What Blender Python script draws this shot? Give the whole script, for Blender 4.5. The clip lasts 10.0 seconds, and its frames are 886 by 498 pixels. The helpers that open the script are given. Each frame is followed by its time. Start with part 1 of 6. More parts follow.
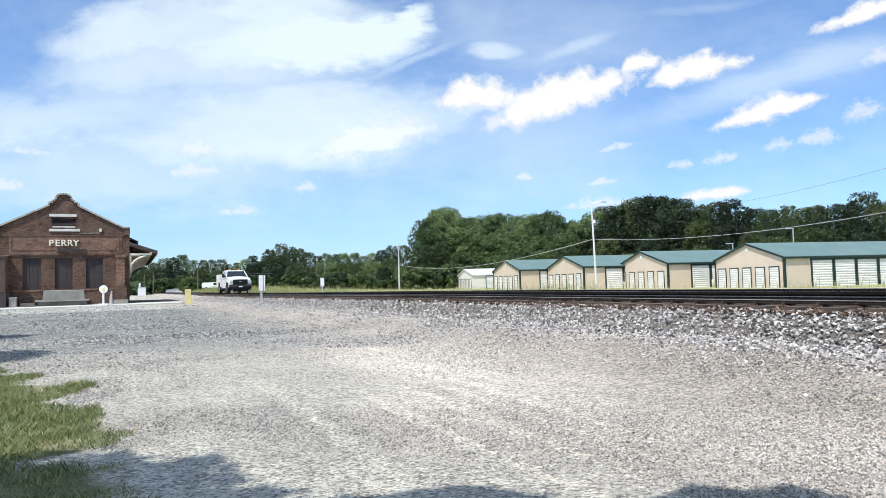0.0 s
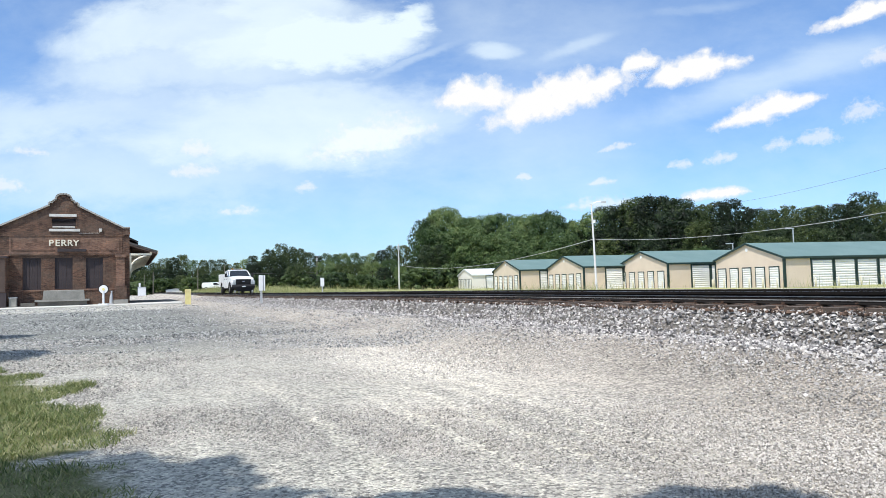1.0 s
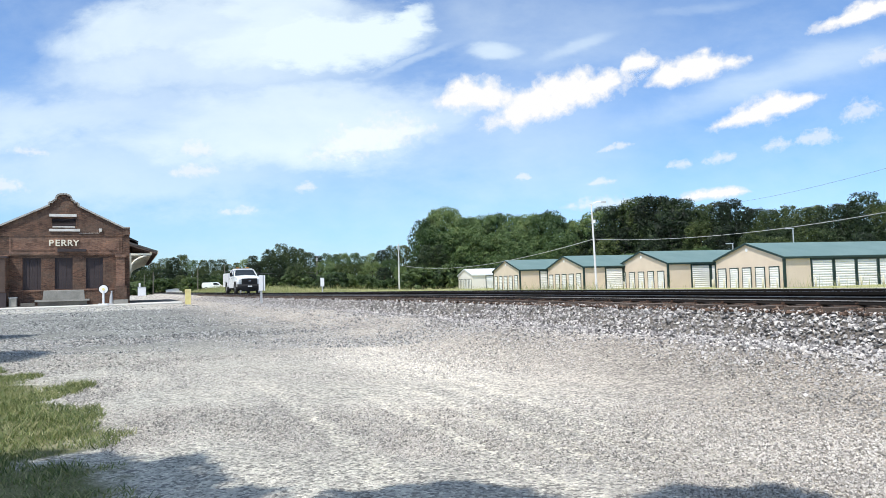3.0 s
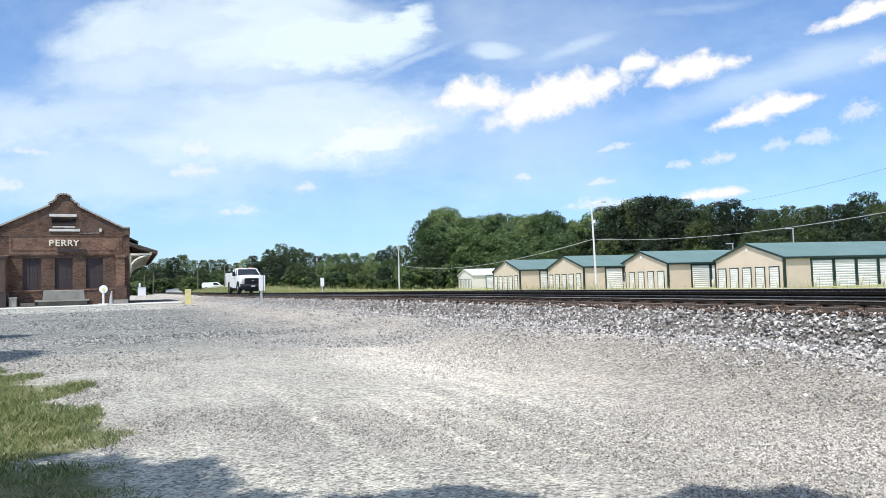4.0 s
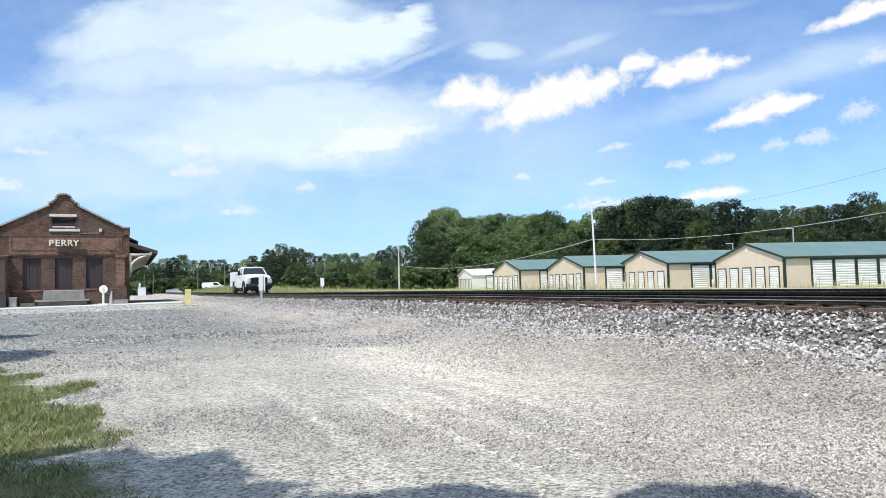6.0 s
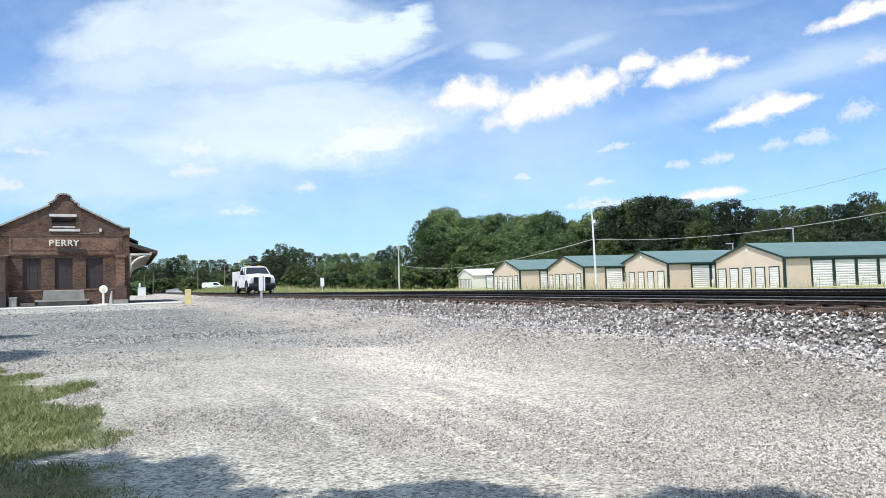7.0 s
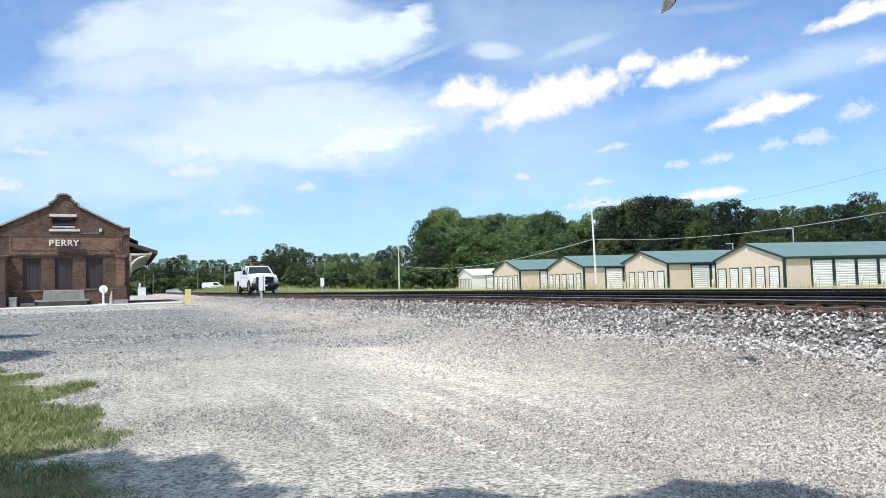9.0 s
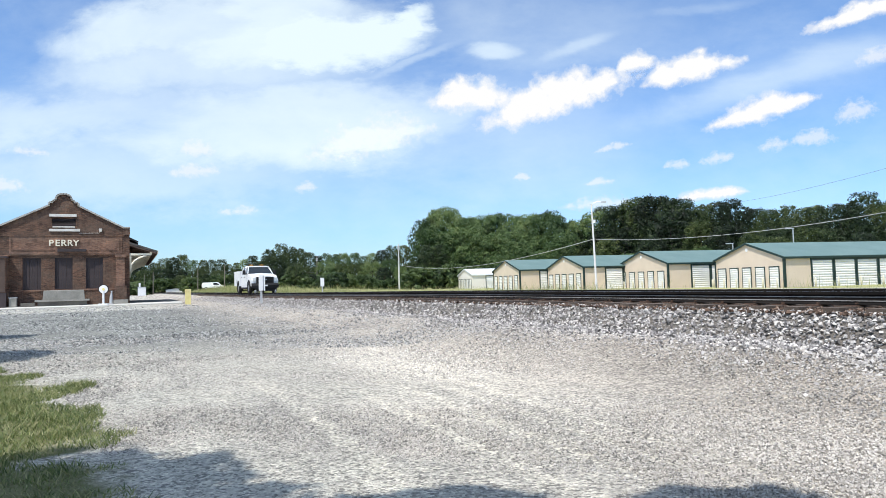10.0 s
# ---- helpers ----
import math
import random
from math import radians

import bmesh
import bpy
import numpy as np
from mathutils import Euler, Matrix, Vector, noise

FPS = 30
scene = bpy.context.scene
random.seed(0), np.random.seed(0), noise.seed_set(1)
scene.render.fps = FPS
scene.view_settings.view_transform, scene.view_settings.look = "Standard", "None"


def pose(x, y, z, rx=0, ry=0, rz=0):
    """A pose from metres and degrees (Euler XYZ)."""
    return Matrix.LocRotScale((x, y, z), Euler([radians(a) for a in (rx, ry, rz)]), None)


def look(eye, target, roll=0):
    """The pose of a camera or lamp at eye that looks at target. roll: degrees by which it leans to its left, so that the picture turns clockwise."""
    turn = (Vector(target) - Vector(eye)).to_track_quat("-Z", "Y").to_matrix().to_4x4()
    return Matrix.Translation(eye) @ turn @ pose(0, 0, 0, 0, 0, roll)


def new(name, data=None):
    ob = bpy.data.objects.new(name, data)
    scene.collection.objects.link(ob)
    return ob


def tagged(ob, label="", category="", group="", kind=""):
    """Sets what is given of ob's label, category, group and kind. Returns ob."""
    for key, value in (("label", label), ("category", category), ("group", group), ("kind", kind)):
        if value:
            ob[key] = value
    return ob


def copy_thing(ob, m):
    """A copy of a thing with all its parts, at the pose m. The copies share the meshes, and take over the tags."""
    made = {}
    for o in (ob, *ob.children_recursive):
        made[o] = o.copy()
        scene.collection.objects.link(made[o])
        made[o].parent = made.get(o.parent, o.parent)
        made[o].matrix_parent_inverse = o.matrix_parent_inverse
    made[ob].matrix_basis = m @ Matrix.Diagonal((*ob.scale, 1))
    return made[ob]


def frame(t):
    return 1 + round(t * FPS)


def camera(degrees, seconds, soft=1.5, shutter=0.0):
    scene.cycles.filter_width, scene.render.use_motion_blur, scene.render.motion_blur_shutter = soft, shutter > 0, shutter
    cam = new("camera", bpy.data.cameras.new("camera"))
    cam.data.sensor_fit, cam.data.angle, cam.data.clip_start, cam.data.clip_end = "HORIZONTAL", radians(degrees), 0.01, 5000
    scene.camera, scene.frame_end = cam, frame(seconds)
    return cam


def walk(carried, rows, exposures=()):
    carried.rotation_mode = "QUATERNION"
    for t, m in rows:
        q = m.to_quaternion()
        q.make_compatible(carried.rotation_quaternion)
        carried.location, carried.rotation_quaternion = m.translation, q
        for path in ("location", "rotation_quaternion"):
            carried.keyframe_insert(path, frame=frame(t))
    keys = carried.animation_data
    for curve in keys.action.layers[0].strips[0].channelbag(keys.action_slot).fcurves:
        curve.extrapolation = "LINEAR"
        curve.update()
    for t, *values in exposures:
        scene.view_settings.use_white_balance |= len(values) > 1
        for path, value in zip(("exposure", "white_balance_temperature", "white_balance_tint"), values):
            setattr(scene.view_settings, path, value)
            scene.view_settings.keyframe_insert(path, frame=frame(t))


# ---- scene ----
# Metres. The camera stands at the origin, looks along +y; z = 0 is the gravel lot.
EYE = 1.15
cam = camera(65.6, 10.0, soft=0.5)
CAM_POSE = pose(0, 0, EYE, 90 + 2.87, 0, 0) @ pose(0, 0, 0, 0, 0, -1.55)
walk(cam, [(0.0, CAM_POSE), (10.0, CAM_POSE)], exposures=[(0.0, 0.0), (10.0, 0.0)])

TRACK_TURN = 25.2          # the track's run, degrees from +y towards -x
DEPOT_TURN = 24.6
STORE_TURN = 13.9
TRACK = pose(0, 0, 0, 0, 0, TRACK_TURN)      # x across the track, y along it
RAIL_TOP = 0.91
RAIL_NEAR, GAUGE = 8.35, 1.505               # middle of the rail heads

# ---- light ----
SUN_TURN, SUN_HIGH = math.atan2(-0.60, -0.80), radians(60)   # from +y towards +x
to_sun = Vector((math.sin(SUN_TURN) * math.cos(SUN_HIGH), math.cos(SUN_TURN) * math.cos(SUN_HIGH), math.sin(SUN_HIGH)))
sun = new("sun", bpy.data.lights.new("sun", "SUN"))
sun.data.energy, sun.data.angle, sun.data.color = 5.25, radians(0.55), (1.0, 0.965, 0.91)
sun.matrix_basis = look(to_sun * 300, (0, 0, 0))
# ---- materials ----
def nodes_of(m):
    m.use_nodes = True
    nt = m.node_tree
    nt.nodes.clear()
    out = nt.nodes.new("ShaderNodeOutputMaterial")
    b = nt.nodes.new("ShaderNodeBsdfPrincipled")
    nt.links.new(b.outputs[0], out.inputs["Surface"])
    return nt, b, out


def noise_node(nt, vec, scale, detail=4.0, rough=0.55, distort=0.0):
    n = nt.nodes.new("ShaderNodeTexNoise")
    n.inputs["Scale"].default_value, n.inputs["Detail"].default_value = scale, detail
    n.inputs["Roughness"].default_value, n.inputs["Distortion"].default_value = rough, distort
    nt.links.new(vec, n.inputs["Vector"])
    return n.outputs["Fac"]


def ramp(nt, fac, stops):
    r = nt.nodes.new("ShaderNodeValToRGB")
    while len(r.color_ramp.elements) < len(stops):
        r.color_ramp.elements.new(0.5)
    for e, (p, c) in zip(r.color_ramp.elements, stops):
        e.position = p
        e.color = (*c, 1) if len(c) == 3 else c
    nt.links.new(fac, r.inputs["Fac"])
    return r.outputs["Color"]


def mix(nt, fac, a, b, how="MIX"):
    m = nt.nodes.new("ShaderNodeMix")
    m.data_type, m.blend_type = "RGBA", how
    for sock, v in ((0, fac), (6, a), (7, b)):
        if isinstance(v, (int, float)):
            m.inputs[sock].default_value = v
        elif isinstance(v, tuple):
            m.inputs[sock].default_value = (*v, 1)
        else:
            nt.links.new(v, m.inputs[sock])
    return m.outputs[2]


def math_node(nt, op, a, b=0.0, c=0.0, clamp=False):
    m = nt.nodes.new("ShaderNodeMath")
    m.operation, m.use_clamp = op, clamp
    for i, v in enumerate((a, b, c)):
        if isinstance(v, (int, float)):
            m.inputs[i].default_value = v
        else:
            nt.links.new(v, m.inputs[i])
    return m.outputs[0]


def bump(nt, b, height, strength, dist):
    n = nt.nodes.new("ShaderNodeBump")
    n.inputs["Strength"].default_value, n.inputs["Distance"].default_value = strength, dist
    nt.links.new(height, n.inputs["Height"])
    nt.links.new(n.outputs[0], b.inputs["Normal"])


def coords(nt, kind="Object"):
    return nt.nodes.new("ShaderNodeTexCoord").outputs[kind]


def surface(name, dark, light, coarse=1.5, fine=30.0, rough=0.8, metal=0.0, relief=0.3, dist=0.004, vary=0.0, spread=(0.3, 0.7)):
    """A plain weathered surface: two scales of mottling, fine relief, some change from piece to piece."""
    m = bpy.data.materials.new(name)
    nt, b, _ = nodes_of(m)
    v = coords(nt)
    big, small = noise_node(nt, v, coarse), noise_node(nt, v, fine, 3)
    f = math_node(nt, "ADD", math_node(nt, "MULTIPLY", big, 0.6), math_node(nt, "MULTIPLY", small, 0.4))
    col = ramp(nt, f, [(spread[0], dark), (spread[1], light)])
    if vary:
        info = nt.nodes.new("ShaderNodeObjectInfo")
        k = math_node(nt, "MULTIPLY_ADD", info.outputs["Random"], 2 * vary, 1 - vary)
        hsv = nt.nodes.new("ShaderNodeHueSaturation")
        nt.links.new(col, hsv.inputs["Color"])
        nt.links.new(k, hsv.inputs["Value"])
        col = hsv.outputs[0]
    nt.links.new(col, b.inputs["Base Color"])
    b.inputs["Metallic"].default_value = metal
    nt.links.new(math_node(nt, "MULTIPLY_ADD", small, 0.25, rough - 0.12, True), b.inputs["Roughness"])
    if relief:
        bump(nt, b, f, relief, dist)
    return m
# ---- mesh tools ----
def bm_box(bm, x0, x1, y0, y1, z0, z1, m=None):
    vs = [bm.verts.new((x, y, z)) for z in (z0, z1) for y in (y0, y1) for x in (x0, x1)]
    for f in ((0, 2, 3, 1), (4, 5, 7, 6), (0, 1, 5, 4), (1, 3, 7, 5), (3, 2, 6, 7), (2, 0, 4, 6)):
        bm.faces.new([vs[i] for i in f])
    if m is not None:
        for v in vs:
            v.co = m @ v.co
    return vs


def bm_tube(bm, path, radii, sides=8, cap=True):
    """A tapered tube along a path of points."""
    rings = []
    for i, p in enumerate(path):
        p = Vector(p)
        d = (Vector(path[min(i + 1, len(path) - 1)]) - Vector(path[max(i - 1, 0)])).normalized()
        a = d.orthogonal().normalized() if abs(d.z) < 0.99 else Vector((1, 0, 0))
        if abs(d.z) < 0.99:
            a = d.cross(Vector((0, 0, 1))).normalized()
        b = d.cross(a).normalized()
        r = radii[i] if hasattr(radii, "__len__") else radii
        rings.append([bm.verts.new(p + (a * math.cos(k * math.tau / sides) + b * math.sin(k * math.tau / sides)) * r) for k in range(sides)])
    for r0, r1 in zip(rings, rings[1:]):
        for k in range(sides):
            bm.faces.new((r0[k], r0[(k + 1) % sides], r1[(k + 1) % sides], r1[k]))
    if cap:
        bm.faces.new(list(reversed(rings[0])))
        bm.faces.new(rings[-1])


def bm_prism(bm, outline, y0, y1):
    """An outline of (x, z) points, drawn out along y."""
    a = [bm.verts.new((x, y0, z)) for x, z in outline]
    b = [bm.verts.new((x, y1, z)) for x, z in outline]
    n = len(outline)
    fa = bm.faces.new(a)
    fb = bm.faces.new(list(reversed(b)))
    for i in range(n):
        bm.faces.new((a[i], b[i], b[(i + 1) % n], a[(i + 1) % n]))
    bmesh.ops.recalc_face_normals(bm, faces=bm.faces)


def bevel(bm, w=0.01, seg=1):
    es = [e for e in bm.edges if len(e.link_faces) == 2 and e.calc_face_angle(0) > 0.5]
    bmesh.ops.bevel(bm, geom=es, offset=w, segments=seg, affect="EDGES", profile=0.6, clamp_overlap=True)


def mesh_of(name, bm, material, smooth=False):
    me = bpy.data.meshes.new(name)
    bmesh.ops.recalc_face_normals(bm, faces=bm.faces)
    bm.to_mesh(me)
    bm.free()
    me.materials.append(material)
    if smooth:
        for p in me.polygons:
            p.use_smooth = True
    return me


def part(name, bm, material, parent=None, label="", m=None, smooth=False):
    ob = new(name, mesh_of(name, bm, material, smooth))
    ob.parent = parent
    if m is not None:
        ob.matrix_basis = m
    if label:
        ob["label"] = label
    return ob


def again(ob, m, parent=None):
    """The same piece once more, at another pose, on the same mesh."""
    o = new(ob.name.split(".")[0], ob.data)
    o.parent = parent or ob.parent
    o.matrix_basis = m
    if "label" in ob:
        o["label"] = ob["label"]
    return o


def empty(name, m, label, category, group="", kind=""):
    e = new(name)
    e.empty_display_size = 0.3
    e.matrix_basis = m
    return tagged(e, label, category, group, kind)


def cuboid(name, dims, material, parent, label="", w=0.0, m=None):
    bm = bmesh.new()
    bm_box(bm, *dims)
    if w:
        bevel(bm, w)
    return part(name, bm, material, parent, label, m)


def smooth01(a, b, x):
    t = np.clip((x - a) / (b - a), 0, 1)
    return t * t * (3 - 2 * t)
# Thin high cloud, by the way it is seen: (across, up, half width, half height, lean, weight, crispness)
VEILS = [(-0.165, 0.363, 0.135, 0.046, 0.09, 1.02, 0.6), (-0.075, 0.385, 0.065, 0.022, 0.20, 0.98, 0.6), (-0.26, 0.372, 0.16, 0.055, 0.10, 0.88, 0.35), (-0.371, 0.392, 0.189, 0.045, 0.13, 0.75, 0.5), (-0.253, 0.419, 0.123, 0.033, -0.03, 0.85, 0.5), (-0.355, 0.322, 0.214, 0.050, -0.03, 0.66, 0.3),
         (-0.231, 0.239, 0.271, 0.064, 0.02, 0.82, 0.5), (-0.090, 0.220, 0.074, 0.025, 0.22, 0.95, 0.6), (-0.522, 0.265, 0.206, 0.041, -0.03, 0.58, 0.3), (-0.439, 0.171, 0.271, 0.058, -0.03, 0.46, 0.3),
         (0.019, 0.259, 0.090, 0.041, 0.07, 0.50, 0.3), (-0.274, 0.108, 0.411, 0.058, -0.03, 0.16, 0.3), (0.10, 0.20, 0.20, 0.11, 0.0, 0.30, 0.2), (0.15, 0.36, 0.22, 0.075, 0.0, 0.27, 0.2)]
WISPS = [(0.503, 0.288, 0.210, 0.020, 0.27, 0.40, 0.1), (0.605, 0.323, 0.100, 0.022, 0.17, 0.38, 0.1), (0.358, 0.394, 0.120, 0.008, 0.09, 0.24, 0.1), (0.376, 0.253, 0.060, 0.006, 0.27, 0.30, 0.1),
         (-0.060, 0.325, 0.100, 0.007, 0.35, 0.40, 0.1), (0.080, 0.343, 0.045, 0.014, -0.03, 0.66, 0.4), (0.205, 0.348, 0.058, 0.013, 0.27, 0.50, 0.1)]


def build_world():
    w = bpy.data.worlds.new("sky")
    scene.world = w
    w.use_nodes = True
    nt = w.node_tree
    nt.nodes.clear()
    out = nt.nodes.new("ShaderNodeOutputWorld")
    bg = nt.nodes.new("ShaderNodeBackground")
    sky = nt.nodes.new("ShaderNodeTexSky")
    sky.sky_type, sky.sun_disc = "NISHITA", False
    sky.sun_elevation, sky.sun_rotation = SUN_HIGH, SUN_TURN
    sky.air_density, sky.dust_density, sky.ozone_density = 1.0, 0.6, 3.0
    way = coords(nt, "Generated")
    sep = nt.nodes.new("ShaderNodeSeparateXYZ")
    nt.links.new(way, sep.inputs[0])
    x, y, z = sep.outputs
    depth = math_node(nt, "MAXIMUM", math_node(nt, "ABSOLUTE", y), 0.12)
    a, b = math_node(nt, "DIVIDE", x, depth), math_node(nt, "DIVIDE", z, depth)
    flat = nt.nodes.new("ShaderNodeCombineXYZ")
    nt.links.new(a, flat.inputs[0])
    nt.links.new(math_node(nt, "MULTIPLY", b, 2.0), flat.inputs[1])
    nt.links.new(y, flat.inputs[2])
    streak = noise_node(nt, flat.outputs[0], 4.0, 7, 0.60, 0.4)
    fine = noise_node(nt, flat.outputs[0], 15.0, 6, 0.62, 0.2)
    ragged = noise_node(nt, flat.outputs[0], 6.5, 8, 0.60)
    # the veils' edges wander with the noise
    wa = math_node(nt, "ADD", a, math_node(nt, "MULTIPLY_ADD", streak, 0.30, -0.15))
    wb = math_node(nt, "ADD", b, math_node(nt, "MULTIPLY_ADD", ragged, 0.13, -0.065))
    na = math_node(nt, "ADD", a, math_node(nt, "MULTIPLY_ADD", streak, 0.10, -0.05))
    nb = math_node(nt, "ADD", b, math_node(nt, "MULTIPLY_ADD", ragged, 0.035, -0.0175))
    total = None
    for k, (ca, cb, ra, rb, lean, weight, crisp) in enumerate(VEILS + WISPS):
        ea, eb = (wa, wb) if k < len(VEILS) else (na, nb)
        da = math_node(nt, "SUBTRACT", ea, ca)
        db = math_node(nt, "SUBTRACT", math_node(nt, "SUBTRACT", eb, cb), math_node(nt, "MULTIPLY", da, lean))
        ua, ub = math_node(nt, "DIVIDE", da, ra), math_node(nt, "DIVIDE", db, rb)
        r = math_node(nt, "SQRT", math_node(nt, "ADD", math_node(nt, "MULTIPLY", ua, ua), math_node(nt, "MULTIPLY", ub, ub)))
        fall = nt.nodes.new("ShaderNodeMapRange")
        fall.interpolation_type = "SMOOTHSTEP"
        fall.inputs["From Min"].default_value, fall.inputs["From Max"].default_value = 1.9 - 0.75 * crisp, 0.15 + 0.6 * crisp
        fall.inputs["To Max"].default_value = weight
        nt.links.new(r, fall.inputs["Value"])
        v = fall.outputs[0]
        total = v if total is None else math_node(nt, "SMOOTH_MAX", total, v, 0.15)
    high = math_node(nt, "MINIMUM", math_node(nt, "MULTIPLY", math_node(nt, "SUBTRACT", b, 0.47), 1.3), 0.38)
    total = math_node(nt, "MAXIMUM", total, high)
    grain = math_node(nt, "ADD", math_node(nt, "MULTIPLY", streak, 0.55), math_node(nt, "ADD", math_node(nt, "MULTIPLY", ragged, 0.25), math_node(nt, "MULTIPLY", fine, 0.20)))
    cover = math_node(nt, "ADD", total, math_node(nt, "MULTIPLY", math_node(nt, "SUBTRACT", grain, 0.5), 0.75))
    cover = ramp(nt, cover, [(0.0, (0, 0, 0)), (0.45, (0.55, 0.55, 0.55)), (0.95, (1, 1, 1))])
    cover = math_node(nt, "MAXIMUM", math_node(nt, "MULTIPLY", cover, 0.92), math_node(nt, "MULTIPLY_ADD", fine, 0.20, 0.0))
    blue = mix(nt, 1.0, sky.outputs[0], (0.765, 1.03, 1.32), "MULTIPLY")
    col = mix(nt, cover, blue, (6.5, 7.45, 7.9))
    bg.inputs["Strength"].default_value = 0.14
    nt.links.new(col, bg.inputs["Color"])
    nt.links.new(bg.outputs[0], out.inputs["Surface"])


# Fair-weather clouds: (across, up, width, height, lean, drift, body)
CLOUDS = [(0.300, 0.317, 0.060, 0.034, 0.20, -9, 1), (0.056, 0.274, 0.118, 0.064, 0.00, -12, 1), (0.176, 0.266, 0.236, 0.070, 0.25, -8, 1), (0.380, 0.303, 0.146, 0.046, 0.14, -10, 1), (0.482, 0.241, 0.151, 0.044, 0.17, -11, 1),
          (0.645, 0.386, 0.135, 0.036, 0.12, -12, 1)]
SMALL_CLOUDS = [(0.569, 0.360, 0.038, 0.022, 0.00, -12, 0), (0.622, 0.236, 0.054, 0.036, 0.10, -13, 0), (0.555, 0.197, 0.061, 0.027, 0.00, -10, 0), (0.495, 0.189, 0.045, 0.023, 0.10, -9, 0),
                (0.411, 0.172, 0.050, 0.020, 0.05, -7, 0), (0.352, 0.164, 0.038, 0.017, 0.00, -7, 0), (0.260, 0.193, 0.053, 0.013, 0.15, -6, 0), (0.121, 0.152, 0.026, 0.012, 0.00, -4, 0),
                (0.237, 0.142, 0.045, 0.013, 0.05, -5, 0), (0.401, 0.120, 0.091, 0.025, 0.05, -5, 1), (0.231, 0.109, 0.107, 0.025, 0.00, -4, 0), 
                (-0.102, 0.214, 0.190, 0.064, 0.22, -2, 0), (-0.356, 0.206, 0.050, 0.027, 0.00, 0, 0), (-0.360, 0.173, 0.075, 0.022, 0.10, 0, 0),
                (-0.601, 0.210, 0.055, 0.017, 0.00, 0, 0), (-0.199, 0.145, 0.038, 0.018, 0.10, 0, 0), (-0.299, 0.113, 0.058, 0.018, 0.05, 0, 0), (-0.638, 0.159, 0.058, 0.028, 0.00, 0, 0),
                (0.656, 0.317, 0.058, 0.025, 0.10, -12, 0)]


def cloud_material(name, most, soft, size=1.0, torn=1.25):
    m = bpy.data.materials.new(name)
    m.use_nodes = True
    nt = m.node_tree
    nt.nodes.clear()
    out = nt.nodes.new("ShaderNodeOutputMaterial")
    info = nt.nodes.new("ShaderNodeObjectInfo")
    gen, obj = coords(nt, "Generated"), coords(nt, "Object")
    shift = nt.nodes.new("ShaderNodeVectorMath")
    shift.operation = "ADD"
    seed = nt.nodes.new("ShaderNodeCombineXYZ")
    nt.links.new(math_node(nt, "MULTIPLY", info.outputs["Random"], 9000), seed.inputs[0])
    nt.links.new(obj, shift.inputs[0])
    nt.links.new(seed.outputs[0], shift.inputs[1])
    sep = nt.nodes.new("ShaderNodeSeparateXYZ")
    nt.links.new(gen, sep.inputs[0])
    u = math_node(nt, "MULTIPLY_ADD", sep.outputs[0], 2, -1)
    v = math_node(nt, "MULTIPLY_ADD", sep.outputs[1], 2, -1)
    # a lumpy top over a smoother base, thinner towards the ends
    lumps = noise_node(nt, shift.outputs[0], 0.013 / size, 2, 0.5)
    billow = noise_node(nt, shift.outputs[0], 0.030 / size, 6, 0.60)
    hull = math_node(nt, "POWER", math_node(nt, "SUBTRACT", 1.0, math_node(nt, "MULTIPLY", u, u), 0, True), 0.7)
    top = math_node(nt, "MULTIPLY", hull, math_node(nt, "MULTIPLY_ADD", lumps, 1.5, 0.62))
    above = math_node(nt, "SUBTRACT", math_node(nt, "SUBTRACT", top, 0.55), v)
    under = math_node(nt, "MULTIPLY_ADD", math_node(nt, "ADD", v, math_node(nt, "MULTIPLY", hull, 0.62)), 1.2, 0.0)
    d = math_node(nt, "SMOOTH_MIN", above, under, 0.25)
    d = math_node(nt, "ADD", d, math_node(nt, "MULTIPLY", math_node(nt, "SUBTRACT", billow, 0.5), torn))
    edge = math_node(nt, "MULTIPLY", math_node(nt, "MULTIPLY", math_node(nt, "SUBTRACT", 1.0, math_node(nt, "ABSOLUTE", u), 0, True), 6.0, 0, True), math_node(nt, "MULTIPLY", math_node(nt, "SUBTRACT", 1.0, math_node(nt, "ABSOLUTE", v), 0, True), 5.0, 0, True))
    alpha = math_node(nt, "MULTIPLY", ramp(nt, math_node(nt, "MULTIPLY", d, soft), [(0.0, (0, 0, 0)), (0.15, (0.35, 0.35, 0.35)), (0.42, (1, 1, 1))]), math_node(nt, "MULTIPLY", edge, most), 0, True)
    # the sheets glow in place of sunlight on the cloud, bluer where thin
    emit, clear, both = nt.nodes.new("ShaderNodeEmission"), nt.nodes.new("ShaderNodeBsdfTransparent"), nt.nodes.new("ShaderNodeMixShader")
    nt.links.new(ramp(nt, d, [(0.0, (0.88, 0.93, 1.0)), (0.45, (1.0, 1.0, 1.0))]), emit.inputs["Color"])
    emit.inputs["Strength"].default_value = 1.0
    nt.links.new(alpha, both.inputs[0])
    nt.links.new(clear.outputs[0], both.inputs[1])
    nt.links.new(emit.outputs[0], both.inputs[2])
    nt.links.new(both.outputs[0], out.inputs["Surface"])
    return m


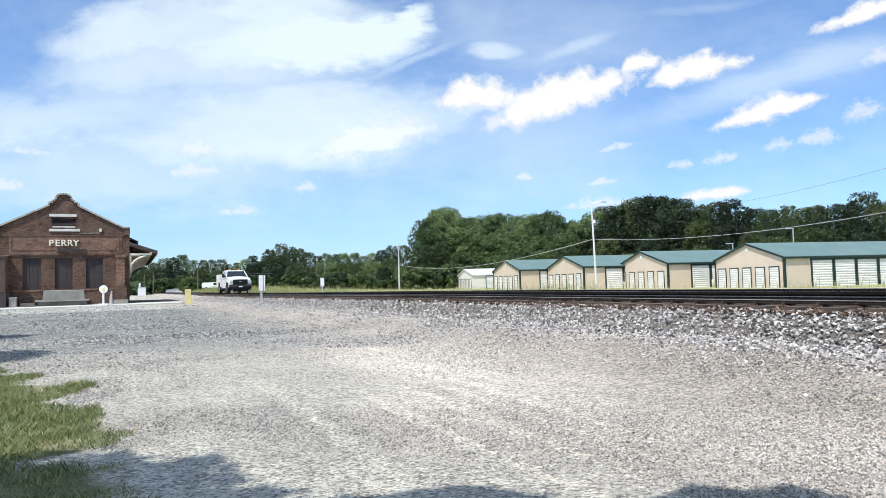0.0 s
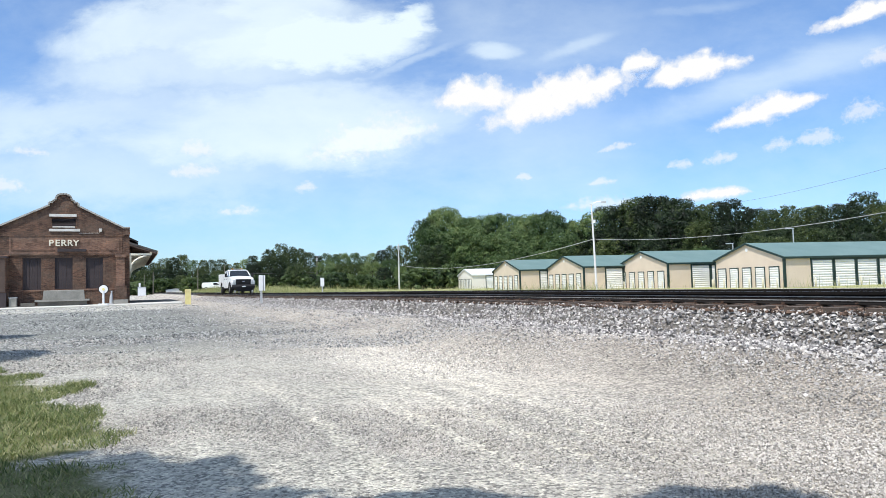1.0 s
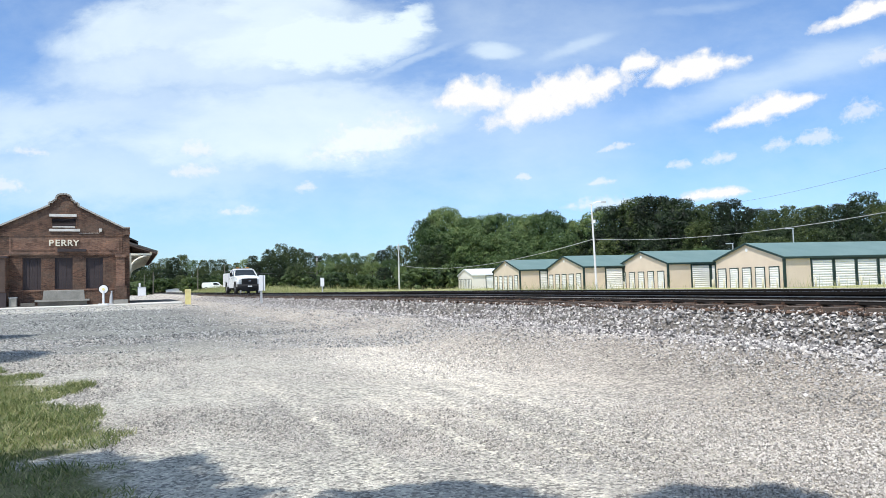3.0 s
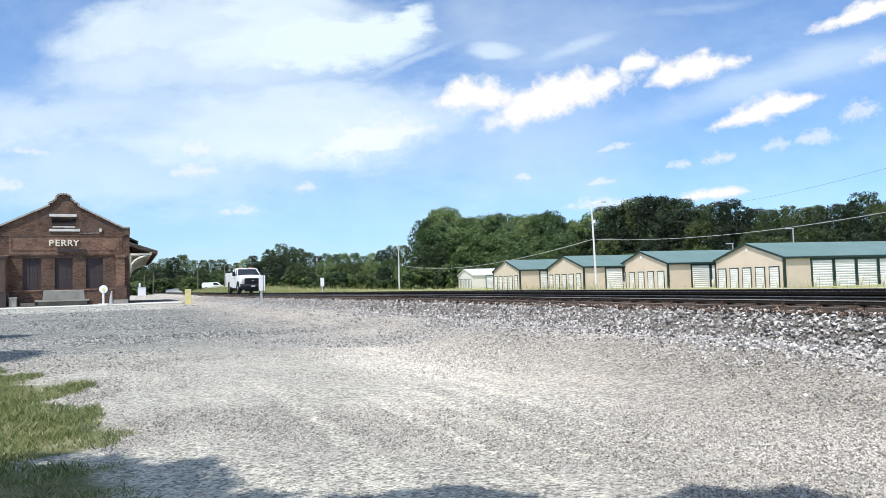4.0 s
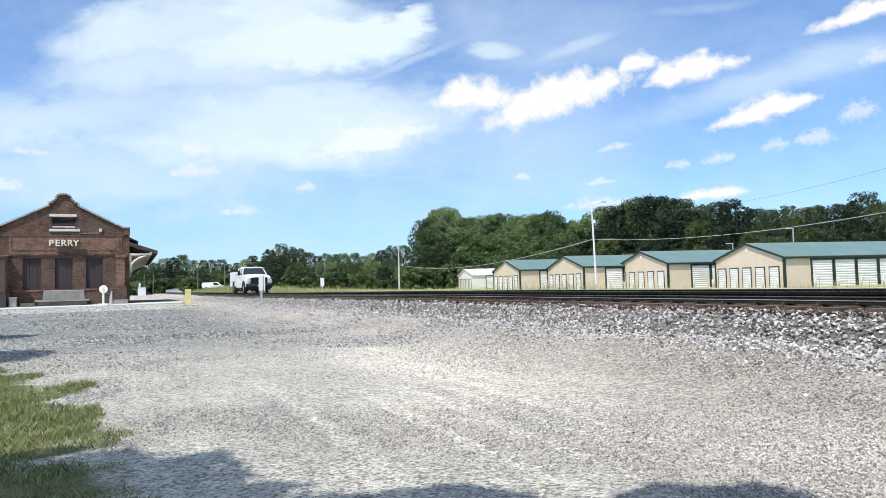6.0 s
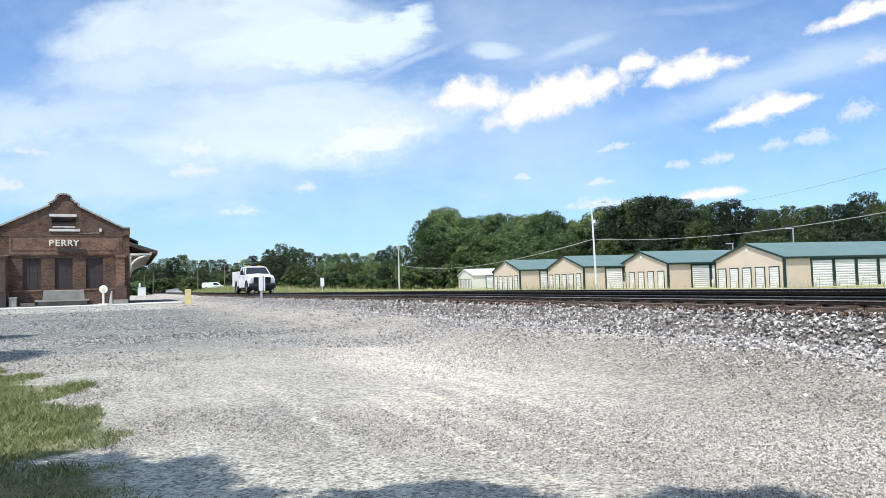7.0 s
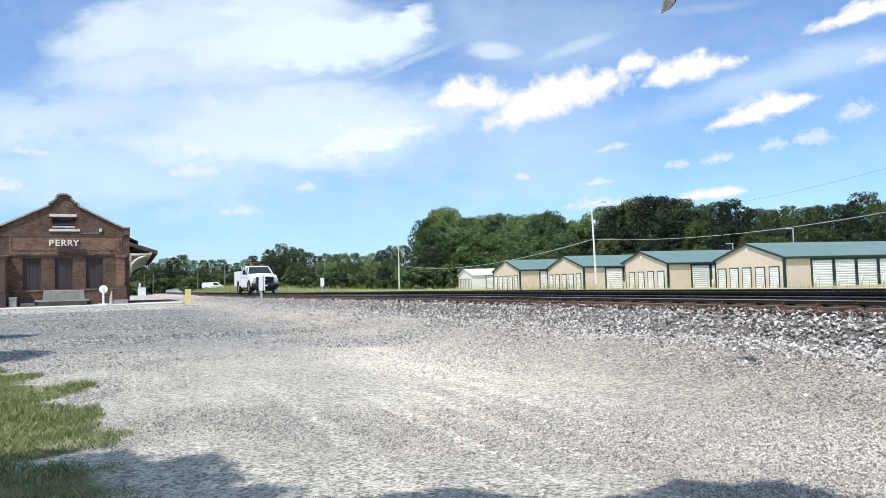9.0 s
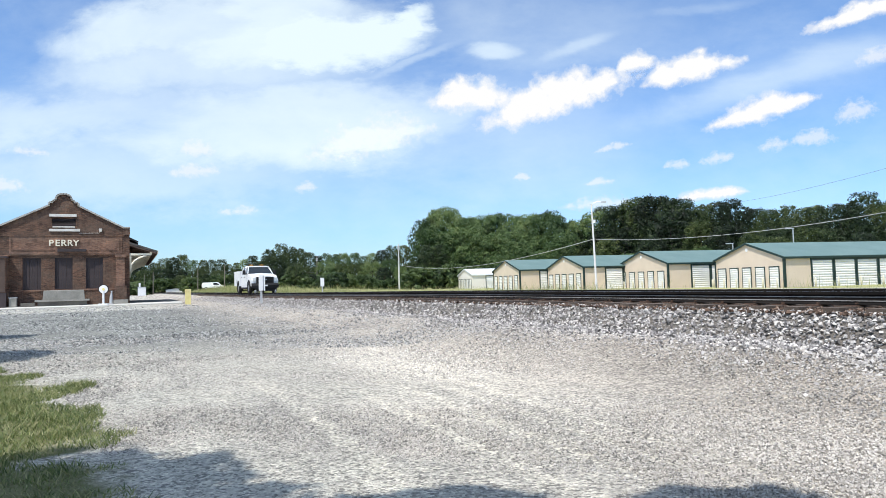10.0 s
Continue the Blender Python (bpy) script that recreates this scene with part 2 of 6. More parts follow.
def build_clouds():
    """Fair-weather clouds, far behind everything else. Returns (cloud, pose at the start, drift)."""
    far, made = 1500.0, []
    dense, thin = cloud_material("cloud", 1.0, 0.95), cloud_material("thin_cloud", 0.52, 0.62, 0.42, 1.8)
    for k, (a, b, w, h, lean, drift, body) in enumerate(CLOUDS + SMALL_CLOUDS):
        bm = bmesh.new()
        n, m = 12, 6
        grid = [[bm.verts.new(((i / n - 0.5) * w * far * 1.25, (j / m - 0.5) * h * far * 1.4, 12 * math.cos(math.pi * (i / n - 0.5)) * math.cos(math.pi * (j / m - 0.5)))) for j in range(m + 1)] for i in range(n + 1)]
        for i in range(n):
            for j in range(m):
                bm.faces.new((grid[i][j], grid[i + 1][j], grid[i + 1][j + 1], grid[i][j + 1]))
        ob = tagged(part("cloud", bm, dense if body else thin, smooth=True), "small white fair-weather cloud drifting in a blue sky", "cloud", "clouds", "structure")
        at = Vector((a * far, far, b * far + EYE))
        made.append((ob, look(at, (0, 0, EYE)) @ pose(0, 0, 0, 0, 180, 0) @ pose(0, 0, 0, 0, 180, math.degrees(math.atan(lean))), drift * far / 1217.0))
    return made


build_world()
cloud_things = build_clouds()

# wheel ruts in the lot, by where they run across the track's line: (place, half width)
RUTS = ((3.47, 0.09), (3.15, 0.06), (2.76, 0.10), (2.25, 0.12), (1.45, 0.11))


def ground_material():
    """Limestone gravel on the lot, dirt under the grass patch, rough grass beyond the track."""
    m = bpy.data.materials.new("ground")
    nt, b, _ = nodes_of(m)
    v = coords(nt)
    sep = nt.nodes.new("ShaderNodeSeparateXYZ")
    nt.links.new(v, sep.inputs[0])
    q, p = sep.outputs[0], sep.outputs[1]
    wide = noise_node(nt, v, 0.35, 5, 0.6)
    mid = noise_node(nt, v, 2.2, 5, 0.6)
    tiny = noise_node(nt, v, 70, 3, 0.6)
    ruts = nt.nodes.new("ShaderNodeMapping")
    ruts.inputs["Rotation"].default_value = (0, 0, radians(-3))
    ruts.inputs["Scale"].default_value = (0.85, 0.28, 1)
    nt.links.new(v, ruts.inputs["Vector"])
    lane = noise_node(nt, ruts.outputs[0], 1.0, 4, 0.6)
    vor = nt.nodes.new("ShaderNodeTexVoronoi")
    vor.inputs["Scale"].default_value = 52
    nt.links.new(v, vor.inputs["Vector"])
    stones = ramp(nt, vor.outputs["Color"], [(0.1, (0.21, 0.207, 0.20)), (0.5, (0.45, 0.442, 0.42)), (0.9, (0.68, 0.667, 0.635))])
    dust = mix(nt, mid, (0.35, 0.344, 0.325), (0.50, 0.49, 0.465))
    f = math_node(nt, "ADD", math_node(nt, "MULTIPLY", lane, 0.75), math_node(nt, "MULTIPLY", wide, 0.6))
    pale = ramp(nt, f, [(0.50, (0, 0, 0)), (0.82, (1, 1, 1))])
    gravel = mix(nt, math_node(nt, "MULTIPLY_ADD", pale, 0.55, 0.2), stones, dust)
    tone = ramp(nt, f, [(0.46, (0.74, 0.745, 0.75)), (0.62, (0.98, 0.98, 0.965)), (0.80, (1.20, 1.19, 1.165))])
    speck = None
    for size, lo, hi in ((17.0, 0.84, 1.08), (46.0, 0.46, 1.32)):
        cell = nt.nodes.new("ShaderNodeTexVoronoi")
        cell.inputs["Scale"].default_value = size
        nt.links.new(v, cell.inputs["Vector"])
        one = nt.nodes.new("ShaderNodeSeparateColor")
        nt.links.new(cell.outputs["Color"], one.inputs[0])
        c = ramp(nt, one.outputs[0], [(0.12, (lo, lo, lo * 1.02)), (0.42, (1, 1, 1)), (0.75, (1, 1, 1)), (0.95, (hi, hi, hi * 0.985))])
        speck = c if speck is None else mix(nt, 1.0, speck, c, "MULTIPLY")
    gravel = mix(nt, 1.0, mix(nt, 1.0, gravel, tone, "MULTIPLY"), speck, "MULTIPLY")
    # tyre marks
    com = nt.nodes.new("ShaderNodeSeparateXYZ")
    nt.links.new(ruts.outputs[0], com.inputs[0])
    c = math_node(nt, "ADD", math_node(nt, "DIVIDE", com.outputs[0], 0.85), math_node(nt, "MULTIPLY", wide, 0.25))
    wave = math_node(nt, "SINE", math_node(nt, "MULTIPLY", c, math.tau / 0.34))
    zone = nt.nodes.new("ShaderNodeMapRange")
    zone.inputs["From Min"].default_value, zone.inputs["From Max"].default_value = 0.40, 0.62
    broad = nt.nodes.new("ShaderNodeTexNoise")
    broad.inputs["Scale"].default_value, broad.inputs["Detail"].default_value = 0.55, 1.0
    nt.links.new(ruts.outputs[0], broad.inputs["Vector"])
    nt.links.new(broad.outputs["Fac"], zone.inputs["Value"])
    mark = math_node(nt, "MULTIPLY", wave, math_node(nt, "MULTIPLY", zone.outputs[0], 0.07))
    tread = nt.nodes.new("ShaderNodeCombineColor")
    for k in range(3):
        nt.links.new(math_node(nt, "ADD", mark, 1.0), tread.inputs[k])
    gravel = mix(nt, 1.0, gravel, tread.outputs[0], "MULTIPLY")
    # the drive to the depot: finer, greyer stone
    far = nt.nodes.new("ShaderNodeMapRange")
    far.inputs["From Min"].default_value, far.inputs["From Max"].default_value = 11.5, 17.0
    nt.links.new(math_node(nt, "ADD", p, math_node(nt, "MULTIPLY_ADD", lane, 9.0, -4.5)), far.inputs["Value"])
    side = nt.nodes.new("ShaderNodeMapRange")
    side.inputs["From Min"].default_value, side.inputs["From Max"].default_value = 5.2, 2.4
    nt.links.new(q, side.inputs["Value"])
    ends = math_node(nt, "LESS_THAN", math_node(nt, "ADD", p, math_node(nt, "MULTIPLY", mid, 6)), 44)
    drive = math_node(nt, "MULTIPLY", math_node(nt, "MULTIPLY", far.outputs[0], ends), side.outputs[0])
    gravel = mix(nt, drive, gravel, mix(nt, 1.0, gravel, (0.53, 0.56, 0.585), "MULTIPLY"))
    warm = nt.nodes.new("ShaderNodeMapRange")
    warm.inputs["From Min"].default_value, warm.inputs["From Max"].default_value = 0.5, 5.0
    nt.links.new(math_node(nt, "ADD", q, math_node(nt, "MULTIPLY_ADD", wide, 4.0, -2.0)), warm.inputs["Value"])
    gravel = mix(nt, 1.0, gravel, mix(nt, warm.outputs[0], (1.0, 0.985, 0.93), (0.92, 0.85, 0.79)), "MULTIPLY")
    # stone dust worn pale where cars turn, coarse brown stone at the foot of the track bed
    def spot(cq, cp, rq, rp):
        dq = math_node(nt, "DIVIDE", math_node(nt, "SUBTRACT", math_node(nt, "ADD", q, math_node(nt, "MULTIPLY_ADD", mid, 1.0, -0.5)), cq), rq)
        dp = math_node(nt, "DIVIDE", math_node(nt, "SUBTRACT", math_node(nt, "ADD", p, math_node(nt, "MULTIPLY_ADD", wide, 5.0, -2.5)), cp), rp)
        r = math_node(nt, "ADD", math_node(nt, "MULTIPLY", dq, dq), math_node(nt, "MULTIPLY", dp, dp))
        return math_node(nt, "POWER", 2.718, math_node(nt, "MULTIPLY", r, -1.0))
    gravel = mix(nt, spot(3.9, 9.6, 1.1, 4.2), gravel, mix(nt, 1.0, gravel, (1.42, 1.42, 1.40), "MULTIPLY"))
    gravel = mix(nt, spot(6.5, 4.0, 1.2, 5.0), gravel, mix(nt, 1.0, gravel, (0.74, 0.72, 0.70), "MULTIPLY"))
    # a few pale wheel ruts that run with the track
    along = math_node(nt, "POWER", 2.718, math_node(nt, "MULTIPLY", math_node(nt, "POWER", math_node(nt, "DIVIDE", math_node(nt, "SUBTRACT", p, 5.0), 3.4), 2.0), -1.0))
    groove = None
    for at, half in RUTS:
        d = math_node(nt, "DIVIDE", math_node(nt, "SUBTRACT", math_node(nt, "ADD", q, math_node(nt, "MULTIPLY", math_node(nt, "SINE", math_node(nt, "MULTIPLY", p, 0.7)), 0.08)), at), half)
        g = math_node(nt, "POWER", 2.718, math_node(nt, "MULTIPLY", math_node(nt, "MULTIPLY", d, d), -1.0))
        groove = g if groove is None else math_node(nt, "MAXIMUM", groove, g)
    groove = math_node(nt, "MULTIPLY", math_node(nt, "MULTIPLY", groove, along), math_node(nt, "MULTIPLY_ADD", mid, 1.4, -0.1), 0, True)
    gravel = mix(nt, groove, gravel, mix(nt, 1.0, gravel, (1.34, 1.33, 1.29), "MULTIPLY"))
    # grass beyond the track, and the patch beside the lot
    edge = math_node(nt, "MULTIPLY_ADD", mid, 0.9, -0.45)
    beyond = math_node(nt, "GREATER_THAN", math_node(nt, "ADD", q, edge), 11.9)
    away = math_node(nt, "GREATER_THAN", math_node(nt, "ADD", p, math_node(nt, "MULTIPLY", edge, 8)), 240)
    off = math_node(nt, "GREATER_THAN", math_node(nt, "ABSOLUTE", math_node(nt, "SUBTRACT", q, 9.1)), 3.2)
    beyond = math_node(nt, "MAXIMUM", beyond, math_node(nt, "MULTIPLY", away, off))
    bed = math_node(nt, "MULTIPLY", math_node(nt, "GREATER_THAN", math_node(nt, "ADD", q, math_node(nt, "MULTIPLY", edge, 0.5)), math_node(nt, "MULTIPLY_ADD", math_node(nt, "GREATER_THAN", p, 62), 1.1, 7.0)), math_node(nt, "LESS_THAN", q, 11.3))
    pq = math_node(nt, "DIVIDE", math_node(nt, "ADD", q, 5.08), 5.2)
    pp = math_node(nt, "DIVIDE", math_node(nt, "SUBTRACT", p, 4.0), 11.2)
    r2 = math_node(nt, "ADD", math_node(nt, "ADD", math_node(nt, "MULTIPLY", pq, pq), math_node(nt, "MULTIPLY", pp, pp)), math_node(nt, "MULTIPLY", edge, 0.5))
    bite = math_node(nt, "ADD", math_node(nt, "POWER", math_node(nt, "DIVIDE", math_node(nt, "ADD", q, 0.3), 0.5), 2.0), math_node(nt, "POWER", math_node(nt, "DIVIDE", math_node(nt, "SUBTRACT", p, 8.5), 0.5), 2.0))
    r2 = math_node(nt, "ADD", r2, math_node(nt, "MULTIPLY", math_node(nt, "POWER", 2.718, math_node(nt, "MULTIPLY", bite, -1.0)), 0.26))
    bare = math_node(nt, "ADD", math_node(nt, "POWER", math_node(nt, "DIVIDE", math_node(nt, "ADD", q, 0.25), 0.6), 2.0), math_node(nt, "POWER", math_node(nt, "DIVIDE", math_node(nt, "SUBTRACT", p, 5.45), 0.22), 2.0))
    r2 = math_node(nt, "ADD", r2, math_node(nt, "MULTIPLY", math_node(nt, "POWER", 2.718, math_node(nt, "MULTIPLY", bare, -1.0)), 0.34))
    patch = ramp(nt, r2, [(0.86, (1, 1, 1)), (1.0, (0, 0, 0))])
    turf = ramp(nt, math_node(nt, "ADD", math_node(nt, "MULTIPLY", mid, 0.6), math_node(nt, "MULTIPLY", tiny, 0.4)), [(0.3, (0.085, 0.095, 0.040)), (0.55, (0.19, 0.19, 0.095)), (0.75, (0.34, 0.31, 0.20))])
    meadow = ramp(nt, math_node(nt, "ADD", math_node(nt, "MULTIPLY", wide, 0.5), math_node(nt, "MULTIPLY", mid, 0.5)), [(0.35, (0.20, 0.23, 0.085)), (0.55, (0.40, 0.385, 0.18)), (0.75, (0.55, 0.49, 0.29))])
    col = mix(nt, patch, gravel, turf)
    col = mix(nt, math_node(nt, "MULTIPLY", bed, math_node(nt, "MULTIPLY_ADD", math_node(nt, "GREATER_THAN", p, 70), 0.3, 0.65)), col, (0.075, 0.07, 0.068))
    # pale gravel aprons round the storage sheds
    apron = ramp(nt, math_node(nt, "ADD", math_node(nt, "DIVIDE", p, 100.0), math_node(nt, "MULTIPLY_ADD", wide, 0.16, -0.08)), [(0.60, (1, 1, 1)), (0.68, (0, 0, 0))])
    rim = math_node(nt, "LESS_THAN", math_node(nt, "ADD", q, math_node(nt, "MULTIPLY", edge, 2.0)), 52.0)
    meadow = mix(nt, math_node(nt, "MULTIPLY", math_node(nt, "MULTIPLY", apron, rim), math_node(nt, "MULTIPLY_ADD", mid, 0.7, 0.5), 0, True), meadow, mix(nt, mid, (0.46, 0.43, 0.37), (0.62, 0.59, 0.52)))
    col = mix(nt, beyond, col, meadow)
    nt.links.new(col, b.inputs["Base Color"])
    b.inputs["Roughness"].default_value = 0.95
    b.inputs["Specular IOR Level"].default_value = 0.2
    h = math_node(nt, "ADD", math_node(nt, "MULTIPLY", vor.outputs["Distance"], -0.8), math_node(nt, "ADD", math_node(nt, "MULTIPLY", tiny, 0.5), math_node(nt, "MULTIPLY_ADD", groove, -1.2, math_node(nt, "MULTIPLY", mark, 2.4))))
    bump(nt, b, h, 0.8, 0.024)
    return m


def island_material(name, stops, rough=0.85, fine=60, relief=0.4, spec=0.3, dusty=False):
    """Colours that change from stone to stone or from leaf to leaf."""
    m = bpy.data.materials.new(name)
    nt, b, _ = nodes_of(m)
    geo = nt.nodes.new("ShaderNodeNewGeometry")
    n = noise_node(nt, coords(nt), fine, 3)
    f = math_node(nt, "ADD", math_node(nt, "MULTIPLY", geo.outputs["Random Per Island"], 0.8), math_node(nt, "MULTIPLY", n, 0.2))
    col = ramp(nt, f, stops)
    if dusty:
        # stone dust in broad patches, thickest where cars turn
        v = coords(nt)
        sep = nt.nodes.new("ShaderNodeSeparateXYZ")
        nt.links.new(v, sep.inputs[0])
        dq = math_node(nt, "DIVIDE", math_node(nt, "SUBTRACT", sep.outputs[0], 3.9), 1.2)
        dp = math_node(nt, "DIVIDE", math_node(nt, "SUBTRACT", sep.outputs[1], 9.6), 4.4)
        worn = math_node(nt, "POWER", 2.718, math_node(nt, "MULTIPLY", math_node(nt, "ADD", math_node(nt, "MULTIPLY", dq, dq), math_node(nt, "MULTIPLY", dp, dp)), -1.0))
        patch = math_node(nt, "ADD", math_node(nt, "MULTIPLY", noise_node(nt, v, 0.5, 5, 0.6), 0.8), math_node(nt, "MULTIPLY", worn, 0.45))
        col = mix(nt, 1.0, col, ramp(nt, patch, [(0.28, (0.74, 0.75, 0.76)), (0.45, (0.98, 0.97, 0.955)), (0.80, (1.42, 1.41, 1.39))]), "MULTIPLY")
    nt.links.new(col, b.inputs["Base Color"])
    b.inputs["Roughness"].default_value = rough
    b.inputs["Specular IOR Level"].default_value = spec
    if relief:
        bump(nt, b, n, relief, 0.01)
    return m


def leaf_material(name, stops, own=0.15, tree=0.32):
    m = bpy.data.materials.new(name)
    nt, b, out = nodes_of(m)
    geo, info = nt.nodes.new("ShaderNodeNewGeometry"), nt.nodes.new("ShaderNodeObjectInfo")
    # clump-sized noise puts the contrast of lit and shaded clumps into the colour
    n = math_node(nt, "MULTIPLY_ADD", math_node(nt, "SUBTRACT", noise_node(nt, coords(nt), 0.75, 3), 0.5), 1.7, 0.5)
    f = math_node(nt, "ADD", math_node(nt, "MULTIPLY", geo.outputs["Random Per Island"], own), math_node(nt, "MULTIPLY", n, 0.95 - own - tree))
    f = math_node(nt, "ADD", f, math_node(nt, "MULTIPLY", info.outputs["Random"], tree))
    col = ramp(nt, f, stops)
    nt.links.new(col, b.inputs["Base Color"])
    b.inputs["Roughness"].default_value = 0.55
    b.inputs["Specular IOR Level"].default_value = 0.3
    tr, both = nt.nodes.new("ShaderNodeBsdfTranslucent"), nt.nodes.new("ShaderNodeMixShader")
    nt.links.new(mix(nt, 1.0, col, (1.0, 1.1, 0.5), "MULTIPLY"), tr.inputs["Color"])
    both.inputs[0].default_value = 0.18
    nt.links.new(b.outputs[0], both.inputs[1])
    nt.links.new(tr.outputs[0], both.inputs[2])
    nt.links.new(both.outputs[0], out.inputs["Surface"])
    return m


def brick_material(name, c1, c2, mortar, across):
    """Running-bond brickwork; across: which object axis runs along the wall."""
    m = bpy.data.materials.new(name)
    nt, b, _ = nodes_of(m)
    v = coords(nt)
    sep, com = nt.nodes.new("ShaderNodeSeparateXYZ"), nt.nodes.new("ShaderNodeCombineXYZ")
    nt.links.new(v, sep.inputs[0])
    nt.links.new(sep.outputs[across], com.inputs[0])
    nt.links.new(sep.outputs[2], com.inputs[1])
    br = nt.nodes.new("ShaderNodeTexBrick")
    br.inputs["Scale"].default_value = 1.0
    br.inputs["Brick Width"].default_value, br.inputs["Row Height"].default_value = 0.21, 0.075
    br.inputs["Mortar Size"].default_value, br.inputs["Mortar Smooth"].default_value = 0.008, 0.3
    for k, c in (("Color1", c1), ("Color2", c2), ("Mortar", mortar)):
        br.inputs[k].default_value = (*c, 1)
    nt.links.new(com.outputs[0], br.inputs["Vector"])
    big, small = noise_node(nt, v, 0.9, 6, 0.65), noise_node(nt, v, 9, 4)
    stain = ramp(nt, math_node(nt, "ADD", math_node(nt, "MULTIPLY", big, 0.65), math_node(nt, "MULTIPLY", small, 0.35)), [(0.34, (0.42, 0.40, 0.40)), (0.50, (0.90, 0.90, 0.90)), (0.66, (1.45, 1.36, 1.26))])
    nt.links.new(mix(nt, 1.0, br.outputs["Color"], stain, "MULTIPLY"), b.inputs["Base Color"])
    b.inputs["Roughness"].default_value = 0.9
    bump(nt, b, math_node(nt, "ADD", math_node(nt, "MULTIPLY", br.outputs["Fac"], -1.0), math_node(nt, "MULTIPLY", small, 0.5)), 0.6, 0.012)
    return m


def ribbed_material(name, c1, c2, axis, pitch, rough=0.55, dist=0.02, metal=0.0):
    """Painted sheet metal with ribs standing across the given object axis, faded in places."""
    m = bpy.data.materials.new(name)
    nt, b, _ = nodes_of(m)
    v = coords(nt)
    sep = nt.nodes.new("ShaderNodeSeparateXYZ")
    nt.links.new(v, sep.inputs[0])
    ph = math_node(nt, "FRACT", math_node(nt, "DIVIDE", sep.outputs[axis], pitch))
    rib = math_node(nt, "SMOOTH_MIN", math_node(nt, "ABSOLUTE", math_node(nt, "SUBTRACT", ph, 0.5)), 0.12, 0.05)
    big, small = noise_node(nt, v, 0.5, 5), noise_node(nt, v, 14, 3)
    f = math_node(nt, "ADD", math_node(nt, "MULTIPLY", big, 0.7), math_node(nt, "MULTIPLY", small, 0.3))
    nt.links.new(ramp(nt, f, [(0.3, c1), (0.7, c2)]), b.inputs["Base Color"])
    b.inputs["Roughness"].default_value, b.inputs["Metallic"].default_value = rough, metal
    bump(nt, b, rib, 0.7, dist)
    return m


GROUND = ground_material()
BALLAST = island_material("ballast", [(0.08, (0.07, 0.066, 0.066)), (0.30, (0.26, 0.245, 0.240)), (0.58, (0.43, 0.408, 0.395)), (0.92, (0.68, 0.645, 0.61))], fine=30)
PEBBLE = island_material("pebble", [(0.08, (0.140, 0.134, 0.128)), (0.32, (0.385, 0.360, 0.332)), (0.85, (0.64, 0.603, 0.558))], fine=80, dusty=True)
PEBBLE_GREY = island_material("grey_pebble", [(0.14, (0.045, 0.047, 0.050)), (0.40, (0.24, 0.242, 0.245)), (0.85, (0.58, 0.575, 0.56))], fine=80)
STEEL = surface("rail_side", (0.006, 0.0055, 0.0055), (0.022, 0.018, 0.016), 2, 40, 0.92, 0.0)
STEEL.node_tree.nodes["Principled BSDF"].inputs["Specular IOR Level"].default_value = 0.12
# pale colour for the painted highlight strips on the rails
GLINT_STEEL = surface("rail_foot", (0.22, 0.21, 0.205), (0.42, 0.41, 0.40), 2, 40, 0.6, 0.0)
BALLAST_BROWN = island_material("rusty_ballast", [(0.10, (0.024, 0.018, 0.016)), (0.45, (0.085, 0.055, 0.040)), (0.75, (0.17, 0.112, 0.082)), (0.95, (0.30, 0.25, 0.215))], fine=30)
HEAD = surface("rail_head", (0.32, 0.32, 0.33), (0.5, 0.5, 0.52), 3, 60, 0.38, 0.9, 0.1, 0.001)
TIE = surface("sleeper_wood", (0.040, 0.030, 0.025), (0.15, 0.115, 0.09), 4, 50, 0.9, 0, 0.7, 0.01, vary=0.35)
RUST = surface("rust", (0.05, 0.028, 0.018), (0.11, 0.06, 0.04), 3, 40, 0.85)
BRICK = brick_material("brick", (0.070, 0.034, 0.023), (0.165, 0.086, 0.054), (0.150, 0.120, 0.095), 0)
BRICK_SIDE = brick_material("brick_side", (0.074, 0.033, 0.023), (0.150, 0.074, 0.052), (0.135, 0.108, 0.092), 1)
BRICK_BAND = brick_material("brick_band", (0.145, 0.074, 0.049), (0.26, 0.142, 0.094), (0.205, 0.16, 0.13), 0)
STONE = surface("cast_stone", (0.52, 0.50, 0.46), (0.74, 0.72, 0.68), 2, 30, 0.85)
COPING = surface("weathered_coping", (0.22, 0.21, 0.195), (0.52, 0.50, 0.46), 1.2, 20, 0.9, relief=0.5)
STONE_GREY = surface("grey_concrete", (0.19, 0.185, 0.165), (0.36, 0.345, 0.31), 1.6, 26, 0.9, relief=0.5)
STONE_DARK = surface("stained_concrete", (0.07, 0.065, 0.055), (0.16, 0.15, 0.13), 1.8, 26, 0.9, relief=0.5)
CONCRETE = surface("walk_concrete", (0.44, 0.43, 0.40), (0.62, 0.60, 0.56), 0.7, 22, 0.9, relief=0.4)
BOARD = surface("dark_boards", (0.024, 0.018, 0.020), (0.062, 0.046, 0.048), 1.5, 25, 0.75, relief=0.5)
BOARD_BROWN = surface("brown_boards", (0.055, 0.036, 0.028), (0.12, 0.080, 0.064), 1.5, 25, 0.8, relief=0.5)
TRIM_WHITE = surface("cream_paint", (0.70, 0.64, 0.50), (0.82, 0.77, 0.64), 2, 40, 0.6, relief=0.15)
SHINGLE = surface("shingle", (0.05, 0.048, 0.046), (0.11, 0.105, 0.10), 2, 30, 0.9, relief=0.6)
BEIGE = ribbed_material("beige_sheet", (0.585, 0.482, 0.382), (0.69, 0.573, 0.458), 1, 0.30)
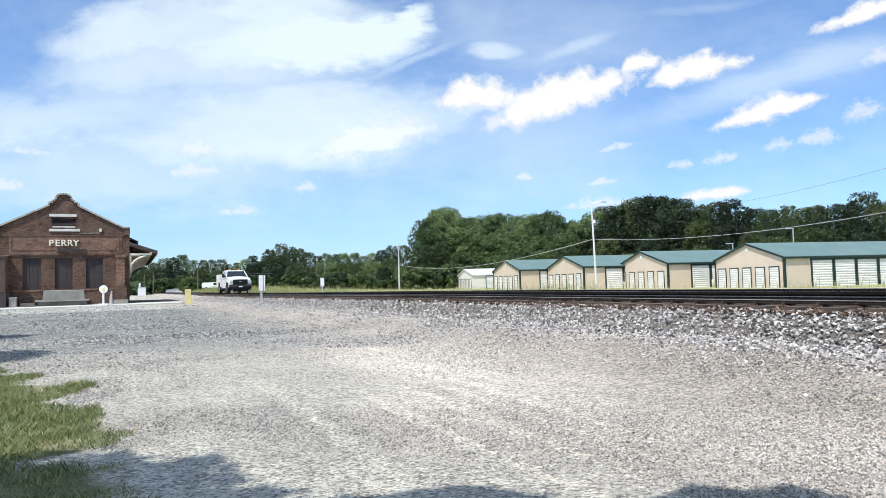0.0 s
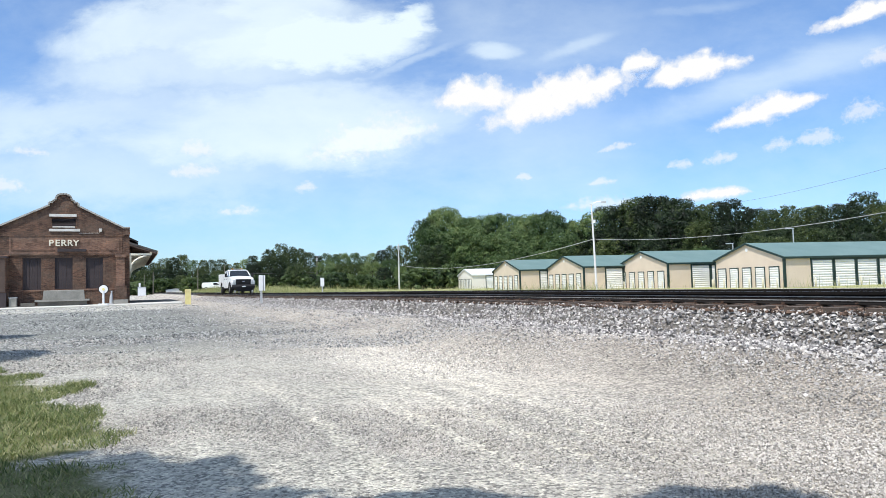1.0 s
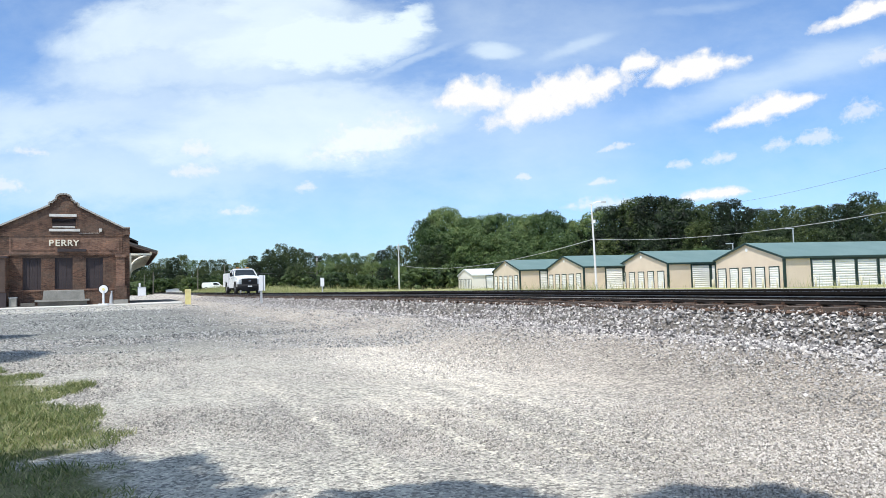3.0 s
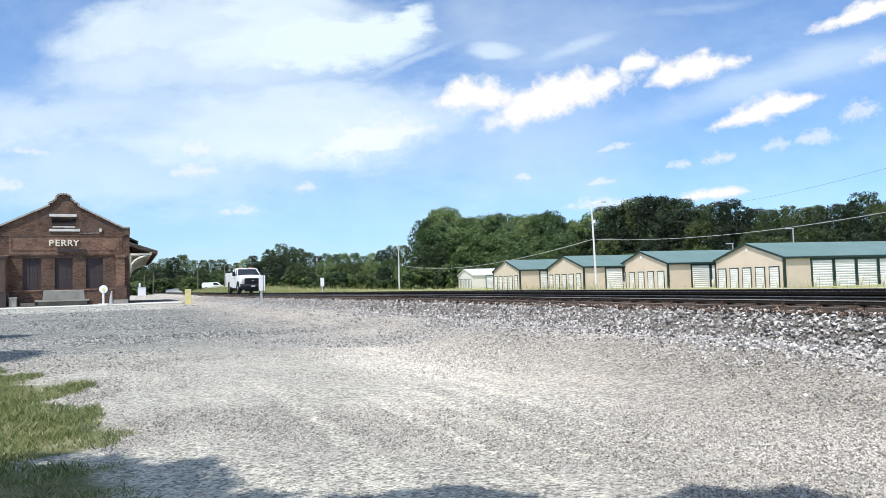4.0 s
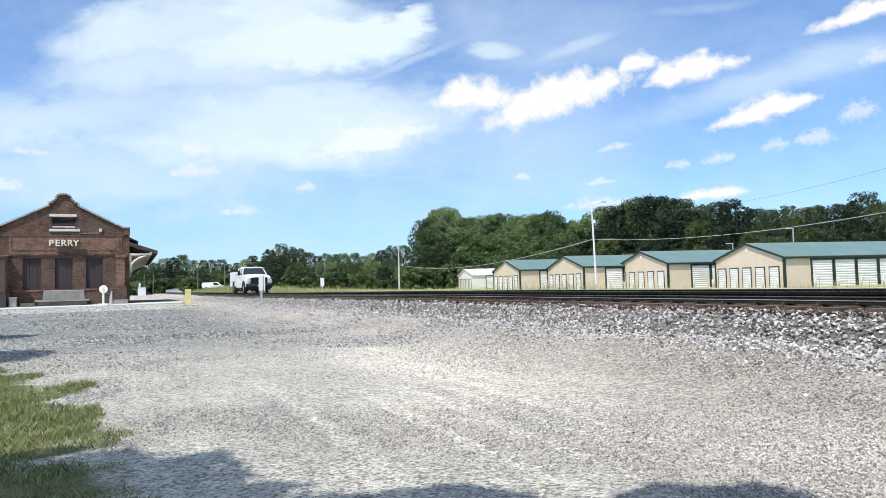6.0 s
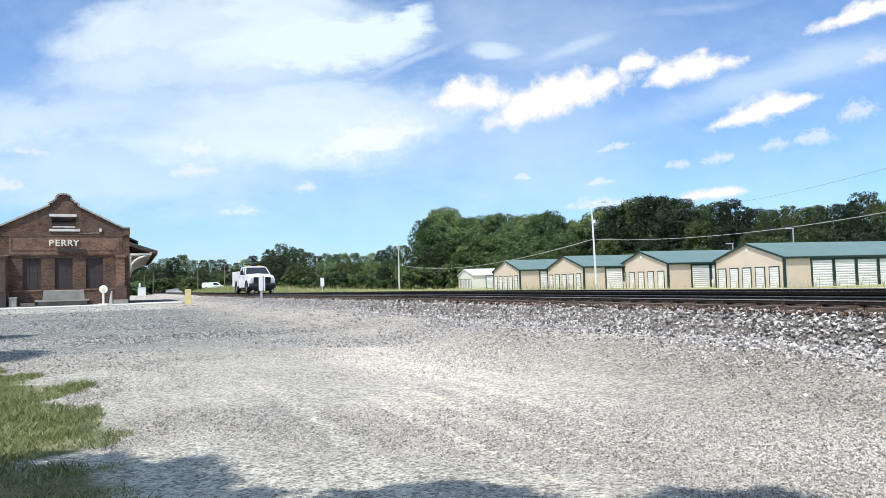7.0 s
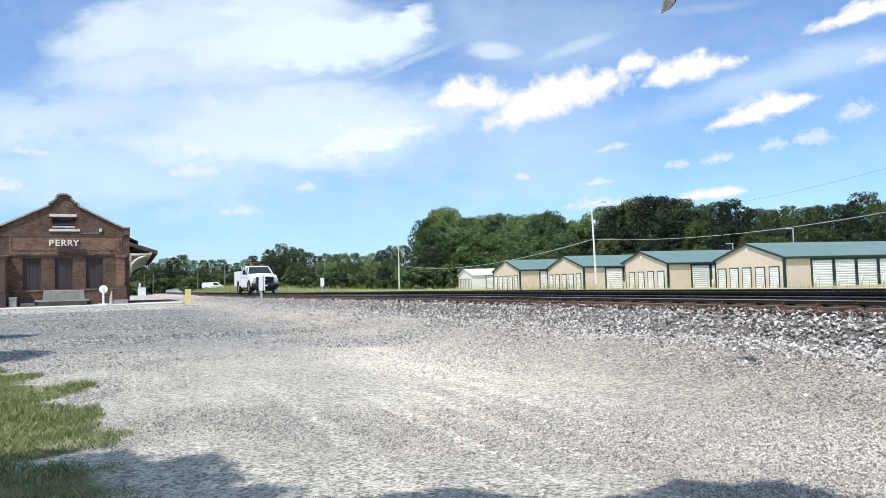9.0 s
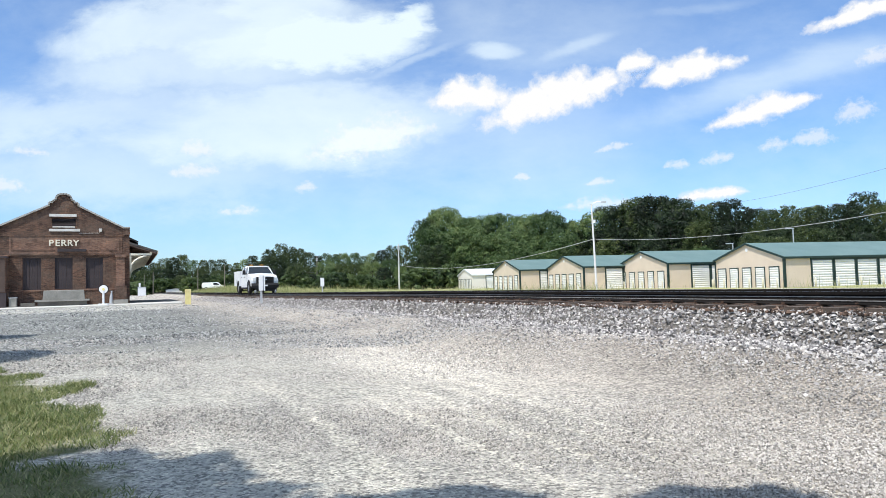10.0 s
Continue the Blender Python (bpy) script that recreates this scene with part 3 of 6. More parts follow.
BEIGE_SIDE = ribbed_material("beige_sheet_side", (0.585, 0.482, 0.382), (0.69, 0.573, 0.458), 0, 0.30)
ROOF_GREEN = ribbed_material("green_sheet", (0.095, 0.165, 0.155), (0.15, 0.225, 0.21), 0, 0.45, 0.5, 0.03)
ROOF_PALE = ribbed_material("pale_sheet", (0.55, 0.58, 0.58), (0.68, 0.70, 0.70), 0, 0.45, 0.4, 0.03)
WHITE_SHEET = ribbed_material("white_sheet", (0.70, 0.655, 0.60), (0.80, 0.755, 0.70), 1, 0.3)
WHITE_SHEET_SIDE = ribbed_material("white_sheet_side", (0.70, 0.655, 0.60), (0.80, 0.755, 0.70), 0, 0.3)
TRIM_GREEN = surface("green_trim", (0.005, 0.020, 0.018), (0.014, 0.038, 0.033), 2, 30, 0.5, relief=0.1)
DOOR_WHITE = surface("roll_door_white", (0.66, 0.65, 0.62), (0.80, 0.79, 0.77), 1.2, 20, 0.5, relief=0.1, vary=0.05)
BARK = surface("bark", (0.030, 0.024, 0.019), (0.085, 0.068, 0.055), 3, 25, 0.95, relief=0.8, dist=0.03)
# LEAF runs down to near-black: shade inside the crowns put into the colour
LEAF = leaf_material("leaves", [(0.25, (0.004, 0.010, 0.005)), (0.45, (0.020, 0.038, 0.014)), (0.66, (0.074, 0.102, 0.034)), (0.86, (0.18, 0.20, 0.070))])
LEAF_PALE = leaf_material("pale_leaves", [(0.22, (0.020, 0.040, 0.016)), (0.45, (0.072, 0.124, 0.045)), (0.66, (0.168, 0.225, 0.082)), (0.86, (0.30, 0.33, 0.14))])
BRUSH = leaf_material("brush_leaves", [(0.20, (0.012, 0.026, 0.010)), (0.45, (0.045, 0.078, 0.027)), (0.70, (0.105, 0.145, 0.050)), (0.92, (0.20, 0.22, 0.085))])
WEED = leaf_material("weeds", [(0.15, (0.12, 0.16, 0.055)), (0.5, (0.33, 0.34, 0.155)), (0.9, (0.62, 0.54, 0.34))], 0.6, 0.05)
GRASS = leaf_material("grass", [(0.12, (0.055, 0.086, 0.027)), (0.42, (0.148, 0.190, 0.068)), (0.68, (0.265, 0.285, 0.122)), (0.92, (0.50, 0.45, 0.28))], 0.7, 0.05)
PAINT = surface("truck_white", (0.70, 0.71, 0.72), (0.82, 0.83, 0.84), 1.5, 30, 0.3, relief=0.03)
BLACK = surface("black_plastic", (0.006, 0.006, 0.007), (0.016, 0.016, 0.018), 4, 40, 0.85, relief=0.1)
RUBBER = surface("tyre_rubber", (0.014, 0.014, 0.014), (0.035, 0.034, 0.033), 5, 60, 0.85)
CHROME = surface("chrome", (0.55, 0.56, 0.58), (0.72, 0.73, 0.75), 3, 30, 0.2, 1.0, 0.0)
ALLOY = surface("wheel_metal", (0.38, 0.38, 0.39), (0.55, 0.55, 0.56), 4, 40, 0.4, 0.8)
YELLOW = surface("yellow_paint", (0.62, 0.53, 0.19), (0.80, 0.71, 0.36), 3, 30, 0.6)
SIGN_WHITE = surface("sign_white", (0.70, 0.71, 0.72), (0.82, 0.82, 0.83), 3, 40, 0.5, relief=0.05)
SIGN_GREY = surface("sign_grey", (0.22, 0.24, 0.27), (0.34, 0.36, 0.40), 3, 40, 0.5)
GALV = surface("galvanised", (0.42, 0.43, 0.44), (0.60, 0.61, 0.62), 2, 40, 0.5, 0.5)
POLE_PALE = surface("pale_pole", (0.52, 0.51, 0.49), (0.70, 0.69, 0.67), 2, 30, 0.7)
POLE_WOOD = surface("pole_wood", (0.14, 0.12, 0.10), (0.28, 0.25, 0.21), 2, 30, 0.9)
CABLE = surface("cable", (0.10, 0.10, 0.10), (0.18, 0.18, 0.18), 2, 30, 0.6)
CABLE_PALE = surface("pale_cable", (0.34, 0.35, 0.34), (0.46, 0.47, 0.46), 2, 30, 0.6)
FEATHER_DARK = surface("dark_feathers", (0.02, 0.02, 0.022), (0.05, 0.05, 0.055), 20, 120, 0.8)
FEATHER_GREY = surface("grey_feathers", (0.30, 0.31, 0.34), (0.62, 0.62, 0.64), 12, 120, 0.8)


def glass_material(name, tint, rough=0.05):
    m = bpy.data.materials.new(name)
    nt, b, _ = nodes_of(m)
    b.inputs["Base Color"].default_value = (*tint, 1)
    b.inputs["Roughness"].default_value, b.inputs["IOR"].default_value = rough, 1.5
    b.inputs["Transmission Weight"].default_value = 0.2
    b.inputs["Specular IOR Level"].default_value = 1.0
    return m


def lamp_material(name, tint, strength):
    m = bpy.data.materials.new(name)
    nt, b, _ = nodes_of(m)
    b.inputs["Base Color"].default_value = (*tint, 1)
    b.inputs["Roughness"].default_value = 0.25
    b.inputs["Emission Color"].default_value = (*tint, 1)
    b.inputs["Emission Strength"].default_value = strength
    return m


GLASS = glass_material("tinted_glass", (0.012, 0.018, 0.024))
LENS = surface("lamp_lens", (0.6, 0.62, 0.64), (0.75, 0.77, 0.8), 8, 60, 0.2, 0.3, 0.0)
AMBER = lamp_material("amber_lens", (0.60, 0.30, 0.07), 0.08)
# dark colour that deepens the depot's shade on the ground
SHADE_DARK = surface("asphalt", (0.040, 0.040, 0.042), (0.085, 0.084, 0.082), 0.9, 40, 0.9, relief=0.5)
# ---- ground ----
def rail_z(p):
    """Height of the rail heads; the line falls a little towards the depot."""
    return RAIL_TOP - 0.09 * smooth01(15, 52, np.asarray(p, float))


def lie(q, p):
    """Height of the ground, q across and p along the track."""
    q, p = np.asarray(q, float), np.asarray(p, float)
    z = 0.30 * smooth01(4.6, 6.9, q) + 0.34 * smooth01(7.15, 7.80, q)
    z = z - 0.09 * smooth01(15, 52, p) * smooth01(6, 7.7, q)
    z = z - 0.34 * smooth01(10.35, 11.6, q) - 0.30 * smooth01(16, 40, q)
    z = z + 0.20 * smooth01(24, 46, p) * (1 - smooth01(3.0, 6.5, q))
    z = z + 1.05 * smooth01(75, 170, p) * smooth01(11.5, 22, q) * (1 - smooth01(34, 62, q))
    return z


def build_ground():
    qs = np.concatenate([-np.geomspace(1500, 14, 24), np.arange(-13, 4.4, 0.25), np.arange(4.4, 12.2, 0.1), np.arange(12.4, 20, 0.5), np.geomspace(20, 2200, 26)])
    ps = np.concatenate([-np.geomspace(1500, 14, 24), np.arange(-13, 22, 0.25), np.geomspace(22, 2600, 60)])
    Q, P = np.meshgrid(qs, ps)
    Z = lie(Q, P)
    near = np.exp(-((Q - 0) ** 2 + (P - 8) ** 2) / 900.0)
    for i in range(Q.shape[0]):
        for j in range(Q.shape[1]):
            if near[i, j] > 0.02:
                a = noise.noise((Q[i, j] * 0.35, P[i, j] * 0.35, 0)) * 0.035 + noise.noise((Q[i, j] * 1.6, P[i, j] * 0.8, 3)) * 0.014
                a += noise.noise((Q[i, j] * 4.1, P[i, j] * 4.1, 7)) * 0.006
                Z[i, j] += a * near[i, j] * (1 if Q[i, j] < 7.5 else 0.3)
    n, m = Q.shape
    verts = np.stack([Q.ravel(), P.ravel(), Z.ravel()], 1)
    faces = [(i * m + j, i * m + j + 1, (i + 1) * m + j + 1, (i + 1) * m + j) for i in range(n - 1) for j in range(m - 1)]
    me = bpy.data.meshes.new("ground")
    me.from_pydata(verts.tolist(), [], faces)
    for f in me.polygons:
        f.use_smooth = True
    me.materials.append(GROUND)
    ob = new("ground", me)
    ob.matrix_basis = TRACK
    tagged(ob, "pale limestone gravel lot running out into rough grass", "ground", kind="structure")


build_ground()


# ---- railway ----
def rail_profile(x):
    h = 0.168
    half = [(0.070, 0.0), (0.070, 0.011), (0.012, 0.028), (0.010, 0.118), (0.036, 0.130), (0.037, 0.160), (0.030, 0.168)]
    return [(x + a, b - h) for a, b in half] + [(x - a, b - h) for a, b in reversed(half)]


def build_track():
    track = empty("railway_track", TRACK, "weathered single railway track on a raised stone ballast bed", "railway track")
    ps = np.concatenate([np.arange(-40, 90, 3.0), np.geomspace(90, 900, 12)])
    for k in (0, 1):
        bm, cap = bmesh.new(), bmesh.new()
        x = RAIL_NEAR + k * GAUGE
        rings = [[bm.verts.new((a, p, b + float(rail_z(p)))) for a, b in rail_profile(x)] for p in ps]
        n = len(rings[0])
        for r0, r1 in zip(rings, rings[1:]):
            for i in range(n):
                bm.faces.new((r0[i], r0[(i + 1) % n], r1[(i + 1) % n], r1[i]))
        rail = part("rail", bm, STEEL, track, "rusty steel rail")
        # two pale strips on each side of the web paint its sunlit lines
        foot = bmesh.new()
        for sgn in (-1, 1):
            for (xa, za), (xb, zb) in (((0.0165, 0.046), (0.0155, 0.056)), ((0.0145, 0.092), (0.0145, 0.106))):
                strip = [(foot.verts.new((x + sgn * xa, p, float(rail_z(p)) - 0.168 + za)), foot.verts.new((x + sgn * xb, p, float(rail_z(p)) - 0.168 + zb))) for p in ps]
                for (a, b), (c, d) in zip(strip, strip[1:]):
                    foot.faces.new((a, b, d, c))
        part("rail_foot", foot, GLINT_STEEL, rail, "pale strips that paint sunlit lines on the rail web")
        tops = [(cap.verts.new((x - 0.027, p, float(rail_z(p)) + 0.004)), cap.verts.new((x + 0.027, p, float(rail_z(p)) + 0.004))) for p in ps]
        for (a, b), (c, d) in zip(tops, tops[1:]):
            cap.faces.new((a, b, d, c))
        part("running_surface", cap, HEAD, rail, "worn bright rail head")
    bm = bmesh.new()
    bm_box(bm, -1.3, 1.3, -0.115, 0.115, -0.18, 0)
    bevel(bm, 0.012)
    rnd = random.Random(4)
    first = None
    plate = bmesh.new()
    bm_box(plate, -0.16, 0.16, -0.09, 0.09, 0.001, 0.016)
    for s in (-1, 1):
        bm_box(plate, s * 0.095 - 0.014, s * 0.095 + 0.014, -0.06, -0.03, 0.010, 0.045)
    plates = mesh_of("tie_plate", plate, RUST)
    for i in range(190):
        p = -14 + 0.53 * i
        m = pose(RAIL_NEAR + GAUGE / 2 + rnd.uniform(-0.05, 0.05), p + rnd.uniform(-0.03, 0.03), float(rail_z(p)) - 0.184, rnd.uniform(-1, 1), 0, rnd.uniform(-1.5, 1.5))
        if first is None:
            first = part("sleeper", bm, TIE, track, "dark creosoted timber sleeper", m)
            s = first
        else:
            s = again(first, m, track)
        for k in (0, 1):
            pl = new("tie_plate", plates)
            pl.parent, pl.matrix_basis = s, pose((k - 0.5) * GAUGE, 0, 0)
    return track


build_track()


def stones(name, count, place, size, material, label, sides=1, seed=1):
    """Many loose angular stones in one mesh. place(rng, n) gives x, y, z; size(rng, n, x, y) their radii."""
    rng = np.random.default_rng(seed)
    base = bmesh.new()
    bmesh.ops.create_icosphere(base, subdivisions=1, radius=1.0)
    if sides == 0:
        base.clear()
        for v in ((1, 0, 0), (-1, 0, 0), (0, 1, 0), (0, -1, 0), (0, 0, 1), (0, 0, -0.6)):
            base.verts.new(v)
        base.verts.ensure_lookup_table()
        for a, b, c in ((0, 2, 4), (2, 1, 4), (1, 3, 4), (3, 0, 4), (2, 0, 5), (1, 2, 5), (3, 1, 5), (0, 3, 5)):
            base.faces.new([base.verts[i] for i in (a, b, c)])
    if sides == -1:
        base.clear()
        for v in ((1, 0, 0), (-0.5, 0.87, 0), (-0.5, -0.87, 0), (0, 0, 0.9), (0, 0, -0.7)):
            base.verts.new(v)
        base.verts.ensure_lookup_table()
        for a, b, c in ((0, 1, 3), (1, 2, 3), (2, 0, 3), (1, 0, 4), (2, 1, 4), (0, 2, 4)):
            base.faces.new([base.verts[i] for i in (a, b, c)])
    base.verts.index_update()
    bv = np.array([v.co[:] for v in base.verts])
    bf = np.array([[v.index for v in f.verts] for f in base.faces])
    base.free()
    xyz = place(rng, count)
    n = len(xyz)
    r = size(rng, n, xyz)
    v = bv[None] * (1 + rng.uniform(-0.28, 0.28, (n, len(bv), 1)))
    v = v * np.stack([rng.uniform(0.8, 1.35, n), rng.uniform(0.7, 1.1, n), rng.uniform(0.45, 0.85, n)], 1)[:, None]
    axis = rng.normal(size=(n, 3))
    axis /= np.linalg.norm(axis, axis=1)[:, None]
    ang = rng.uniform(0, math.tau, n)
    c, s = np.cos(ang)[:, None, None], np.sin(ang)[:, None, None]
    ax = np.broadcast_to(axis[:, None], v.shape)
    v = v * c + np.cross(ax, v) * s + ax * (ax * v).sum(2, keepdims=True) * (1 - c)
    v = v * r[:, None, None] + xyz[:, None]
    f = bf[None] + (np.arange(n) * len(bv))[:, None, None]
    me = bpy.data.meshes.new(name)
    me.from_pydata(v.reshape(-1, 3).tolist(), [], f.reshape(-1, 3).tolist())
    me.materials.append(material)
    ob = new(name, me)
    ob.matrix_basis = TRACK
    return tagged(ob, label, "gravel" if "gravel" in name else "ballast", kind="stuff")


def ballast_place(rng, n):
    p = np.concatenate([rng.uniform(-7, 14, int(n * 0.55)), rng.uniform(14, 75, n - int(n * 0.55))])
    q = 8.75 - np.where(rng.uniform(0, 1, n) < 0.88, rng.beta(1.15, 1.3, n) * 1.78, 1.5 + np.abs(rng.normal(0, 0.45, n)))
    return np.stack([q, p, lie(q, p) + 0.006 + rng.uniform(0, 0.05, n) * rng.uniform(0, 1, n)], 1)


stones("ballast", 58000, ballast_place, lambda rng, n, x: rng.uniform(0.015, 0.036, n) * np.where(x[:, 1] > 14, 1.3, 1.0), BALLAST, "coarse grey and white crushed stone track ballast", 0, 3)


def bed_place(rng, n):
    p = np.concatenate([rng.uniform(-7, 14, int(n * 0.5)), rng.uniform(14, 80, n - int(n * 0.5))])
    q = 8.62 - rng.beta(1.4, 1.3, n) * 0.98
    return np.stack([q, p, rail_z(p) - 0.245 + 0.035 * smooth01(7.7, 8.1, q)], 1)


stones("rusty_ballast", 17000, bed_place, lambda rng, n, x: rng.uniform(0.016, 0.040, n) * np.where(x[:, 1] > 14, 1.3, 1.0), BALLAST_BROWN, "rust-stained ballast packed round the sleepers and rails", 0, 31)


def toe_place(rng, n):
    p = np.concatenate([rng.uniform(-6, 14, int(n * 0.6)), rng.uniform(14, 60, n - int(n * 0.6))])
    q = 7.25 - np.abs(rng.normal(0, 0.8, n))
    return np.stack([q, p, lie(q, p) + 0.004], 1)


stones("strewn_ballast", 15000, toe_place, lambda rng, n, x: rng.uniform(0.008, 0.024, n), BALLAST, "small broken stone strewn along the foot of the ballast", 0, 33)


def lot_place(rng, n):
    y = 3.3 / (1 - rng.uniform(0, 1, n) * (1 - 3.3 / 17.0))
    x = y * rng.uniform(-0.70, 0.70, n)
    a = radians(TRACK_TURN)
    q, p = x * math.cos(a) + y * math.sin(a), -x * math.sin(a) + y * math.cos(a)
    lane = np.array([noise.noise((1.6 * (q[i] * 0.93 - p[i] * 0.37), 0.14 * p[i], 2.0)) for i in range(n)])
    worn = np.max([np.exp(-((q + 0.08 * np.sin(0.7 * p) - at) / half) ** 2) for at, half in RUTS], 0) * np.exp(-((p - 5.0) / 3.4) ** 2)
    keep = (rng.uniform(0, 1, n) > 0.85 * worn) & (q < 7.2) & (rng.uniform(-0.75, 0.8, n) > 0.55 * lane) & (((q + 5.08) / 5.2) ** 2 + ((p - 4) / 11.2) ** 2 > 0.93)
    q, p = q[keep], p[keep]
    return np.stack([q, p, lie(q, p) + 0.002], 1)


stones("gravel", 210000, lot_place, lambda rng, n, x: 0.0050 + 0.0095 * rng.beta(1.2, 3.2, n) + (0.0009 * np.hypot(x[:, 0], x[:, 1]) + 0.0010 * np.clip(np.hypot(x[:, 0], x[:, 1]) - 6, 0, 10)) * rng.uniform(0.3, 1, n) + 0.008 * smooth01(5.0, 6.8, x[:, 0]) * rng.uniform(0, 1, n), PEBBLE, "loose crushed limestone pebbles strewn over the lot", -1, 5)


def far_lot_place(rng, n):
    y = 13.0 / (1 - rng.uniform(0, 1, n) * (1 - 13.0 / 46.0))
    x = y * rng.uniform(-0.68, 0.5, n)
    a = radians(TRACK_TURN)
    q, p = x * math.cos(a) + y * math.sin(a), -x * math.sin(a) + y * math.cos(a)
    keep = (q < 7.0) & (q > -16)
    q, p = q[keep], p[keep]
    return np.stack([q, p, lie(q, p) + 0.003], 1)


stones("far_gravel", 42000, far_lot_place, lambda rng, n, x: (0.013 + 0.030 * rng.beta(1.2, 3.0, n)) * (0.6 + np.hypot(x[:, 0], x[:, 1]) / 40), PEBBLE_GREY, "loose crushed limestone strewn over the drive", -1, 6)
# ---- depot ----
DEPOT = pose(-23.4, 51.0, 0, 0, 0, DEPOT_TURN)     # x along the gable wall (0 at the track side), y into the building


def gable_outline(x0, x1, foot, eave, grow=0.0):
    """The gable with its stepped and rounded top."""
    c = -4.2
    top = [(c - 0.88, 7.46), (c - 0.88, 7.66), (c - 0.70, 7.66), (c - 0.62, 7.80), (c - 0.48, 7.86), (c - 0.42, 8.06)]
    arc = [(c + 0.42 * math.cos(a), 8.06 + 0.22 * math.sin(a)) for a in [math.pi * (1 - i / 8) for i in range(1, 8)]]
    right = [(2 * c - x, z) for x, z in reversed(top)]
    return [(x0, foot), (x0, eave - 0.04)] + top + arc + right + [(x1 - 0.42, eave + 0.10), (x1, eave + 0.10), (x1, foot)]


def clip(poly, axis, at, side):
    """The piece of an outline on one side of a straight cut."""
    out = []
    for p, q in zip(poly, poly[1:] + poly[:1]):
        dp, dq = (p[axis] - at) * side, (q[axis] - at) * side
        if dp >= 0:
            out.append(p)
        if (dp > 0 > dq) or (dp < 0 < dq):
            t = dp / (dp - dq)
            out.append((p[0] + (q[0] - p[0]) * t, p[1] + (q[1] - p[1]) * t))
    return out


def boards(parent, x0, x1, z0, z1, y, n, material, name, label):
    w = (x1 - x0) / n
    rnd = random.Random(int(x0 * 100))
    bm = bmesh.new()
    bm_box(bm, 0.006, w - 0.006, -0.03, 0, z0, z1)
    bevel(bm, 0.004)
    me = mesh_of(name, bm, material)
    for i in range(n):
        o = new(name, me)
        o.parent, o["label"] = parent, label
        o.matrix_basis = pose(x0 + i * w, y - rnd.uniform(0, 0.012), 0)


def build_depot():
    d = empty("depot", DEPOT, "old red-brown brick railway depot with a stepped gable", "railway depot")
    FOOT, L = 0.12, 26.0
    # the gable wall, with its openings left out
    x0, x1 = -8.5, 0.1
    holes = [(-6.74, -5.60, 1.48, 3.73), (-4.76, -3.64, 1.48, 3.73), (-2.79, -1.67, 1.48, 3.73), (-4.94, -3.44, 6.02, 6.56)]
    bm = bmesh.new()
    outline = gable_outline(x0, x1, FOOT, 5.78)
    band = lambda lo, hi: clip(clip(outline, 1, lo, 1), 1, hi, -1)
    zs = (1.48, 3.73)
    def knit(poly, at, xs):
        """The outline with more corners on its level edge at that height, where the wall above or below begins."""
        out = []
        for p, n in zip(poly, poly[1:] + poly[:1]):
            out.append(p)
            if abs(p[1] - at) < 1e-6 and abs(n[1] - at) < 1e-6:
                out += [(x, at) for x in sorted(xs, reverse=p[0] > n[0]) if min(p[0], n[0]) + 1e-4 < x < max(p[0], n[0]) - 1e-4]
        return out
    jambs, attic = [x for h in holes[:3] for x in h[:2]], holes[3][:2]
    bm_prism(bm, knit(band(FOOT, zs[0]), zs[0], jambs), 0, 0.34)
    edges = [x0] + [x for h in holes[:3] for x in h[:2]] + [x1]
    for a, b in zip(edges[::2], edges[1::2]):
        bm_box(bm, a, b, 0, 0.34, *zs)
    bm_prism(bm, knit(knit(band(zs[1], 6.02), zs[1], jambs), 6.02, attic), 0, 0.34)
    mid = band(6.02, 6.56)
    bm_prism(bm, clip(mid, 0, holes[3][0], -1), 0, 0.34)
    bm_prism(bm, clip(mid, 0, holes[3][1], 1), 0, 0.34)
    bm_prism(bm, knit(band(6.56, 9.0), 6.56, attic), 0, 0.34)
    bmesh.ops.remove_doubles(bm, verts=bm.verts, dist=0.001)
    part("gable_wall", bm, BRICK, d, "red-brown brick gable wall")
    # raised courses and lighter band
    bm = bmesh.new()
    bm_box(bm, -7.55, -0.42, -0.025, 0, 4.02, 5.28)
    part("brick_band", bm, BRICK_BAND, d, "lighter orange-brown brick band across the gable")
    bm = bmesh.new()
    for z0, z1, y in ((3.90, 4.02, -0.07), (5.28, 5.38, -0.065)):
        bm_box(bm, -8.3, -0.1, y, 0, z0, z1)
    bm_box(bm, -7.3, -4.7, -0.045, -0.025, 4.22, 4.29)
    bm_box(bm, -2.6, -0.7, -0.045, -0.025, 4.22, 4.29)
    for a in (-7.45, -0.62):
        bm_box(bm, a, a + 0.12, -0.045, -0.025, 4.22, 5.1)
    part("string_course", bm, BRICK, d)
    bm = bmesh.new()
    bm_box(bm, -8.45, 0.06, -0.10, 0, FOOT, 1.36)
    part("brick_plinth", bm, BRICK, d)
    bm = bmesh.new()
    bm_box(bm, -8.45, 0.06, -0.14, -0.0, 1.36, 1.45)
    bevel(bm, 0.02)
    part("water_table", bm, BRICK_BAND, d, "projecting brick ledge")
    # coping that follows the gable
    line = gable_outline(x0, x1, FOOT, 5.78)[1:-1]
    bm = bmesh.new()
    for (ax, az), (bx, bz) in zip(line, line[1:]):
        v = Vector((bx - ax, 0, bz - az))
        if v.length < 0.02:
            continue
        n = Vector((-v.z, 0, v.x)).normalized() * 0.11
        e = v.normalized() * 0.03
        pts = [(ax - e.x, az - e.z), (bx + e.x, bz + e.z), (bx + e.x + n.x, bz + e.z + n.z), (ax - e.x + n.x, az - e.z + n.z)]
        lo = [bm.verts.new((x, -0.13, z)) for x, z in pts]
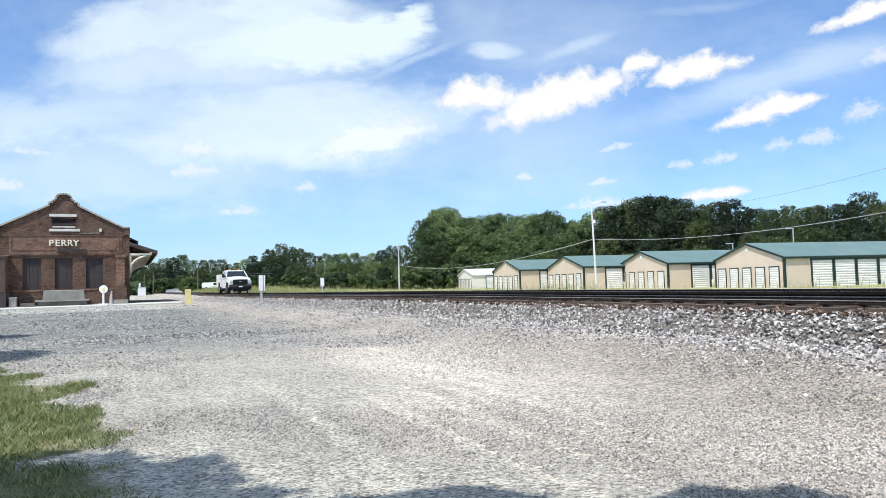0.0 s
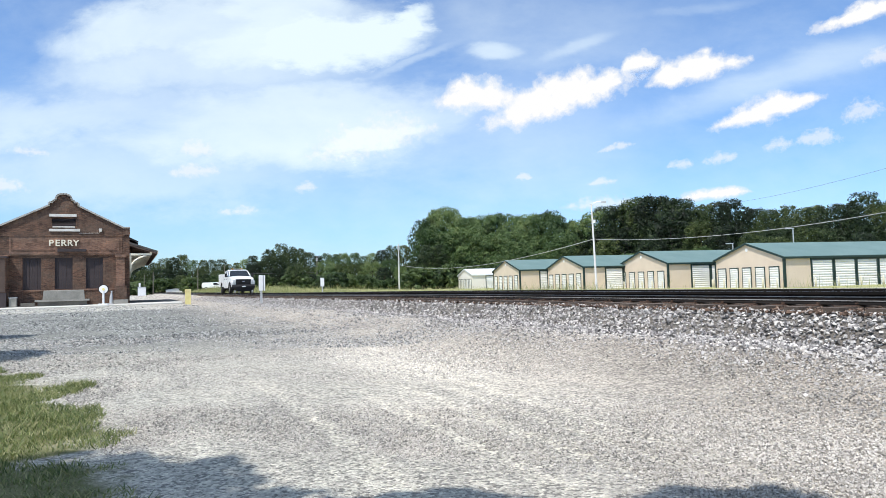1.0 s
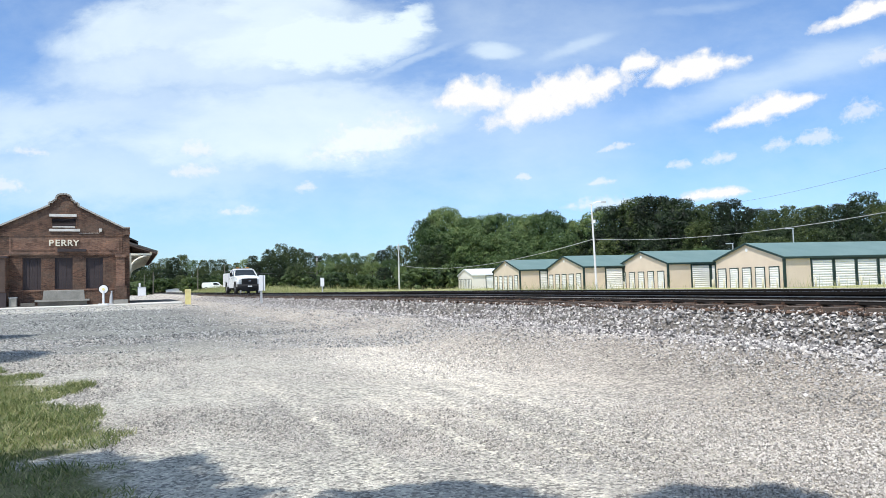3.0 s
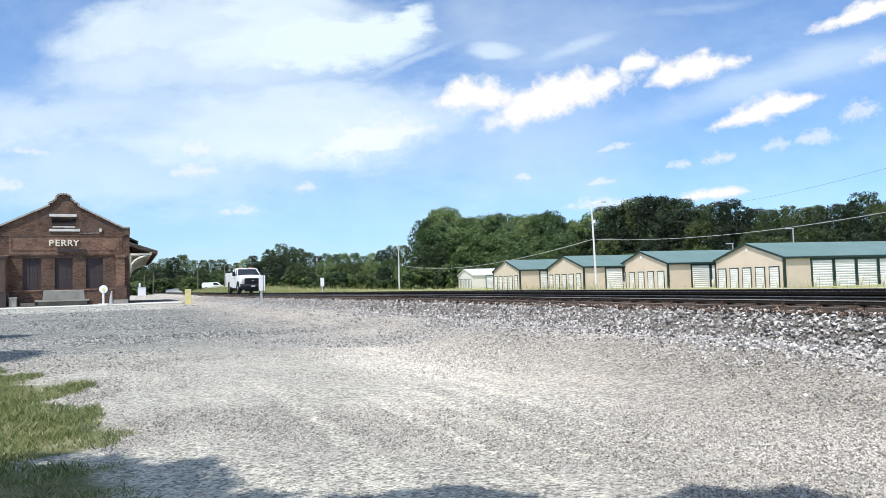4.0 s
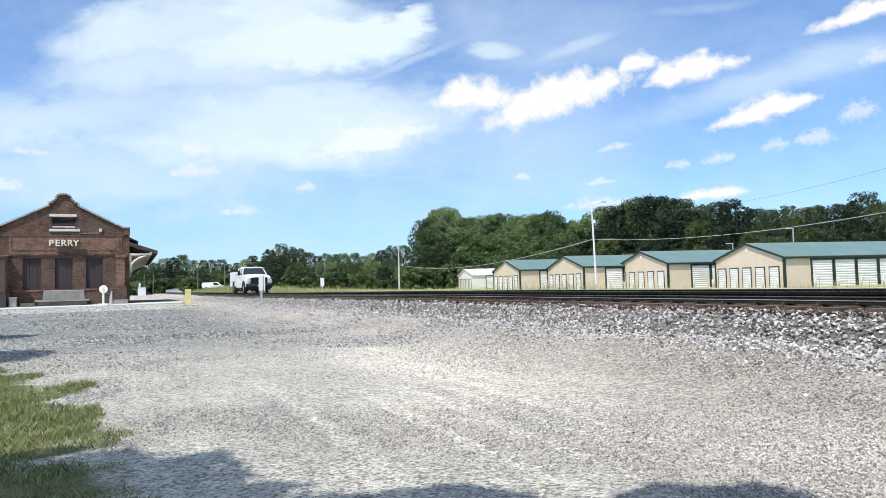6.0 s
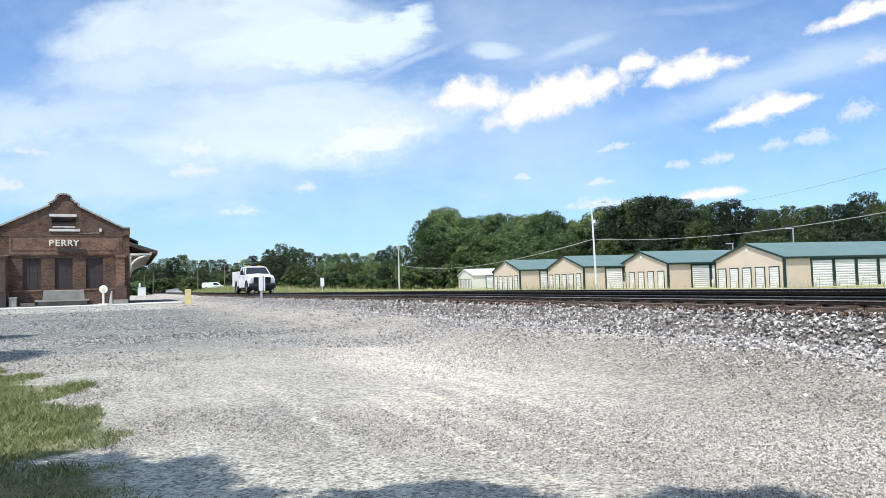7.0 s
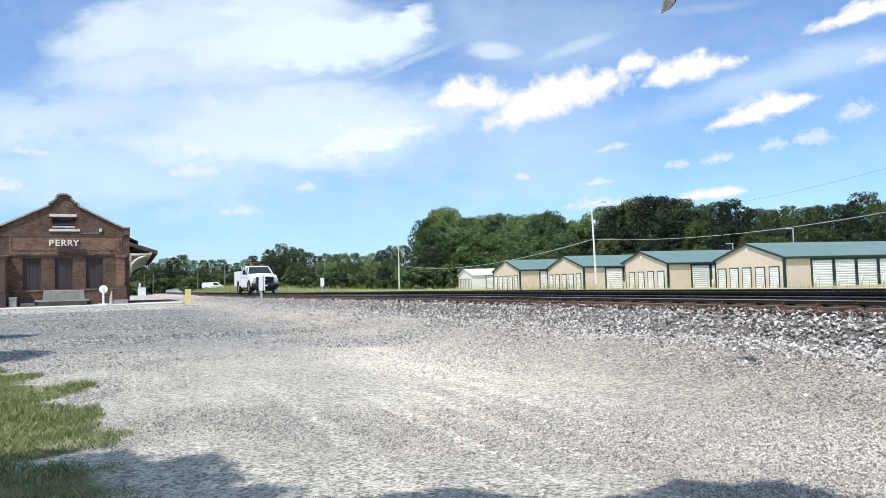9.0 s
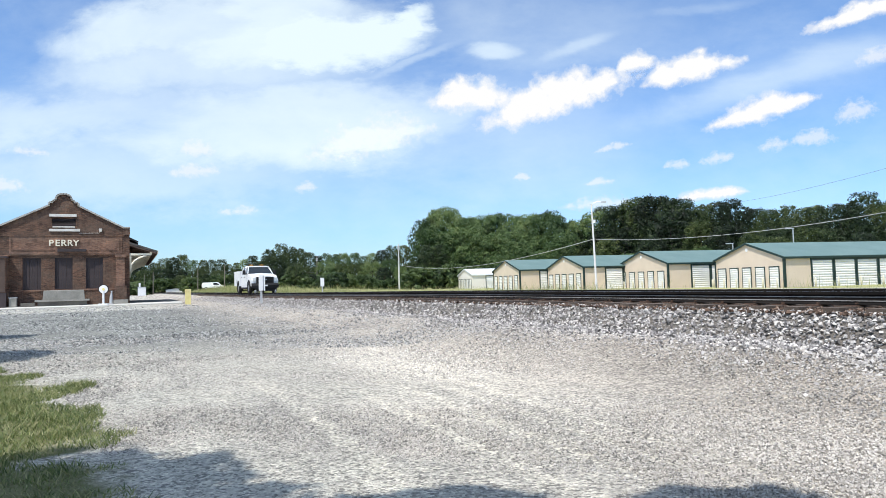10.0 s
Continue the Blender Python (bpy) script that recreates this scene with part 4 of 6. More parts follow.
        hi = [bm.verts.new((x, 0.41, z)) for x, z in pts]
        bm.faces.new(lo)
        bm.faces.new(list(reversed(hi)))
        for i in range(4):
            bm.faces.new((lo[i], hi[i], hi[(i + 1) % 4], lo[(i + 1) % 4]))
    part("coping", bm, COPING, d, "weathered grey stone coping")
    # boarded windows
    for a, b, c, e in holes[:3]:
        bm = bmesh.new()
        for s in ((a + 0.002, a + 0.075, c, e), (b - 0.075, b - 0.002, c, e), (a + 0.075, b - 0.075, e - 0.09, e - 0.002), (a + 0.075, b - 0.075, c + 0.002, c + 0.07)):
            bm_box(bm, s[0], s[1], 0.08, 0.20, s[2], s[3])
        w = part("window", bm, BOARD, d, "tall window boarded over with dark planks")
        boards(w, a + 0.075, b - 0.075, c + 0.07, e - 0.09, 0.17, 6, BOARD, "plank", "dark plank nailed over the window")
        bm = bmesh.new()
        bm_box(bm, a - 0.08, b + 0.08, -0.07, 0.2, c - 0.10, c - 0.002)
        bevel(bm, 0.015)
        part("window_sill", bm, BRICK_BAND, w)
        bm = bmesh.new()
        k = 11
        for i in range(k):
            t = (i - (k - 1) / 2) / k
            bm_box(bm, -0.045, 0.045, -0.02, 0.02, 0, 0.2, pose((a + b) / 2 + t * (b - a + 0.22), -0.01, e + 0.004, 0, t * 14, 0))
        part("flat_arch", bm, BRICK, w)
    # attic window
    a, b, c, e = holes[3]
    bm = bmesh.new()
    for i in range(6):
        z = c + 0.03 + i * 0.085
        bm_box(bm, a + 0.01, b - 0.01, -0.05, 0.05, 0, 0.018, pose(0, 0.06, z, 40, 0, 0))
    w = part("attic_window", bm, BOARD, d, "low dark attic louvre between white stone bands")
    for nm, z0, z1, xx0, xx1 in (("lintel", 6.68, 6.87, -5.10, -3.38), ("window_sill", 5.62, 5.80, -5.12, -3.16), ("lower_rail", 5.90, 5.98, -4.9, -3.48)):
        bm = bmesh.new()
        bm_box(bm, xx0, xx1, -0.09, -0.001, z0, z1)
        bevel(bm, 0.02)
        part(nm, bm, STONE, w, "pale cast stone")
    # corner piers
    for a, b in ((-0.80, -0.22), (-7.95, -7.60)):
        bm = bmesh.new()
        bm_box(bm, a, b, -0.48, -0.001, 1.45, 3.9)
        bm_box(bm, a - 0.06, b + 0.06, -0.56, -0.001, 3.74, 3.90)
        part("pier", bm, BRICK_BAND, d, "lighter brick corner pier")
        bm = bmesh.new()
        bm_box(bm, a - 0.10, b + 0.12, -0.60, -0.101, FOOT, 1.62)
        bevel(bm, 0.03)
        part("pier_base", bm, BRICK, d)
    bm = bmesh.new()
    bm_box(bm, -0.98, -0.02, -0.72, -0.102, FOOT, 0.62)
    bevel(bm, 0.02)
    part("pier_footing", bm, STONE_GREY, d, "pale concrete footing")
    # cap block at the eaves
    for a in (-8.52, -0.32):
        bm = bmesh.new()
        bm_box(bm, a, a + 0.45, -0.09, 0.43, 5.38, 5.98)
        bevel(bm, 0.03)
        part("kneeler", bm, BRICK, d)
    # long walls, roof and canopy
    for a, b in ((-8.5, -8.16), (-0.24, 0.1)):
        bm = bmesh.new()
        bm_box(bm, a, b, 0.345, L, FOOT, 5.2)
        part("side_wall", bm, BRICK_SIDE, d, "shaded brick long wall")
    bm = bmesh.new()
    bm_prism(bm, [(-8.5, FOOT), (0.1, FOOT), (0.1, 5.2), (-4.2, 7.4), (-8.5, 5.2)], L, L + 0.3)
    part("end_wall", bm, BRICK, d)
    for s in (-1, 1):
        bm = bmesh.new()
        bm_prism(bm, [(-4.2, 7.42), (-4.2 + s * 4.9, 4.95), (-4.2 + s * 4.9, 4.80), (-4.2, 7.25)], 0.42, L + 0.5)
        part("roof_slope", bm, SHINGLE, d, "dark shingle roof slope")
    # canopy on the track side, and its twin on the street side
    for s in (0, 1):
        bm = bmesh.new()
        bm_prism(bm, [(0.10, 4.86), (2.02, 4.20), (2.02, 4.08), (0.10, 4.72)], -0.12, L + 0.4)
        c = part("canopy", bm, SHINGLE, d, "deep shingled eaves canopy on curved brackets", None if s == 0 else pose(-8.4, 0, 0) @ Matrix.Diagonal((-1, 1, 1, 1)))
        bm = bmesh.new()
        bm_box(bm, 2.02, 2.07, -0.14, L + 0.42, 4.00, 4.22)
        part("fascia", bm, TRIM_WHITE, c, "pale eaves board")
        bm = bmesh.new()
        for i in range(27):
            y = -0.1 + i * 0.98
            v = bm_box(bm, 0.1, 2.0, y, y + 0.07, -0.12, 0.0)
            for q in v:
                q.co.z += 4.70 - (q.co.x - 0.1) * 0.332
        part("rafters", bm, BOARD_BROWN, c)
        for y in (0.05, 4.3, 8.6, 12.9, 17.2, 21.5, 25.4):
            bm = bmesh.new()
            pts = [(0.14, 2.85), (0.20, 3.15), (0.42, 3.45), (0.80, 3.70), (1.25, 3.86)]
            bm_tube(bm, [(x, y + 0.06, z) for x, z in pts], 0.075, 6)
            bm_box(bm, 0.1, 1.62, y, y + 0.13, 3.86, 4.02)
            bm_box(bm, 0.1, 0.22, y, y + 0.13, 2.7, 3.86)
            bm_box(bm, 1.50, 1.66, y - 0.02, y + 0.15, 3.98, 4.16)
            part("bracket", bm, TRIM_WHITE, c, "cream painted curved timber bracket")
    # name over the doors
    for i, (ch, x) in enumerate((("P", -5.14), ("E", -4.74), ("R", -4.38), ("R", -3.98), ("Y", -3.60))):
        cu = bpy.data.curves.new("letter", "FONT")
        cu.body, cu.size, cu.extrude, cu.offset = ch, 0.62, 0.05, 0.010
        t = new("letter", cu)
        me = bpy.data.meshes.new_from_object(t.evaluated_get(bpy.context.evaluated_depsgraph_get()))
        bpy.data.objects.remove(t)
        me.materials.clear()
        me.materials.append(TRIM_WHITE)
        o = new("letter", me)
        o.parent = d
        o.matrix_basis = pose(x, -0.062, 4.58, 90, 0, 0)
        o["label"] = "raised cream letter of the station name"
    bm = bmesh.new()
    bm_box(bm, -4.58, -2.76, -0.20, -0.026, 4.16, 4.36)
    bevel(bm, 0.03)
    part("lamp_housing", bm, BOARD, d, "dark strip lamp housing under the lettering")
    bm = bmesh.new()
    bm_box(bm, -1.92, -1.74, -0.16, -0.001, 5.62, 5.84)
    bm_tube(bm, [(-3.2, -0.03, 5.50), (-1.9, -0.03, 5.52), (-1.85, -0.03, 5.62)], 0.015, 6)
    part("floodlight", bm, STONE, d, "small pale floodlight with its conduit")
    # low wing that stands out on the street side
    bm = bmesh.new()
    bm_box(bm, -10.6, -7.60, -0.98, -0.21, FOOT, 3.70)
    w = part("entry_wing", bm, BRICK, d, "low projecting brick entry with a boarded door")
    bm = bmesh.new()
    bm_box(bm, -10.7, -7.52, -1.06, -0.21, 3.70, 3.82)
    bevel(bm, 0.02)
    part("coping", bm, BOARD, w)
    boards(w, -8.9, -7.66, 1.35, 3.62, -0.98, 6, BOARD_BROWN, "plank", "brown plank over the doorway")
    bm = bmesh.new()
    bm_box(bm, -9.2, -7.56, -1.10, -0.981, FOOT, 1.30)
    part("plinth", bm, BOARD, w)
    return d


build_depot()


def build_walk():
    bm = bmesh.new()
    outline = [(-14.0, -3.6), (3.6, -2.1), (3.7, 0.2), (0.05, 0.2), (-14.0, 0.1)]
    lo = [bm.verts.new((x, y, 0.0)) for x, y in outline]
    hi = [bm.verts.new((x, y, 0.34 + min(y, 0) * 0.030)) for x, y in outline]
    bm.faces.new(hi)
    for i in range(len(outline)):
        j = (i + 1) % len(outline)
        bm.faces.new((lo[i], lo[j], hi[j], hi[i]))
    ob = part("pavement", bm, CONCRETE, None, m=DEPOT)
    tagged(ob, "pale concrete walk around the brick depot", "pavement", kind="structure")
    # a dark strip added where the depot's shadow falls, to deepen it
    bm = bmesh.new()
    bm_box(bm, 0.12, 3.75, 0.22, 16.0, 0.0, 0.335)
    tagged(part("platform", bm, SHADE_DARK, None, m=DEPOT), "dark ground strip added to deepen the shade beside the depot", "pavement", kind="structure")


build_walk()


def build_bench():
    b = empty("stone_bench", DEPOT @ pose(-4.15, -0.65, 0.325), "grey stone bench with a high back against the brick wall", "bench")
    bm = bmesh.new()
    bm_prism(bm, [(-1.33, 0.40), (1.33, 0.40), (1.26, 1.08), (-1.26, 1.08)], 0.22, 0.36)
    bevel(bm, 0.03)
    part("backrest", bm, STONE_GREY, b)
    bm = bmesh.new()
    bm_box(bm, -1.75, 1.62, -0.32, 0.40, 0.30, 0.42)
    bevel(bm, 0.03)
    part("seat", bm, STONE_GREY, b, "worn grey seat slab")
    cuboid("base", (-1.58, 1.45, -0.22, 0.40, -0.01, 0.299), STONE_DARK, b, "stained dark concrete base", w=0.02)
    k = empty("concrete_step", DEPOT @ pose(-6.25, -0.75, 0.31), "low worn concrete block beside the stone bench", "block")
    cuboid("block", (-0.48, 0.36, -0.3, 0.3, 0, 0.26), STONE_DARK, k, w=0.03)
    s = empty("litter_box", DEPOT @ pose(-7.2, -0.75, 0.31), "small grey box beside the brick entry wing", "box")
    bm = bmesh.new()
    bm_box(bm, -0.22, 0.22, -0.2, 0.2, 0, 0.62)
    bevel(bm, 0.02)
    part("body", bm, STONE_GREY, s)
    bm = bmesh.new()
    bm_box(bm, -0.25, 0.25, -0.23, 0.23, 0.621, 0.68)
    bevel(bm, 0.02)
    part("lid", bm, GALV, s)


build_bench()


def build_standpipe():
    s = empty("standpipe", DEPOT @ pose(-1.12, -0.45, 0.325), "short pale standpipe beside the brick pier", "standpipe")
    bm = bmesh.new()
    bm_tube(bm, [(0, 0, 0), (0, 0, 0.5), (0.03, 0, 0.85)], [0.15, 0.11, 0.06], 10)
    part("pipe", bm, GALV, s)
    bm = bmesh.new()
    bm_tube(bm, [(0.03, 0, 0.851), (0.03, 0, 0.95)], 0.08, 10)
    part("cap", bm, GALV, s)


build_standpipe()
# ---- storage sheds ----
def roll_door(name, w, h, n):
    """A roll-up door of n curved slats, at the origin in the x-z plane, looking to -y."""
    bm = bmesh.new()
    prof = []
    for i in range(n):
        z = h * i / n
        s = h / n
        prof += [(0.0, z + 0.04 * s), (-0.05, z + 0.22 * s), (-0.05, z + 0.62 * s), (0.0, z + 0.96 * s)]
    a = [bm.verts.new((0, y, z)) for y, z in prof]
    b = [bm.verts.new((w, y, z)) for y, z in prof]
    for i in range(len(prof) - 1):
        bm.faces.new((a[i], b[i], b[i + 1], a[i + 1]))
    return mesh_of(name, bm, DOOR_WHITE)


def frame_mesh(name, w, h, t, d):
    bm = bmesh.new()
    bm_box(bm, -t, 0, -d, 0.02, 0, h + t)
    bm_box(bm, w, w + t, -d, 0.02, 0, h + t)
    bm_box(bm, 0, w, -d, 0.02, h, h + t)
    return mesh_of(name, bm, TRIM_GREEN)


SMALL_DOOR, BIG_DOOR = roll_door("roll_up_door", 1.20, 1.98, 9), roll_door("roll_up_door", 2.20, 2.56, 11)
SMALL_FRAME, BIG_FRAME = frame_mesh("door_frame", 1.20, 1.98, 0.09, 0.05), frame_mesh("door_frame", 2.20, 2.56, 0.16, 0.06)
LATCH_BM = bmesh.new()
bm_box(LATCH_BM, -0.07, 0.07, -0.06, -0.02, 0, 0.05)
LATCH = mesh_of("latch", LATCH_BM, GALV)


def storage_shed(x, y, z, wide, long, eave, ridge, white=False, big=14):
    """Gable end along +y from the corner at the origin, long side along +x."""
    wall, side, roof = (WHITE_SHEET, WHITE_SHEET_SIDE, ROOF_PALE) if white else (BEIGE, BEIGE_SIDE, ROOF_GREEN)
    label = "long white metal storage shed with roll-up doors" if white else "long beige metal storage shed with a green roof"
    s = empty("storage_shed", pose(x, y, z, 0, 0, STORE_TURN), label, "storage shed", "storage sheds")
    turn = pose(0, 0, 0, 0, 0, 90)
    # gable walls
    for k, x0 in enumerate((0.0, long - 0.1)):
        bm = bmesh.new()
        pts = [(0, 0), (wide, 0), (wide, eave), (wide / 2, ridge), (0, eave)]
        a = [bm.verts.new((x0, p, q)) for p, q in pts]
        b = [bm.verts.new((x0 + 0.1, p, q)) for p, q in pts]
        bm.faces.new(a)
        bm.faces.new(list(reversed(b)))
        for i in range(5):
            bm.faces.new((a[i], b[i], b[(i + 1) % 5], a[(i + 1) % 5]))
        part("gable_wall", bm, wall, s)
    for y0 in (0.0, wide - 0.1):
        cuboid("side_wall", (0.1, long - 0.1, y0, y0 + 0.1, 0, eave), side, s)
    # roof with overhang and trim
    rise = (ridge - eave) / (wide / 2)
    for k in (0, 1):
        bm = bmesh.new()
        e = -0.18 if k == 0 else wide + 0.18
        ze = eave - 0.18 * rise
        lo = [(-0.15, e, ze + 0.03), (long + 0.15, e, ze + 0.03), (long + 0.15, wide / 2, ridge + 0.03), (-0.15, wide / 2, ridge + 0.03)]
        va = [bm.verts.new(p) for p in lo]
        vb = [bm.verts.new((p[0], p[1], p[2] + 0.07)) for p in lo]
        bm.faces.new(va)
        bm.faces.new(list(reversed(vb)))
        for i in range(4):
            bm.faces.new((va[i], vb[i], vb[(i + 1) % 4], va[(i + 1) % 4]))
        part("roof_slope", bm, roof, s)
        bm = bmesh.new()
        g = [(-0.19, e, ze - 0.10), (-0.19, wide / 2, ridge - 0.10), (-0.19, wide / 2, ridge + 0.11), (-0.19, e, ze + 0.11)]
        va = [bm.verts.new(p) for p in g]
        vb = [bm.verts.new((p[0] + 0.035, p[1], p[2])) for p in g]
        bm.faces.new(va)
        bm.faces.new(list(reversed(vb)))
        for i in range(4):
            bm.faces.new((va[i], vb[i], vb[(i + 1) % 4], va[(i + 1) % 4]))
        part("rake_trim", bm, roof if white else TRIM_GREEN, s)
        yy = -0.24 if k == 0 else wide + 0.185
        cuboid("gutter", (-0.15, long + 0.15, yy, yy + 0.055, ze - 0.12, ze + 0.06), roof if white else TRIM_GREEN, s)
    if not white:
        for px, py in ((-0.06, -0.06), (-0.06, wide - 0.14), (long - 0.14, -0.06)):
            cuboid("corner_trim", (px, px + 0.20, py, py + 0.20, 0, eave - 0.1), TRIM_GREEN, s)
    bm = bmesh.new()
    bm_tube(bm, [(-0.05, wide / 2, ridge - 0.62), (0.02, wide / 2, ridge - 0.62)], 0.17, 10)
    part("gable_lamp", bm, SIGN_WHITE, s, "small round white gable lamp")
    # doors of the gable end
    n = 5
    pitch = (wide - 0.5) / n
    for i in range(n):
        o = new("roll_up_door", SMALL_DOOR)
        o.parent = s
        y0 = 0.45 + i * pitch + (pitch - 1.2) / 2 - 0.1
        o.matrix_basis = pose(-0.012, y0 + 1.2, 0.0, 0, 0, -90)
        o["label"] = "white slatted roll-up door"
        f = new("door_frame", SMALL_FRAME)
        f.parent = o
        l = new("latch", LATCH)
        l.parent, l.matrix_basis = o, pose(0.6, 0, 0.9)
    for i in range(big):
        x0 = 3.05 + i * 2.56
        if x0 + 2.4 > long:
            break
        o = new("roll_up_door", BIG_DOOR)
        o.parent = s
        o.matrix_basis = pose(x0, -0.012, 0)
        o["label"] = "wide white slatted roll-up door"
        f = new("door_frame", BIG_FRAME)
        f.parent = o
        l = new("latch", LATCH)
        l.parent, l.matrix_basis = o, pose(1.1, 0, 1.0)
    return s


def bollards(x, y, z, wide, sides, ends):
    """Cream posts that guard the doors."""
    bm = bmesh.new()
    bm_tube(bm, [(0, 0, -0.1), (0, 0, 0.88), (0, 0, 0.95)], [0.075, 0.075, 0.04], 10)
    me = mesh_of("bollard", bm, TRIM_WHITE, True)
    at = pose(x, y, z, 0, 0, STORE_TURN)
    pitch = (wide - 0.5) / 5
    spots = [(-0.55, 0.45 + i * pitch - 0.1) for i in range(ends)] + [(3.05 - 0.18 + i * 2.56, -0.55) for i in range(sides)]
    for a, b in spots:
        o = new("bollard", me)
        o.matrix_basis = at @ pose(a, b, 0)
        tagged(o, "short cream guard post before a storage shed door", "bollard", "guard posts")


bollards(31.5, 63.6, -0.14, 10.2, 6, 6)
bollards(25.2, 77.3, -0.14, 11.4, 2, 6)
storage_shed(31.5, 63.6, -0.14, 10.2, 48, 2.89, 4.40)
storage_shed(25.2, 77.3, -0.14, 11.4, 44, 2.89, 4.42)
storage_shed(17.4, 85.5, -0.10, 11.6, 40, 2.86, 4.36)
storage_shed(10.6, 95.9, -0.05, 11.8, 36, 2.80, 4.30)
storage_shed(5.95, 143.5, -0.10, 11.2, 30, 2.85, 4.15, True)
# ---- the truck on the track ----
def loft(bm, sections, close=True):
    """Skin a row of equal outlines, each a list of points."""
    rings = [[bm.verts.new(p) for p in s] for s in sections]
    n = len(rings[0])
    for a, b in zip(rings, rings[1:]):
        for i in range(n):
            bm.faces.new((a[i], a[(i + 1) % n], b[(i + 1) % n], b[i]))
    if close:
        bm.faces.new(list(reversed(rings[0])))
        bm.faces.new(rings[-1])


def wheel_set(parent, x, y, r, w, dual=False):
    bm = bmesh.new()
    prof = [(0.62, -0.5), (0.93, -0.5), (1.0, -0.36), (1.0, 0.36), (0.93, 0.5), (0.62, 0.5)]
    k = 22
    rings = [[bm.verts.new((b * w, a * r * math.cos(t * math.tau / k), a * r * math.sin(t * math.tau / k))) for a, b in prof] for t in range(k)]
    for t in range(k):
        for i in range(len(prof) - 1):
            bm.faces.new((rings[t][i], rings[(t + 1) % k][i], rings[(t + 1) % k][i + 1], rings[t][i + 1]))
    wh = part("wheel", bm, RUBBER, parent, "black tyre on a steel rim", pose(x, y, r))
    bm = bmesh.new()
    s = 1 if x > 0 else -1
    bm_tube(bm, [(-0.3 * w, 0, 0), (0.36 * w * s, 0, 0)] if s > 0 else [(0.3 * w, 0, 0), (-0.36 * w, 0, 0)], r * 0.61, 18)
    bm_tube(bm, [(0.36 * w * s, 0, 0), (0.47 * w * s, 0, 0)], [r * 0.26, r * 0.2], 10)
    part("rim", bm, ALLOY, wh)
    return wh


